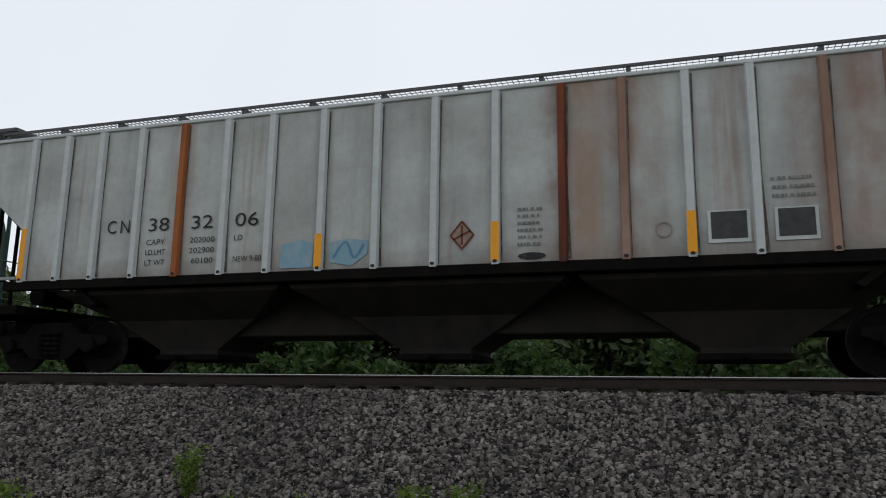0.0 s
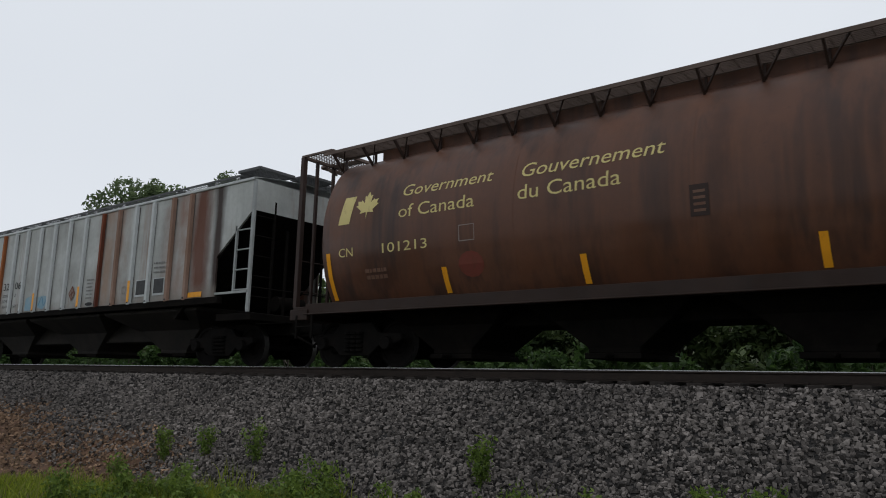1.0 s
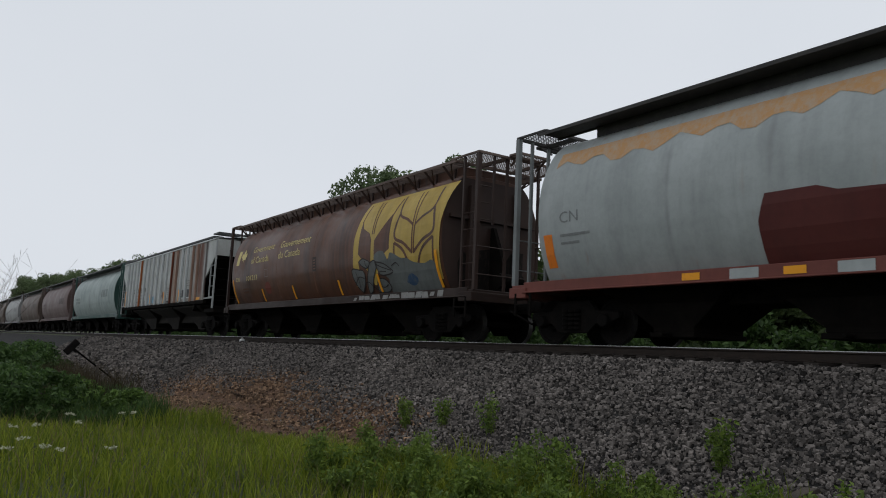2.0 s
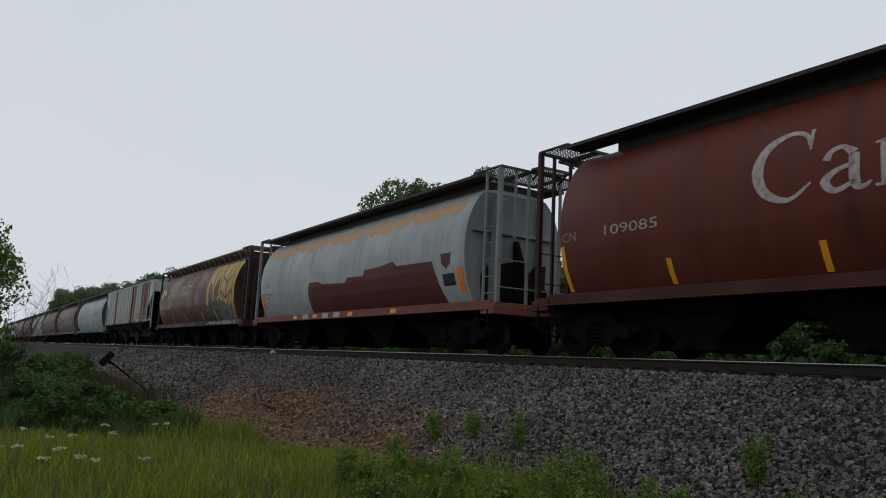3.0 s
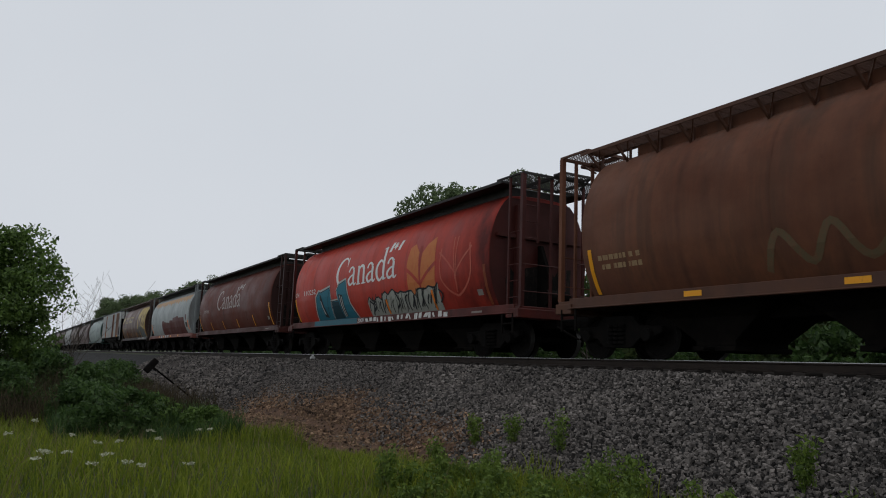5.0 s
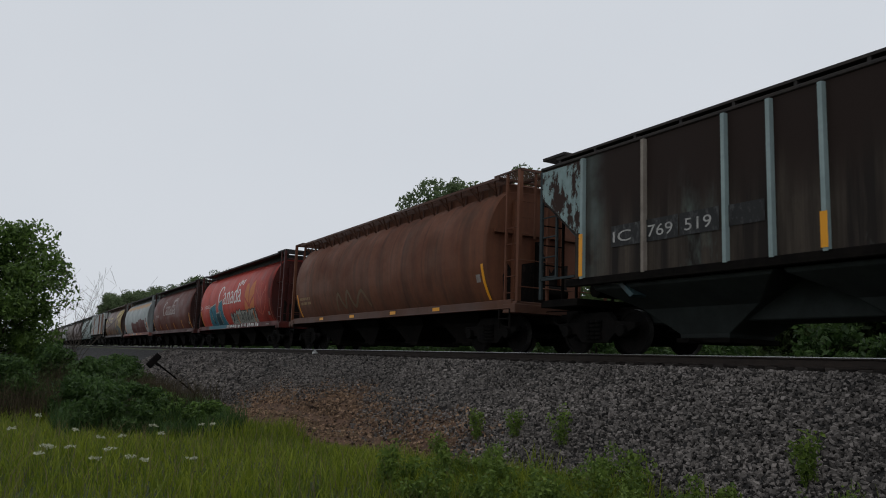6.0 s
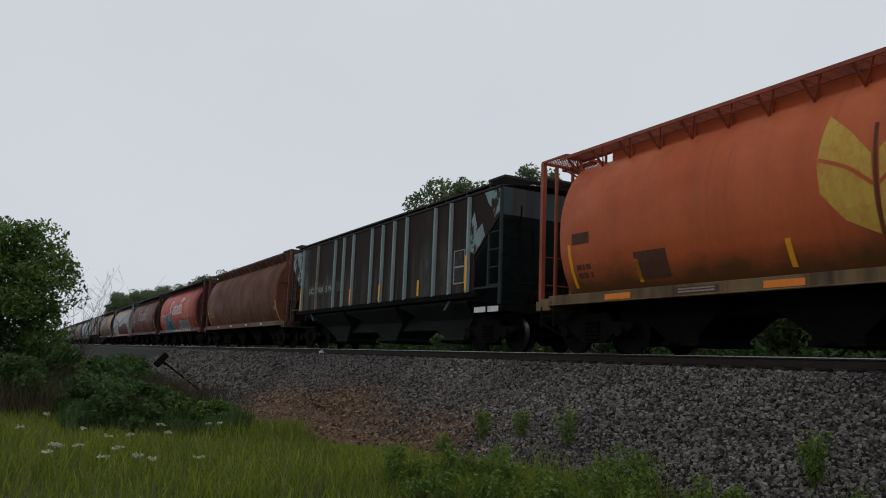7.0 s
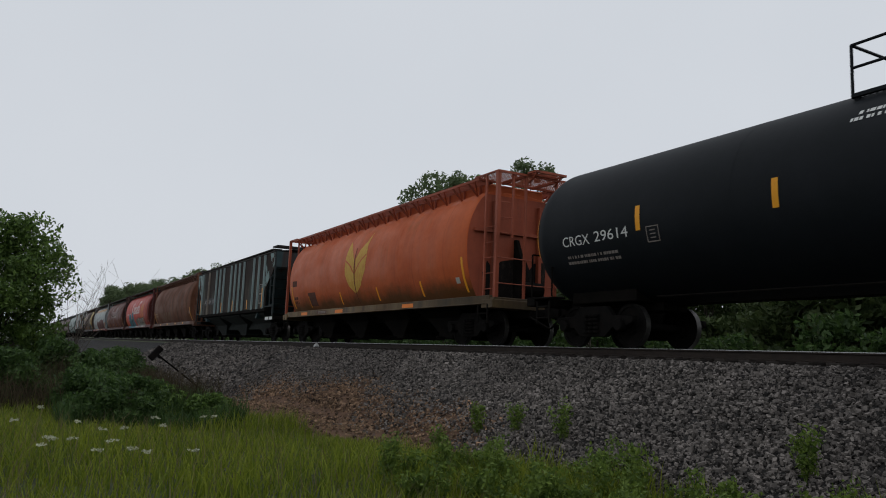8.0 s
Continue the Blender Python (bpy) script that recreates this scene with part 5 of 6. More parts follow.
    tops = [(8.05 + 0.18 * i, 1.72 + 0.16 * math.sin(i * 1.9) * rng.random() + 0.2 * min(1, i / 6) * (1 - 0.2 * math.sin(i * 0.45))) for i in range(28)]
    P("graffiti", [[(p[0], 1.28), (q[0], 1.28), q, p] for p, q in zip(tops, tops[1:])], GREY, "grey wildstyle graffiti letters", 0.010)
    P("graffiti_edge", ribbon(tops, 0.05), SHADE, "", 0.013)
    for k in range(34):
        x = 8.1 + k * 0.145
        zt = 1.7 + 0.3 * rng.random()
        pts = [(x, 1.3 + 0.2 * rng.random()), (x + rng.uniform(-0.1, 0.25), 1.5 + 0.2 * rng.random()), (x + rng.uniform(0, 0.2), min(1.95, zt))]
        P("graffiti_line", ribbon(arc(pts, 4), rng.uniform(0.025, 0.075)), SHADE, "", 0.013 + 0.0003 * k)
    lay("sill_graffiti", [rect(sx(7.9) + i * 0.29, sx(7.9) + i * 0.29 + rng.uniform(0.05, 0.24), 1.05 + rng.uniform(0, 0.05), 1.18 + rng.uniform(0, 0.06), rng.uniform(-0.1, 0.12)) for i in range(19)], worn("white_tags", (0.6, 0.6, 0.57), (0.05, 0.04, 0.04), 0.6), root, lambda z: 1.442, "white sprayed tags on the sill")
    letters("2009", sx(7.2), 1.08, 0.14, WHITE, root, lambda z: 1.443, 0.5)
    return root


def maroon_car(x0):
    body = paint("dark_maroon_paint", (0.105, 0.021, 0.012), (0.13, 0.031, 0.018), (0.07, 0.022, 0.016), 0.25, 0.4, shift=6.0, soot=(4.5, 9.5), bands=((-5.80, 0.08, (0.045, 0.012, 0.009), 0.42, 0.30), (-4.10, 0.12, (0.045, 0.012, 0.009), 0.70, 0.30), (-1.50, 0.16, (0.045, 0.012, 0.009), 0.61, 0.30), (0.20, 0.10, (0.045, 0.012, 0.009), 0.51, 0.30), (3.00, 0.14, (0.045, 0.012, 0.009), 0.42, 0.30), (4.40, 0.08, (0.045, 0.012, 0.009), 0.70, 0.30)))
    trim = plain("black_walkway", (0.022, 0.022, 0.022), (0.04, 0.035, 0.032), 4.0, 0.7)
    mark = worn("peeling_white", (0.42, 0.38, 0.36), (0.15, 0.05, 0.04), 0.9)
    # near-black maroon, with the end recess's shade put into the paint
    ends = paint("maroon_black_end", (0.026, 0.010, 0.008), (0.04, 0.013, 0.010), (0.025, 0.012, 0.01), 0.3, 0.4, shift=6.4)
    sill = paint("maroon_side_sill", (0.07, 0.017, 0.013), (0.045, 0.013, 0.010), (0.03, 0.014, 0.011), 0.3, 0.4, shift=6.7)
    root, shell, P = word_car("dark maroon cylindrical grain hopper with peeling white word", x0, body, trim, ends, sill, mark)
    letters("CN", sx(0.95), 2.28, 0.18, FAINT, shell, cyl_width, 0.4)
    letters("109085", sx(2.15), 2.30, 0.19, mark, shell, cyl_width, 1.3)
    return root


def white_car(x0):
    # grey bands draw the shade of upright creases in the sheet
    body = paint("dull_white_paint", (0.40, 0.43, 0.425), (0.33, 0.36, 0.355), (0.30, 0.17, 0.09), 0.25, 0.35, shift=4.0, bands=((-6.20, 0.04, (0.19, 0.20, 0.195), 0.36, 0.16), (-4.30, 0.06, (0.19, 0.20, 0.195), 0.60, 0.16), (-2.40, 0.08, (0.19, 0.20, 0.195), 0.52, 0.16), (-0.50, 0.05, (0.19, 0.20, 0.195), 0.44, 0.16), (1.40, 0.07, (0.19, 0.20, 0.195), 0.36, 0.16), (3.30, 0.04, (0.19, 0.20, 0.195), 0.60, 0.16), (5.20, 0.06, (0.19, 0.20, 0.195), 0.52, 0.16)))
    trim = plain("dark_walkway", (0.035, 0.034, 0.034), (0.06, 0.055, 0.05), 4.0, 0.7)
    ends = paint("grey_end_paint", (0.22, 0.24, 0.24), (0.17, 0.18, 0.18), (0.1, 0.05, 0.03), 0.3, 0.4, shift=5.0)
    sill = paint("maroon_sill", (0.15, 0.045, 0.035), (0.2, 0.07, 0.055), (0.06, 0.03, 0.02), 0.3, 0.3, shift=7.0)
    root, shell = cylindrical_hopper("dull white cylindrical hopper with maroon patch and rust stains", x0, body, trim, ends, sill, board=trim, brackets=False)
    P = lambda name, polys, mat, lab="", lift=0.006: lay(name, [[(sx(a), b) for a, b in p] for p in polys], mat, shell, cyl_width, lab, lift)
    MAR = paint("maroon_overpaint", (0.095, 0.024, 0.022), (0.12, 0.035, 0.03), (0.06, 0.02, 0.015), 0.2, 0.3, shift=8.0)
    P("overpaint", [[(5.75, 1.27), (14.5, 1.27), (14.1, 2.35), (12.2, 2.38), (12.0, 2.52), (11.2, 2.45), (10.2, 2.42), (10.1, 2.25), (9.0, 2.28), (8.8, 2.12), (7.0, 2.2), (6.7, 2.3), (5.9, 2.3), (5.75, 1.9)]], MAR, "rough maroon overpainting", 0.008)
    STAIN = worn("rust_wash", (0.48, 0.27, 0.12), (0.40, 0.38, 0.33), 1.0)
    top = [(1.2 + 0.25 * i, 3.52 + 0.10 * math.sin(i * 1.7) + 0.06 * math.sin(i * 0.6)) for i in range(57)]
    P("rust_stain", [[(a, b), (c, d), (c, 3.86), (a, 3.86)] for (a, b), (c, d) in zip(top, top[1:])], STAIN, "rust-orange wash along the shoulder")
    P("patch", [rect(14.55, 15.1, 1.68, 1.98)], BLACK)
    P("logo", [[(14.5, 2.5), (15.0, 2.5), (14.95, 2.22), (14.75, 2.1), (14.55, 2.25)]], MAR)
    stripes(shell, [(1.15, 2.15), (15.35, 2.1)], ORANGE_MARK, 0.24, 1.5)
    lay("sill_marks", [rect(sx(s), sx(s) + 0.35, 1.08, 1.2) for s in (4.3, 6.1, 8.9, 11.7)], YELLOW, root, lambda z: 1.442, "yellow reflective sill marks")
    lay("sill_marks", [rect(sx(s), sx(s) + 0.5, 1.06, 1.22) for s in (5.2, 6.9, 7.8)], body, root, lambda z: 1.442)
    LETTER = worn("grey_letters", (0.20, 0.21, 0.21), (0.33, 0.35, 0.34), 0.7)
    P("small_lettering", ribbon([(1.5, 2.1), (2.3, 2.1)], 0.05) + ribbon([(1.5, 1.95), (2.0, 1.95)], 0.05), LETTER)
    letters("CN", sx(1.5), 2.35, 0.22, LETTER, shell, cyl_width, 0.5)
    return root


def brown_car(x0):
    # dark bands mix dirt streaks with painted shade of upright dents
    body = paint("rusty_brown_paint", (0.16, 0.062, 0.032), (0.125, 0.047, 0.027), (0.085, 0.04, 0.024), 0.6, 0.6, 0.7, shift=11.0, bands=((-6.10, 0.07, (0.055, 0.026, 0.017), 0.48, 0.25), (-4.90, 0.10, (0.055, 0.026, 0.017), 0.80, 0.25), (-4.20, 0.13, (0.055, 0.026, 0.017), 0.69, 0.25), (-3.00, 0.09, (0.055, 0.026, 0.017), 0.59, 0.25), (-1.90, 0.11, (0.055, 0.026, 0.017), 0.48, 0.25), (-1.20, 0.07, (0.055, 0.026, 0.017), 0.80, 0.25), (-0.20, 0.10, (0.055, 0.026, 0.017), 0.69, 0.25), (0.70, 0.13, (0.055, 0.026, 0.017), 0.59, 0.25), (1.60, 0.09, (0.055, 0.026, 0.017), 0.48, 0.25), (2.40, 0.11, (0.055, 0.026, 0.017), 0.80, 0.25), (3.70, 0.07, (0.055, 0.026, 0.017), 0.69, 0.25), (4.80, 0.10, (0.055, 0.026, 0.017), 0.59, 0.25), (6.00, 0.13, (0.055, 0.026, 0.017), 0.48, 0.25)))
    dark = paint("brown_trim", (0.085, 0.037, 0.024), (0.11, 0.05, 0.03), (0.06, 0.03, 0.02), 0.4, 0.4, shift=12.0)
    root, shell = cylindrical_hopper("rust-brown cylindrical hopper with faded markings", x0, body, dark, body, dark)
    P = lambda name, polys, mat, lab="", lift=0.006: lay(name, [[(sx(a), b) for a, b in p] for p in polys], mat, shell, cyl_width, lab, lift)
    stripes(shell, [(1.1, 2.2), (15.35, 2.2)])
    lay("sill_marks", [rect(sx(s), sx(s) + 0.4, 1.1, 1.2) for s in (3.5, 6.5, 9.8, 12.6)], YELLOW, root, lambda z: 1.442, "yellow reflective sill marks")
    P("data_plate", [rect(15.0, 15.2, 1.75, 1.95)], FAINT)
    rng = random.Random(3)
    P("small_lettering", bars(1.3, 2.6, 2.05, 2, 0.10, 0.08, rng), worn("faded_cream", (0.32, 0.22, 0.12), (0.2, 0.09, 0.05), 0.8))
    OLIVE = worn("olive_overspray", (0.12, 0.09, 0.05), (0.18, 0.08, 0.045), 0.9)
    P("faded_graffiti", ribbon(arc([(5.2, 1.4), (5.5, 2.0), (6.0, 1.5), (6.4, 2.05), (6.9, 1.5), (7.6, 2.0), (8.2, 1.45)]), 0.12), OLIVE, "faded olive spray paint")
    return root


def orange_car(x0):
    # thin bands are dent shade painted into the orange
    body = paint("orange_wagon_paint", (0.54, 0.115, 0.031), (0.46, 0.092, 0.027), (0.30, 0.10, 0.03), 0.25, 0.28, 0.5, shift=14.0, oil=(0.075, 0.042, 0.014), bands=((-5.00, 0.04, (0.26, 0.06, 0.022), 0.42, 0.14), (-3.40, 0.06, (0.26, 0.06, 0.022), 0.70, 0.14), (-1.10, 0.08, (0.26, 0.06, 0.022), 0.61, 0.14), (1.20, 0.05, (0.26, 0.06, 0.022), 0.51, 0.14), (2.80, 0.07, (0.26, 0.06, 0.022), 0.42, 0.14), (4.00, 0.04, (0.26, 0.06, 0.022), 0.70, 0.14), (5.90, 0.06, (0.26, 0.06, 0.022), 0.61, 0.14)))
    trim = paint("orange_trim", (0.36, 0.085, 0.042), (0.27, 0.064, 0.034), (0.07, 0.03, 0.02), 0.4, 0.5, shift=15.0)
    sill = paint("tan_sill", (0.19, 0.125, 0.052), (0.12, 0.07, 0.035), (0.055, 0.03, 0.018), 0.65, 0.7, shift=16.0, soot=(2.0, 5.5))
    root, shell = cylindrical_hopper("orange cylindrical grain hopper with yellow wheat emblem", x0, body, trim, trim, sill)
    P = lambda name, polys, mat, lab="", lift=0.006: lay(name, [[(sx(a), b) for a, b in p] for p in polys], mat, shell, cyl_width, lab, lift)
    WHEAT = worn("faded_wheat_yellow", (0.56, 0.35, 0.06), (0.48, 0.14, 0.035), 0.85)
    for leaf in ([(8.03, 1.7), (8.5, 1.95), (8.93, 2.45), (9.0, 2.95), (8.92, 3.35), (8.98, 3.78), (8.75, 3.45), (8.35, 3.22), (8.06, 2.9)],
                 [(7.97, 1.7), (7.5, 1.95), (7.14, 2.4), (7.10, 2.85), (7.14, 3.2), (7.22, 3.62), (7.62, 3.25), (7.94, 2.85)]):
        P("wheat_leaf", [leaf], WHEAT, "yellow wheat emblem leaf")
    P("drawn_line", ribbon(arc([(8.04, 2.4), (8.45, 2.75), (8.95, 3.0)]), 0.06), body, "", 0.010)
    P("drawn_line", ribbon(arc([(7.96, 2.4), (7.6, 2.7), (7.12, 2.92)]), 0.06), body, "", 0.010)
    P("drawn_line", ribbon(arc([(8.04, 1.32), (8.0, 2.2), (8.0, 3.3)]), 0.055), plain("dark_seam_rust", (0.10, 0.035, 0.018), (0.16, 0.05, 0.022), 7.0, 0.8), "", 0.010)
    for s in (3.15, 6.5, 9.72, 12.82):
        stripes(shell, [(s, 1.82)], worn("orange_reflector", (0.85, 0.34, 0.02), (0.6, 0.2, 0.04), 0.3), 0.1, 1.38)
    stripes(shell, [(1.2, 2.3), (15.32, 2.31)], w=0.1, z0=1.38)
    HOLE = plain("blackened_patch", (0.08, 0.03, 0.02), (0.13, 0.045, 0.025), 7.0, 0.8)
    P("blacked_out_panel", [rect(1.3, 1.85, 2.28, 2.52)], HOLE)
    P("blacked_out_panel", [rect(3.1, 3.95, 1.42, 1.95)], HOLE)
    P("small_lettering", bars(1.3, 1.9, 1.85, 2, 0.11, 0.06, random.Random(2)), HOLE)
    P("data_plate", [rect(14.88, 15.08, 1.63, 1.79)], worn("grubby_plate", (0.42, 0.40, 0.36), (0.2, 0.1, 0.06), 0.5))
    lay("sill_marks", [rect(sx(s), sx(s) + 0.75, 1.07, 1.19) for s in (2.2, 6.0, 11.6)], ORANGE_MARK, root, lambda z: 1.442, "bright orange sill marks")
    lay("sill_plate", [rect(sx(4.1), sx(5.1), 1.08, 1.2)], HOLE, root, lambda z: 1.442)
    lay("small_lettering", [rect(sx(4.18), sx(5.02), z, z + 0.03) for z in (1.1, 1.15)], FAINT, root, lambda z: 1.445)
    return root


def end_hardware(root, d, half, post_mat, sill_mat):
    for y in (-1.55, 1.55):
        bm = bmesh.new()
        beam(bm, (d * half, y, 1.15), (d * half, y, 4.1), 0.095, 0.06)
        finish(bm, bevel=0.008)
        part("corner_post", bm, post_mat, root)
        bm = bmesh.new()
        beam(bm, (d * (half - 0.55), y, 1.6), (d * (half - 0.55), y, 3.1), 0.05, 0.05)
        rod(bm, (d * (half - 0.55), y, 3.1), (d * (half - 0.35), y, 3.28), 0.02, 6)
        for z in (1.65, 2.1, 2.55, 3.0):
            rod(bm, (d * (half - 0.55), y, z), (d * half, y, z), 0.018, 6)
        beam(bm, (d * (half - 1.2), y, 1.6), (d * half, y, 1.6), 0.06, 0.05)
        finish(bm)
        part("side_ladder", bm, post_mat, root)
    # inner posts, rungs and rail: end-frame shade is put into their near-black colour
    for y in (-0.95, -0.55, 0.55, 0.95):
        bm = bmesh.new()
        beam(bm, (d * (half - 0.02), y, 1.15), (d * (half - 0.02), y, 3.7 if abs(y) > 0.7 else 3.1), 0.05, 0.05)
        finish(bm)
        part("end_post", bm, UNDER, root)
    for s in (-1, 1):
        bm = bmesh.new()
        rod(bm, (0, s * 0.95, 0), (0, s * 1.5, 0), 0.016, 6)
        finish(bm)
        rung = part("rung", bm, UNDER, root)
        rung.location = (d * half, 0, 1.5)
        for z in (1.95, 2.4, 2.85, 3.3):
            share(rung, (d * half, 0, z))
    bm = bmesh.new()
    rod(bm, (d * half, -1.5, 1.7), (d * half, 1.5, 1.7), 0.018, 6)
    finish(bm)
    part("grab_rail", bm, UNDER, root)
    bm = bmesh.new()
    box(bm, *sorted((d * (half - 1.2), d * (half + 0.05))), -1.5, 1.5, 0.98, 1.14)
    box(bm, *sorted((d * (half - 2.4), d * (half + 0.05))), -0.3, 0.3, 0.72, 1.0)
    finish(bm, bevel=0.01)
    part("end_sill", bm, sill_mat, root)
    bm = bmesh.new()
    rod(bm, (d * (half - 0.5), -0.4, 1.45), (d * (half - 0.5), 0.4, 1.45), 0.18, 12)
    finish(bm, 40)
    part("brake_reservoir", bm, UNDER, root)
    coupler(root, d * half, d)


def ribbed_hopper(label, x0, side, rib_mats, end_mat, post_mat, roof_mat, ribs, hoppers, half=8.6, bays=(-4.45, 0.0, 4.45), board=None, rib_w=0.065):
    """A flat-sided hopper: outside ribs, sloping ends, open end frames, three discharge bays."""
    root = wagon(label, x0)
    top, low = 4.13, 1.53
    sheets = []
    for s in (-1, 1):
        bm = bmesh.new()
        line = [(-half, top), (-half, 3.42), (-half + 1.22, 2.46), (-half + 1.22, low), (half - 1.22, low), (half - 1.22, 2.46), (half, 3.42), (half, top)]
        extrude_xz(bm, line, s * 1.53, s * 1.575)
        finish(bm)
        sheets.append(part("side_sheet", bm, side, root))
        bm = bmesh.new()
        box(bm, -half, half, s * 1.53, s * 1.61, top - 0.03, top + 0.035)
        finish(bm, bevel=0.012)
        part("top_chord", bm, roof_mat, root)
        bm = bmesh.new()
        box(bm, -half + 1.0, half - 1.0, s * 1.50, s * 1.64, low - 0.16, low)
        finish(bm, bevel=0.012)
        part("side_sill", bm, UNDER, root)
    for i, x in enumerate(ribs):
        bm = bmesh.new()
        w = rib_w
        pts = [(-w, 0.0), (-w * 0.75, 0.085), (w * 0.75, 0.085), (w, 0.0)]
        loft(bm, [[(a, -1.575 - b, z) for a, b in pts] for z in (low - 0.02, top - 0.05)])
        finish(bm)
        rib = part("rib", bm, rib_mats[i], root)
        rib.location = (x, 0, 0)
        share(rib, (x, 0, 0), math.pi)
    # roof with a shallow arch and a hatch trough
    bm = bmesh.new()
    ys = np.linspace(-1.6, 1.6, 9)
    arch = [(y, top + 0.02 + 0.15 * (1 - (y / 1.6) ** 2)) for y in ys]
    loft(bm, [[(x, y, z) for y, z in arch + [(1.6, top), (-1.6, top)]] for x in (-half, half)])
    finish(bm, 30)
    part("roof", bm, roof_mat, root)
    bm = bmesh.new()
    extrude_xz(bm, [(-half + 0.6, 4.28), (half - 0.6, 4.28), (half - 0.65, 4.44), (-half + 0.65, 4.44)], -0.35, 0.35)
    finish(bm, bevel=0.02)
    part("hatch_trough", bm, roof_mat, root)
    for s in (-1, 1):
        bm = bmesh.new()
        if board:
            box(bm, -half + 0.5, half - 0.5, *sorted((s * 1.12, s * 1.55)), 4.26, 4.31)
        else:
            grating(bm, -half + 0.5, half - 0.5, *sorted((s * 1.12, s * 1.55)), 4.30, 0.085, 0.007, 0.022, 0.012)
        finish(bm)
        part("running_board", bm, board or GALV, root, "plated walkway" if board else "open grating walkway")
        bm = bmesh.new()
        box(bm, -0.03, 0.03, *sorted((s * 1.12, s * 1.54)), 4.15, 4.29)
        finish(bm)
        b0 = part("walkway_bracket", bm, board or GALV, root)
        b0.location = (-half + 0.6, 0, 0)
        for i in range(1, 14):
            share(b0, (-half + 0.6 + i * (2 * half - 1.2) / 13, 0, 0))
    for d in (-1, 1):
        bm = bmesh.new()
        grating(bm, *sorted((d * (half - 0.72), d * (half + 0.05))), -1.5, -0.5, 4.42, 0.075, 0.014, 0.04)
        grating(bm, *sorted((d * (half - 0.72), d * (half + 0.05))), 0.5, 1.5, 4.42, 0.075, 0.014, 0.04)
        grating(bm, *sorted((d * (half - 0.2), d * (half + 0.42))), -0.4, 0.4, 4.42, 0.075, 0.014, 0.04)
        finish(bm)
        tagged(part("end_platform", bm, board or GALV, root), kind="stuff")
        # end wall above, slope sheet below
        bm = bmesh.new()
        loft(bm, [[(d * half, -1.53, 3.42), (d * half, 1.53, 3.42), (d * half, 1.53, top + 0.05), (d * half, 0.0, top + 0.2), (d * half, -1.53, top + 0.05)],
                  [(d * (half - 0.04), -1.53, 3.42), (d * (half - 0.04), 1.53, 3.42), (d * (half - 0.04), 1.53, top + 0.05), (d * (half - 0.04), 0.0, top + 0.2), (d * (half - 0.04), -1.53, top + 0.05)]])
        finish(bm)
        part("end_wall", bm, end_mat, root)
        bm = bmesh.new()
        extrude_xz(bm, [(d * half, 3.42), (d * (half - 0.06), 3.42), (d * (half - 2.9), 1.12), (d * (half - 2.8), 1.08)], -1.52, 1.52)
        finish(bm)
        # on the grey car a near-black sheet stands in for the shaded recess
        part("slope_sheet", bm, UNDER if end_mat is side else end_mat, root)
        end_hardware(root, d, half, post_mat, UNDER)
        bogie(root, d * 7.0, True)
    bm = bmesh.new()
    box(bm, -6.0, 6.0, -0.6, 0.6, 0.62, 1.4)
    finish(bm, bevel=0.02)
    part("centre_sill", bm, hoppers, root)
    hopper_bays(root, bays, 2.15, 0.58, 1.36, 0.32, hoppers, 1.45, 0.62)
    return root, sheets[0]


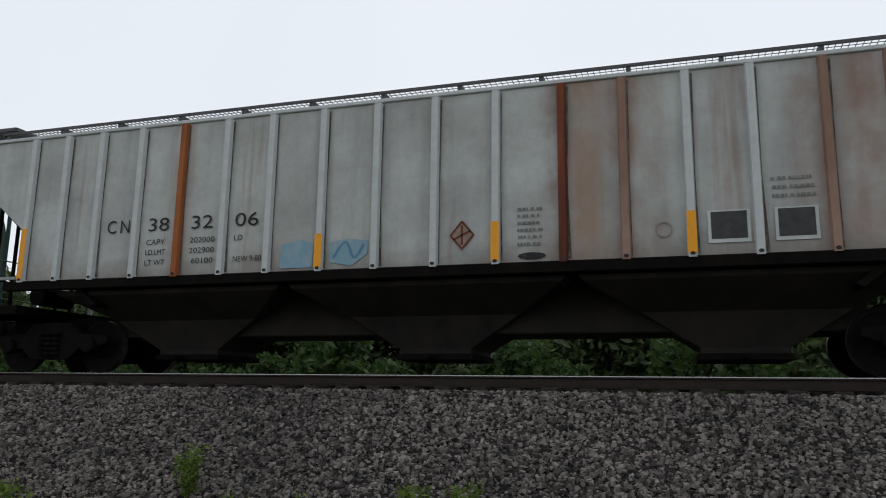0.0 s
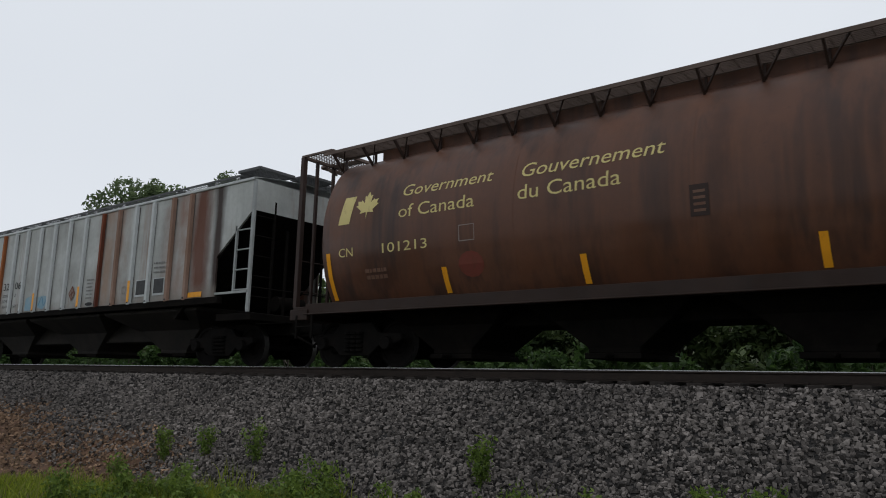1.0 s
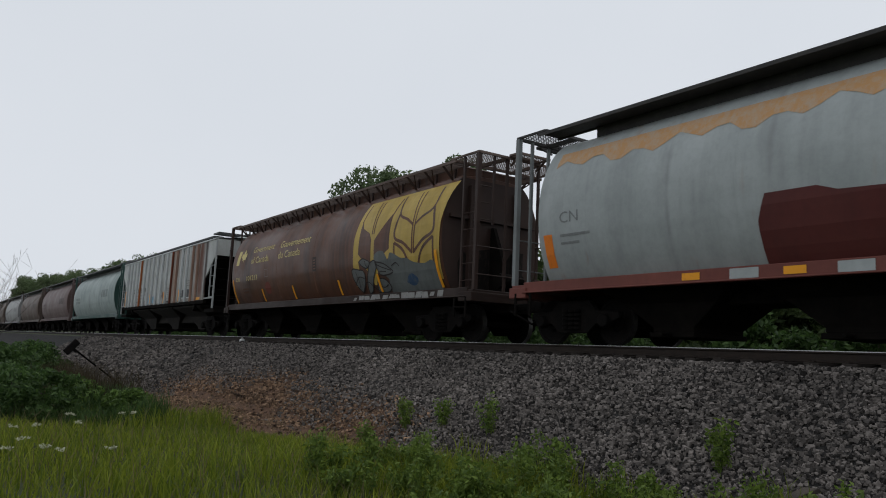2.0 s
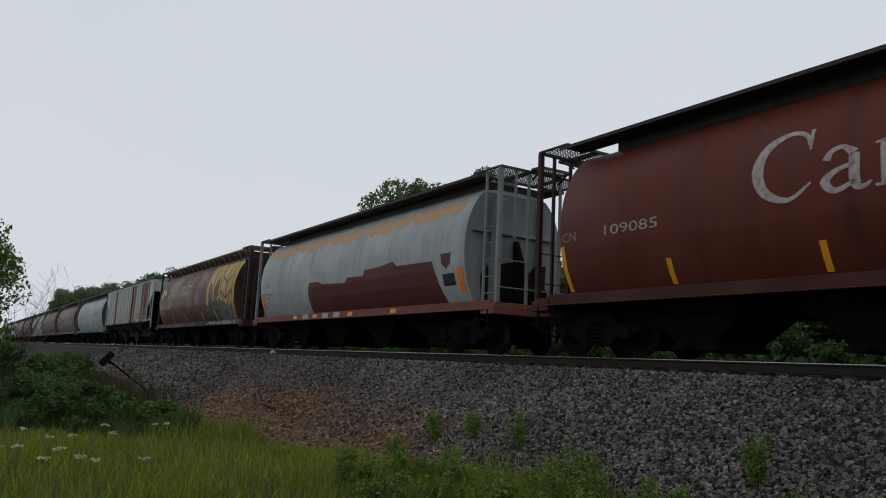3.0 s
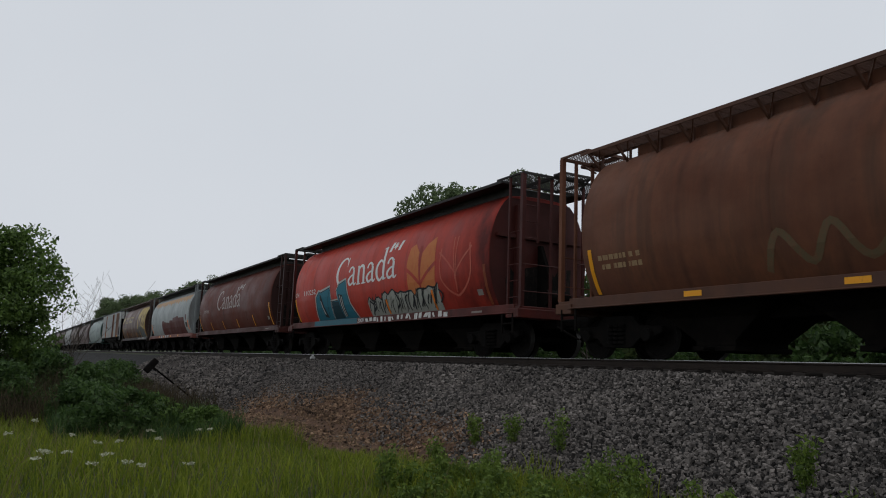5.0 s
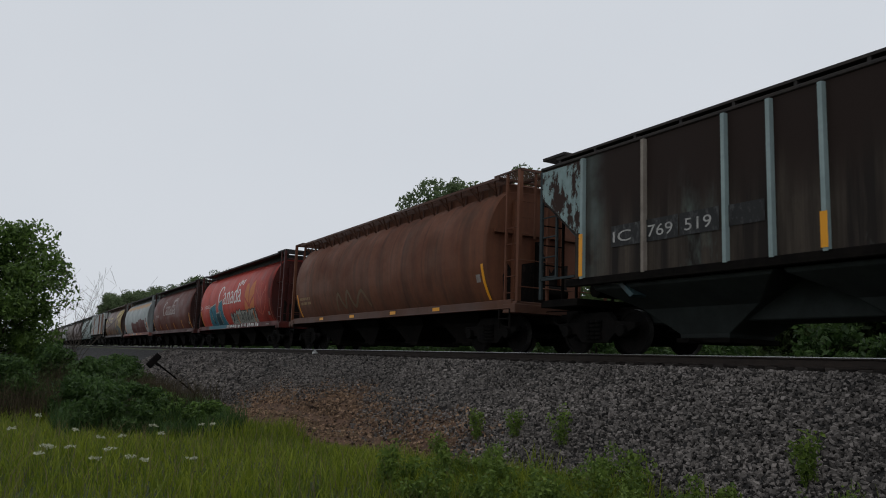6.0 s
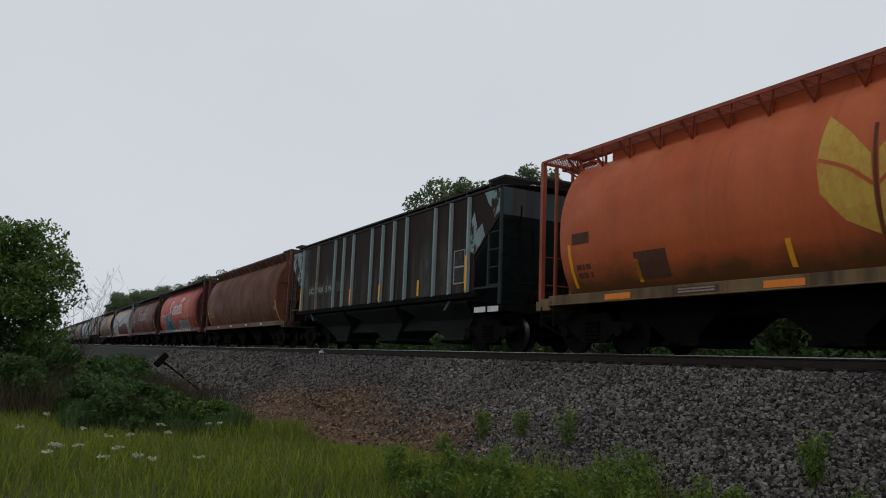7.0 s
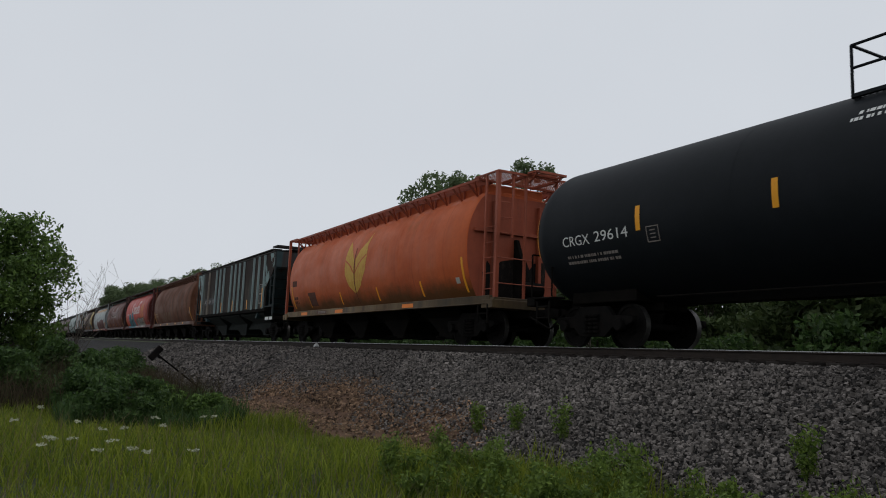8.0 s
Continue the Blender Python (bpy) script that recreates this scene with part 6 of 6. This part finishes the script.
def grey_car(x0):
    c = -3.72
    ribs = [x - c for x in (-10.95, -10.22, -9.48, -8.66, -7.83, -6.99, -6.17, -5.27, -4.37, -3.45, -2.53, -1.58, -0.74, 0.10, 0.92, 1.80, 2.56)]
    dirt = (0.185, 0.16, 0.135)
    seams = tuple((x + 0.05, 0.10, dirt, 0.75, 0.28, 0.7) for x in ribs)
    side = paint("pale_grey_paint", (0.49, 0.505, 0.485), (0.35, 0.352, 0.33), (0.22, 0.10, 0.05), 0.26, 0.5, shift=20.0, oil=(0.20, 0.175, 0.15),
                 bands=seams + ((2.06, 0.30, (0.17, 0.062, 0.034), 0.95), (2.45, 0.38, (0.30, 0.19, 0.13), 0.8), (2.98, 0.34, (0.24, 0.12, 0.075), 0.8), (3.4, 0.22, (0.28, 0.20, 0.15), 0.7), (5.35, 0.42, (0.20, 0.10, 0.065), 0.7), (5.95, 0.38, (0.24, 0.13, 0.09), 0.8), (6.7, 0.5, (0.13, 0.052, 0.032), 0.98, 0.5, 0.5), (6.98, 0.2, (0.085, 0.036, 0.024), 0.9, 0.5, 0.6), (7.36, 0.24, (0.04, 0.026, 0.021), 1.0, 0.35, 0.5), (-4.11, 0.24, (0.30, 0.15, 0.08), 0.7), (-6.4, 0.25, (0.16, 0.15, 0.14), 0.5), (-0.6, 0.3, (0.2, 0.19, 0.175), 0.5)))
    clean = paint("grey_rib_paint", (0.56, 0.585, 0.58), (0.46, 0.48, 0.475), (0.25, 0.12, 0.06), 0.12, 0.2, shift=21.0)
    rust = paint("red_rust_rib", (0.17, 0.044, 0.022), (0.24, 0.075, 0.034), (0.06, 0.022, 0.015), 0.7, 0.6, 0.8, shift=23.0)
    orange = paint("orange_rust_rib", (0.34, 0.10, 0.034), (0.42, 0.15, 0.05), (0.12, 0.04, 0.022), 0.7, 0.5, 0.8, shift=24.0)
    pink = paint("tan_rust_rib", (0.40, 0.27, 0.21), (0.30, 0.17, 0.115), (0.16, 0.07, 0.04), 0.6, 0.5, 0.8, shift=25.0)
    mats = [clean] * 17
    mats[4], mats[11], mats[12], mats[15], mats[16] = orange, rust, pink, pink, pink
    posts = paint("grey_post_paint", (0.36, 0.38, 0.375), (0.28, 0.29, 0.285), (0.16, 0.08, 0.04), 0.3, 0.4, shift=22.0)
    # bays and centre sill are near black, far darker than the side sheets
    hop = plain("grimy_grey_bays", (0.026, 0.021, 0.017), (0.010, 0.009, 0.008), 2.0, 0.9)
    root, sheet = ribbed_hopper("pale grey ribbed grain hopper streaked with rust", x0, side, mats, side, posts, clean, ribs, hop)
    P = lambda name, polys, mat, lab="", lift=0.004: lay(name, [[(a - c, b) for a, b in p] for p in polys], mat, sheet, flat_width, lab, lift)
    # a thin dark line paints each rib's shadow onto the sheet
    RIB_SHADE = worn("rib_grime", (0.06, 0.052, 0.045), (0.26, 0.25, 0.235), 0.9)
    for i, x in enumerate(ribs):
        lay("grime_line", [[(x + 0.066, 1.56), (x + 0.082 + 0.014 * (i % 3), 1.56), (x + 0.075, 2.6), (x + 0.086 + 0.01 * (i % 2), 4.05), (x + 0.066, 4.05)]], RIB_SHADE, sheet, flat_width, "dark dirt line beside the rib", 0.003)
        lay("drain_hole", [[(x + 0.035 * math.cos(k), 1.555 + 0.025 * math.sin(k)) for k in np.linspace(0, 5.5, 8)]], BLACK, root, lambda z: 1.664, "dark foot of the rib")
    for x, z1 in ((-10.95, 2.45), (-5.27, 2.08), (-2.53, 2.12), (0.10, 2.12)):
        lay("reflector", [rect(x - c - 0.06, x - c + 0.06, 1.56, z1)], YELLOW, root, lambda z: 1.662, "yellow reflective stripe on the rib")
    lay("reflector", [rect(2.66 - c, 3.2 - c, 1.56, 1.68)], YELLOW, sheet, flat_width, "yellow reflective stripe", 0.012)
    T = lambda txt, a, z, h, ln, m=BLACK: letters(txt, a - c, z, h, m, sheet, flat_width, ln, name="lettering", lift=0.008)
    T("C", -9.25, 2.29, 0.22, 0.18), T("N", -8.98, 2.29, 0.22, 0.18)
    T("38", -8.42, 2.29, 0.22, 0.40), T("32", -7.59, 2.29, 0.22, 0.40), T("06", -6.78, 2.29, 0.22, 0.42)
    T("CAPY", -8.44, 2.06, 0.09, 0.36), T("LD.LMT", -8.44, 1.89, 0.09, 0.38), T("LT WT", -8.44, 1.72, 0.09, 0.38)
    T("202000", -7.6, 2.06, 0.09, 0.46), T("202900", -7.6, 1.89, 0.09, 0.46), T("60100", -7.55, 1.72, 0.09, 0.40)
    T("LD", -6.78, 2.06, 0.09, 0.15), T("NEW 9-80", -6.78, 1.72, 0.09, 0.5)
    rng = random.Random(6)
    STENCIL = worn("grey_stencil_text", (0.17, 0.165, 0.16), (0.32, 0.32, 0.31), 0.6)
    P("small_lettering", bars(-2.25, -1.85, 2.31, 6, 0.04, 0.06, rng), STENCIL, lift=0.008)
    P("small_lettering", bars(1.05, 1.62, 2.52, 3, 0.04, 0.075, rng), STENCIL, lift=0.008)
    P("dark_smudge", [[(-2.02 + 0.2 * math.cos(k), 1.62 + 0.05 * math.sin(k)) for k in np.linspace(0, 6, 12)]], BLACK, lift=0.008)
    PLATE = plain("dark_data_plate", (0.035, 0.036, 0.038), (0.06, 0.06, 0.06), 8.0, 0.6)
    for a, b in ((0.34, 0.78), (1.15, 1.58)):
        P("data_plate", [rect(a - 0.04, b + 0.04, 1.69, 2.12)], clean, lift=0.006)
        P("data_plate", [rect(a, b, 1.74, 2.10)], PLATE, "dark data plate", 0.009)
    d = [(-3.03, 2.16), (-2.86, 1.96), (-3.03, 1.76), (-3.20, 1.96)]
    P("rusty_diamond", [d], plain("rust_stained_mark", (0.30, 0.24, 0.20), (0.2, 0.13, 0.10), 9.0), lift=0.006)
    P("rusty_diamond", ribbon(d + [d[0]], 0.035) + ribbon([(-3.15, 1.9), (-2.9, 2.02)], 0.03) + ribbon([(-3.03, 2.1), (-3.03, 1.82)], 0.03), rust, "brown outlined diamond mark", 0.009)
    P("chalk_ring", ribbon([(-0.25 + 0.1 * math.cos(k), 1.9 + 0.1 * math.sin(k)) for k in np.linspace(0, 6.28, 14)], 0.02), FAINT, lift=0.008)
    BLUE = worn("faded_blue_spray", (0.20, 0.34, 0.42), (0.36, 0.40, 0.41), 0.9)
    P("graffiti", [[(-5.95, 1.58), (-5.4, 1.58), (-5.38, 1.95), (-5.6, 2.02), (-5.92, 1.95)]], BLUE, "faded blue spray paint")
    P("graffiti", [[(-5.1, 1.65), (-4.75, 1.58), (-4.5, 1.75), (-4.48, 1.95), (-4.8, 2.0), (-5.12, 1.95)]], BLUE, "faded blue spray paint")
    P("graffiti", ribbon(arc([(-5.05, 1.7), (-4.85, 1.95), (-4.7, 1.7), (-4.55, 1.9)]), 0.04), worn("blue_line", (0.10, 0.22, 0.32), (0.3, 0.36, 0.4), 0.6), "", 0.008)
    return root


def dark_ribbed_car(x0):
    t = Tree("rotted_brown_paint")
    sep = t.n.new("ShaderNodeSeparateXYZ")
    t.l.new(t.co, sep.inputs[0])
    ragged = t.n.new("ShaderNodeMath")
    ragged.operation = "MULTIPLY_ADD"
    ragged.inputs[1].default_value = 2.6
    t.l.new(t.noise(0.9, (1.4, 1, 0.12), 5.0, 0.65, (31, 3, 0)), ragged.inputs[0])
    t.l.new(sep.outputs["Z"], ragged.inputs[2])
    top_rust = t.ramp(ragged.outputs[0], 3.7, 4.7)
    streak = t.ramp(t.noise(1.5, (1.9, 1, 0.09), 5.0, 0.65, (4, 0, 0)), 0.42, 0.7)
    col = t.mix(streak, (0.016, 0.012, 0.010), (0.078, 0.061, 0.046))
    patch = t.ramp(t.noise(0.5, (1.2, 1, 0.35), 6.0, 0.7, (11, 3, 0)), 0.56, 0.66)
    col = t.mix(patch, col, (0.095, 0.115, 0.10))
    col = t.mix(top_rust, col, (0.022, 0.013, 0.010))
    fine = t.ramp(t.noise(8.0, (1, 1, 0.6), 6.0, 0.75), 0.5, 0.8)
    col = t.mix(t.mul(fine, 0.5), col, (0.02, 0.013, 0.010))
    col = t.band(col, 12.55 - 8.2, 0.42, (0.085, 0.11, 0.10), 0.8, 0.3, 0.7)
    col = t.band(col, 13.5 - 8.2, 0.36, (0.13, 0.105, 0.08), 0.75, 0.3, 0.7)
    col = t.mix(t.mul(top_rust, 0.8), col, (0.022, 0.013, 0.010))
    col = t.band(col, 1.75 - 8.2, 0.42, (0.11, 0.135, 0.125), 0.75, 0.35, 0.6)
    side = t.done(col, 0.8)
    t = Tree("flaking_teal_paint")
    flake = t.ramp(t.noise(1.7, (1.2, 1, 0.6), 7.0, 0.7, (3, 1, 2)), 0.50, 0.54)
    col = t.mix(t.ramp(t.noise(6.0, (1, 1, 0.6), 5.0, 0.6), 0.3, 0.7), (0.27, 0.36, 0.355), (0.19, 0.26, 0.255))
    flaking = t.done(t.mix(flake, col, (0.035, 0.018, 0.013)), 0.8)
    teal = paint("pale_teal_paint", (0.33, 0.415, 0.41), (0.25, 0.32, 0.315), (0.07, 0.035, 0.025), 0.35, 0.4, shift=32.0)
    endm = paint("dark_teal_paint", (0.035, 0.068, 0.075), (0.055, 0.085, 0.09), (0.05, 0.025, 0.02), 0.5, 0.4, shift=33.0)
    roof = plain("black_roof", (0.028, 0.025, 0.024), (0.045, 0.035, 0.03), 3.0, 0.85)
    c = 8.2
    ribs = [s - c for s in (1.45, 3.22, 5.11, 6.0, 6.91, 8.55, 9.44, 10.32, 11.22, 13.08, 14.0, 14.97)]
    mats = [teal] * 12
    mats[1] = plain("tan_rib", (0.30, 0.26, 0.22), (0.20, 0.165, 0.135), 4.0, 0.85)
    hop = plain("dark_green_bays", (0.022, 0.028, 0.026), (0.012, 0.014, 0.013), 2.0, 0.9)
    root, sheet = ribbed_hopper("dark ribbed hopper with pale teal ribs and rotted paint", x0, side, mats, endm, plain("dark_teal_posts", (0.03, 0.042, 0.044), (0.02, 0.025, 0.026), 4.0, 0.8), roof, ribs, hop, half=8.25, board=roof, rib_w=0.05)
    P = lambda name, polys, mat, lab="", lift=0.004: lay(name, [[(a - c, b) for a, b in p] for p in polys], mat, sheet, flat_width, lab, lift)
    P("bare_patch", [[(0.0, 4.06), (0.0, 3.46), (0.95, 2.7), (1.2, 2.5), (1.42, 2.5), (1.46, 4.06)]], flaking, "patch of pale teal paint")
    P("bare_patch", [[(14.98, 3.3), (15.05, 2.6), (15.28, 2.5), (15.75, 2.95), (15.62, 3.3), (15.38, 3.15), (15.2, 3.65)]], flaking, "flaking patch of pale teal paint")
    P("bare_patch", [[(15.7, 4.08), (16.42, 4.08), (16.42, 3.5), (16.2, 3.34), (16.1, 3.6), (15.9, 3.75)]], flaking, "flaking patch of pale teal paint")
    P("data_frame", ribbon([(14.2, 1.8), (14.76, 1.8), (14.76, 2.69), (14.2, 2.69), (14.2, 1.8)], 0.05) + ribbon([(14.2, 2.245), (14.76, 2.245)], 0.05), worn("pale_stencil", (0.30, 0.29, 0.26), (0.14, 0.11, 0.09), 0.5), "pale painted frame round two dark plates")
    for z in (1.85, 2.28):
        P("data_plate", [rect(14.25, 14.7, z, z + 0.36)], BLACK, "black data plate", 0.008)
    P("number_band", [rect(2.3, 3.1, 2.08, 2.5), rect(3.22, 4.05, 2.08, 2.5), rect(4.08, 4.96, 2.09, 2.5), rect(5.1, 5.86, 2.12, 2.48)], BLACK, "black band behind the lettering", 0.006)
    T = lambda txt, a, ln: letters(txt, a - c, 2.17, 0.22, worn("dulled_white", (0.40, 0.39, 0.37), (0.08, 0.07, 0.065), 0.7), sheet, flat_width, ln, lift=0.010)
    T("IC", 2.35, 0.5), T("769", 3.3, 0.62), T("519", 4.2, 0.6)
    for s, z1 in ((1.45, 2.45), (6.91, 2.1), (9.44, 2.1), (14.97, 2.5)):
        lay("reflector", [rect(s - c - 0.06, s - c + 0.06, 1.56, z1)], YELLOW, root, lambda z: 1.662, "yellow reflective stripe on the rib")
    P("reflector", [rect(12.02, 12.14, 1.58, 2.05)], YELLOW, "yellow reflective stripe", 0.01)
    lay("sill_mark", [rect(15.2 - c, 15.75 - c, 0.98, 1.12), rect(15.85 - c, 16.35 - c, 0.98, 1.12)], WHITE, root, lambda z: 1.503, "worn white marks on the end sill")
    return root


def tank_car(x0):
    """A long black tank on a stub frame, with a top platform and rails."""
    black = plain("satin_black_tank", (0.006, 0.008, 0.010), (0.009, 0.011, 0.014), 1.0, 0.6, 0.0, 0.03, 0.12)
    root = wagon("satin black tank car with white lettering", x0, "tank car")
    R, zc, half = 1.6, 2.52, 8.2
    bm = bmesh.new()
    seg = 56
    prof = [(-half - 0.42, 0.25), (-half - 0.37, 0.62), (-half - 0.24, 1.02), (-half - 0.08, 1.36), (-half + 0.12, 1.54), (-half + 0.32, R)]
    prof += [(x, R) for x in np.linspace(-half + 0.4, half - 0.4, 9)] + [(-a, r) for a, r in prof[::-1]]
    loft(bm, [[(x, r * math.cos(k * math.tau / seg), zc + r * math.sin(k * math.tau / seg)) for k in range(seg)] for x, r in prof])
    finish(bm, 40)
    shell = part("tank", bm, black, root)
    W = lambda z: math.sqrt(max(0.01, R * R - (z - zc) ** 2))
    for x in (-half + 0.5, -2.7, 2.7, half - 0.5):
        bm = bmesh.new()
        loft(bm, [[(x + dx, (R + 0.004) * math.cos(k * math.tau / seg), zc + (R + 0.004) * math.sin(k * math.tau / seg)) for k in range(seg)] for dx in (-0.012, 0.012)], False)
        finish(bm, 40)
        part("weld_seam", bm, black, shell)
    for d in (-1, 1):
        bm = bmesh.new()
        box(bm, *sorted((d * 5.4, d * (half + 0.35))), -0.35, 0.35, 0.78, 1.12)
        box(bm, *sorted((d * 5.6, d * 7.6)), -0.9, 0.9, 0.95, 1.2)
        box(bm, *sorted((d * (half + 0.1), d * (half + 0.4))), -1.45, 1.45, 0.9, 1.1)
        box(bm, *sorted((d * 7.6, d * (half + 0.4))), -1.45, -1.1, 1.05, 1.09)
        finish(bm, bevel=0.015)
        part("stub_sill", bm, UNDER, root)
        bm = bmesh.new()
        for s in (-1, 1):
            rod(bm, (d * (half + 0.25), s * 1.42, 1.1), (d * (half + 0.25), s * 1.42, 2.1), 0.02, 6)
            rod(bm, (d * 7.7, s * 1.42, 1.1), (d * 7.7, s * 1.42, 1.75), 0.02, 6)
            ladder(bm, d * 7.75, d * 8.2, s * 1.44, 0.5, 1.0, 2)
        rod(bm, (d * (half + 0.25), -1.42, 2.1), (d * (half + 0.25), 1.42, 2.1), 0.02, 6)
        finish(bm)
        part("hand_rail", bm, UNDER, root)
        coupler(root, d * (half + 0.35), d)
        bogie(root, d * 6.75, True)
    bm = bmesh.new()
    extrude_xz(bm, [(-5.2, 0.97), (-5.0, 0.9), (5.0, 0.9), (5.2, 0.97)], -0.08, 0.08)
    rod(bm, (-4.8, -1.12, 0.98), (4.8, -1.12, 0.98), 0.02, 6)
    finish(bm)
    part("bottom_rail", bm, UNDER, root)
    # the manway platform stands a little behind the middle
    a0, a1, zp = -0.90, 1.8, 3.92
    am = (a0 + a1) / 2
    bm = bmesh.new()
    grating(bm, a0, a1, -0.95, 0.95, zp, 0.1, 0.014, 0.06)
    for x in (a0 + 0.05, a1 - 0.05):
        for y in (-0.9, 0.9):
            beam(bm, (x, y, 3.6), (x, y, zp - 0.02), 0.07, 0.07)
    finish(bm)
    part("top_platform", bm, black, root)
    bm = bmesh.new()
    for z in (4.34, 4.71):
        for y in (-0.95, 0.95):
            rod(bm, (a0, y, z), (a1, y, z), 0.025, 8)
    for x in (a0, a1):
        rod(bm, (x, -0.95, 4.71), (x, 0.95, 4.71), 0.025, 8)
    for x in (a0, am, a1):
        for y in (-0.95, 0.95):
            rod(bm, (x, y, zp - 0.02), (x, y, 4.71), 0.025, 8)
    finish(bm, 50)
    part("safety_rail", bm, black, root, "black tubular safety rail")
    bm = bmesh.new()
    rod(bm, (am, 0, 3.85), (am, 0, 4.25), 0.5, 20)
    rod(bm, (am, 0, 4.25), (am, 0, 4.32), 0.54, 20)
    finish(bm, 40, 0.01)
    part("valve_dome", bm, black, root)
    LW = worn("clean_white", (0.62, 0.62, 0.60), (0.4, 0.4, 0.4), 0.1)
    f = -half
    letters("CRGX", f + 1.06, 2.12, 0.21, LW, shell, W, 0.86)
    letters("29614", f + 2.08, 2.14, 0.21, LW, shell, W, 0.98)
    lay("small_lettering", bars(f + 1.05, f + 2.75, 1.92, 2, 0.055, 0.06, random.Random(9)), FAINT, shell, W)
    lay("data_box", ribbon([(f + 3.56, 1.98), (f + 3.86, 1.98), (f + 3.86, 2.26), (f + 3.56, 2.26), (f + 3.56, 1.98)], 0.025) + ribbon([(f + 3.64, 2.05), (f + 3.78, 2.05)], 0.02) + ribbon([(f + 3.64, 2.12), (f + 3.78, 2.12)], 0.02) + ribbon([(f + 3.64, 2.19), (f + 3.78, 2.19)], 0.02), FAINT, shell, W)
    for s, z0, z1 in ((0.12, 2.0, 2.88), (3.35, 2.22, 2.70), (6.38, 2.21, 2.69), (9.45, 2.2, 2.7)):
        if s > 0.2:
            lay("reflector", [rect(f + s - 0.06, f + s + 0.06, z0, z1)], YELLOW, shell, W, "yellow reflective stripe")
        else:
            bm = bmesh.new()
            zs = np.linspace(z0, z1, 7)
            vs = [[bm.verts.new((f + xx, -math.sqrt(max(0.0, rr * rr - (z - zc) ** 2)), z)) for xx, rr in ((0.02, 1.49), (0.12, 1.55))] for z in zs]
            for a, b in zip(vs, vs[1:]):
                bm.faces.new((a[0], a[1], b[1], b[0]))
            part("reflector", bm, YELLOW, shell, "yellow reflective stripe")
    lay("small_lettering", bars(f + 7.5, f + 9.2, 3.52, 2, 0.06, 0.05, random.Random(10)), LW, shell, W)
    return root


def smooth_car(label, x0, base, fade, dark, seed):
    body = paint("smooth_car_paint", base, fade, (0.12, 0.07, 0.05), 0.15, 0.35, shift=seed)
    ends = paint("smooth_car_end", dark, tuple(1.2 * v for v in dark), (0.05, 0.03, 0.02), 0.3, 0.3, shift=seed + 1)
    trim = plain("grey_walkway", (0.16, 0.165, 0.17), (0.11, 0.11, 0.115), 4.0, 0.7)
    root, shell = cylindrical_hopper(label, x0, body, trim, ends, ends, keyed=False, brackets=False)
    G = worn("faded_logo", tuple(0.55 * v for v in base), fade, 0.6)
    lay("lettering", bars(3.2, 5.6, 2.9, 1, 0.5, 0.1, random.Random(int(seed))), G, shell, cyl_width)
    lay("lettering", bars(-6.4, -4.6, 2.6, 2, 0.18, 0.08, random.Random(int(seed) + 1)), G, shell, cyl_width)
    return root


# middles of the wagons at the start of the clip, front to back
PITCH = 18.18
GOV = 6.40 + 8.4
grey_car(-3.64)
government_car(GOV)
white_car(GOV + PITCH)
maroon_car(GOV + 2 * PITCH + 0.04)
red_car(GOV + 3 * PITCH + 0.04)
brown_car(GOV + 4 * PITCH + 0.11)
dark_ribbed_car(9.52 * 10.2 + 8.2)
orange_car(11.285 * 10.2 + 8.4)
tank_car(11.285 * 10.2 + 18.55 + 8.2)
mint = smooth_car("pale mint-grey smooth-sided hopper with dark green ends", -3.72 - PITCH, (0.36, 0.42, 0.40), (0.30, 0.35, 0.34), (0.03, 0.07, 0.06), 41.0)
dusk = smooth_car("dusky purple-brown covered hopper", -3.72 - 2 * PITCH, (0.17, 0.125, 0.12), (0.21, 0.16, 0.15), (0.09, 0.06, 0.055), 43.0)
drab = smooth_car("drab brown covered hopper", -3.72 - 3 * PITCH, (0.13, 0.10, 0.085), (0.17, 0.13, 0.11), (0.07, 0.05, 0.04), 47.0)
pale = smooth_car("pale grey covered hopper", -3.72 - 4 * PITCH, (0.40, 0.40, 0.39), (0.33, 0.33, 0.32), (0.2, 0.2, 0.2), 51.0)
for i, src in enumerate((drab, dusk, pale, drab, mint)):
    x0 = -3.72 - (5 + i) * PITCH
    TRAIN.append((copy_thing(src, pose(x0, TRACK, 0)), x0))


def motions():
    """The whole train rolls away along -x at one speed; wheels turn with it."""
    for root, x0 in TRAIN:
        walk(root, [(t, pose(x0 - SPEED * t, TRACK, 0)) for t in TIMES])
    turn = SPEED / FPS / 0.455
    for ws, x in WHEELSETS:
        walk(ws, [(k / FPS, pose(x, 0, 0.458, 0, math.degrees(-turn * k) % 360, 0)) for k in range(8 * FPS + 1)])


TIMES = (0.0, 1.0, 2.0, 3.0, 4.0, 5.0, 6.0, 7.0, 8.0)


stuff_marks()
motions()
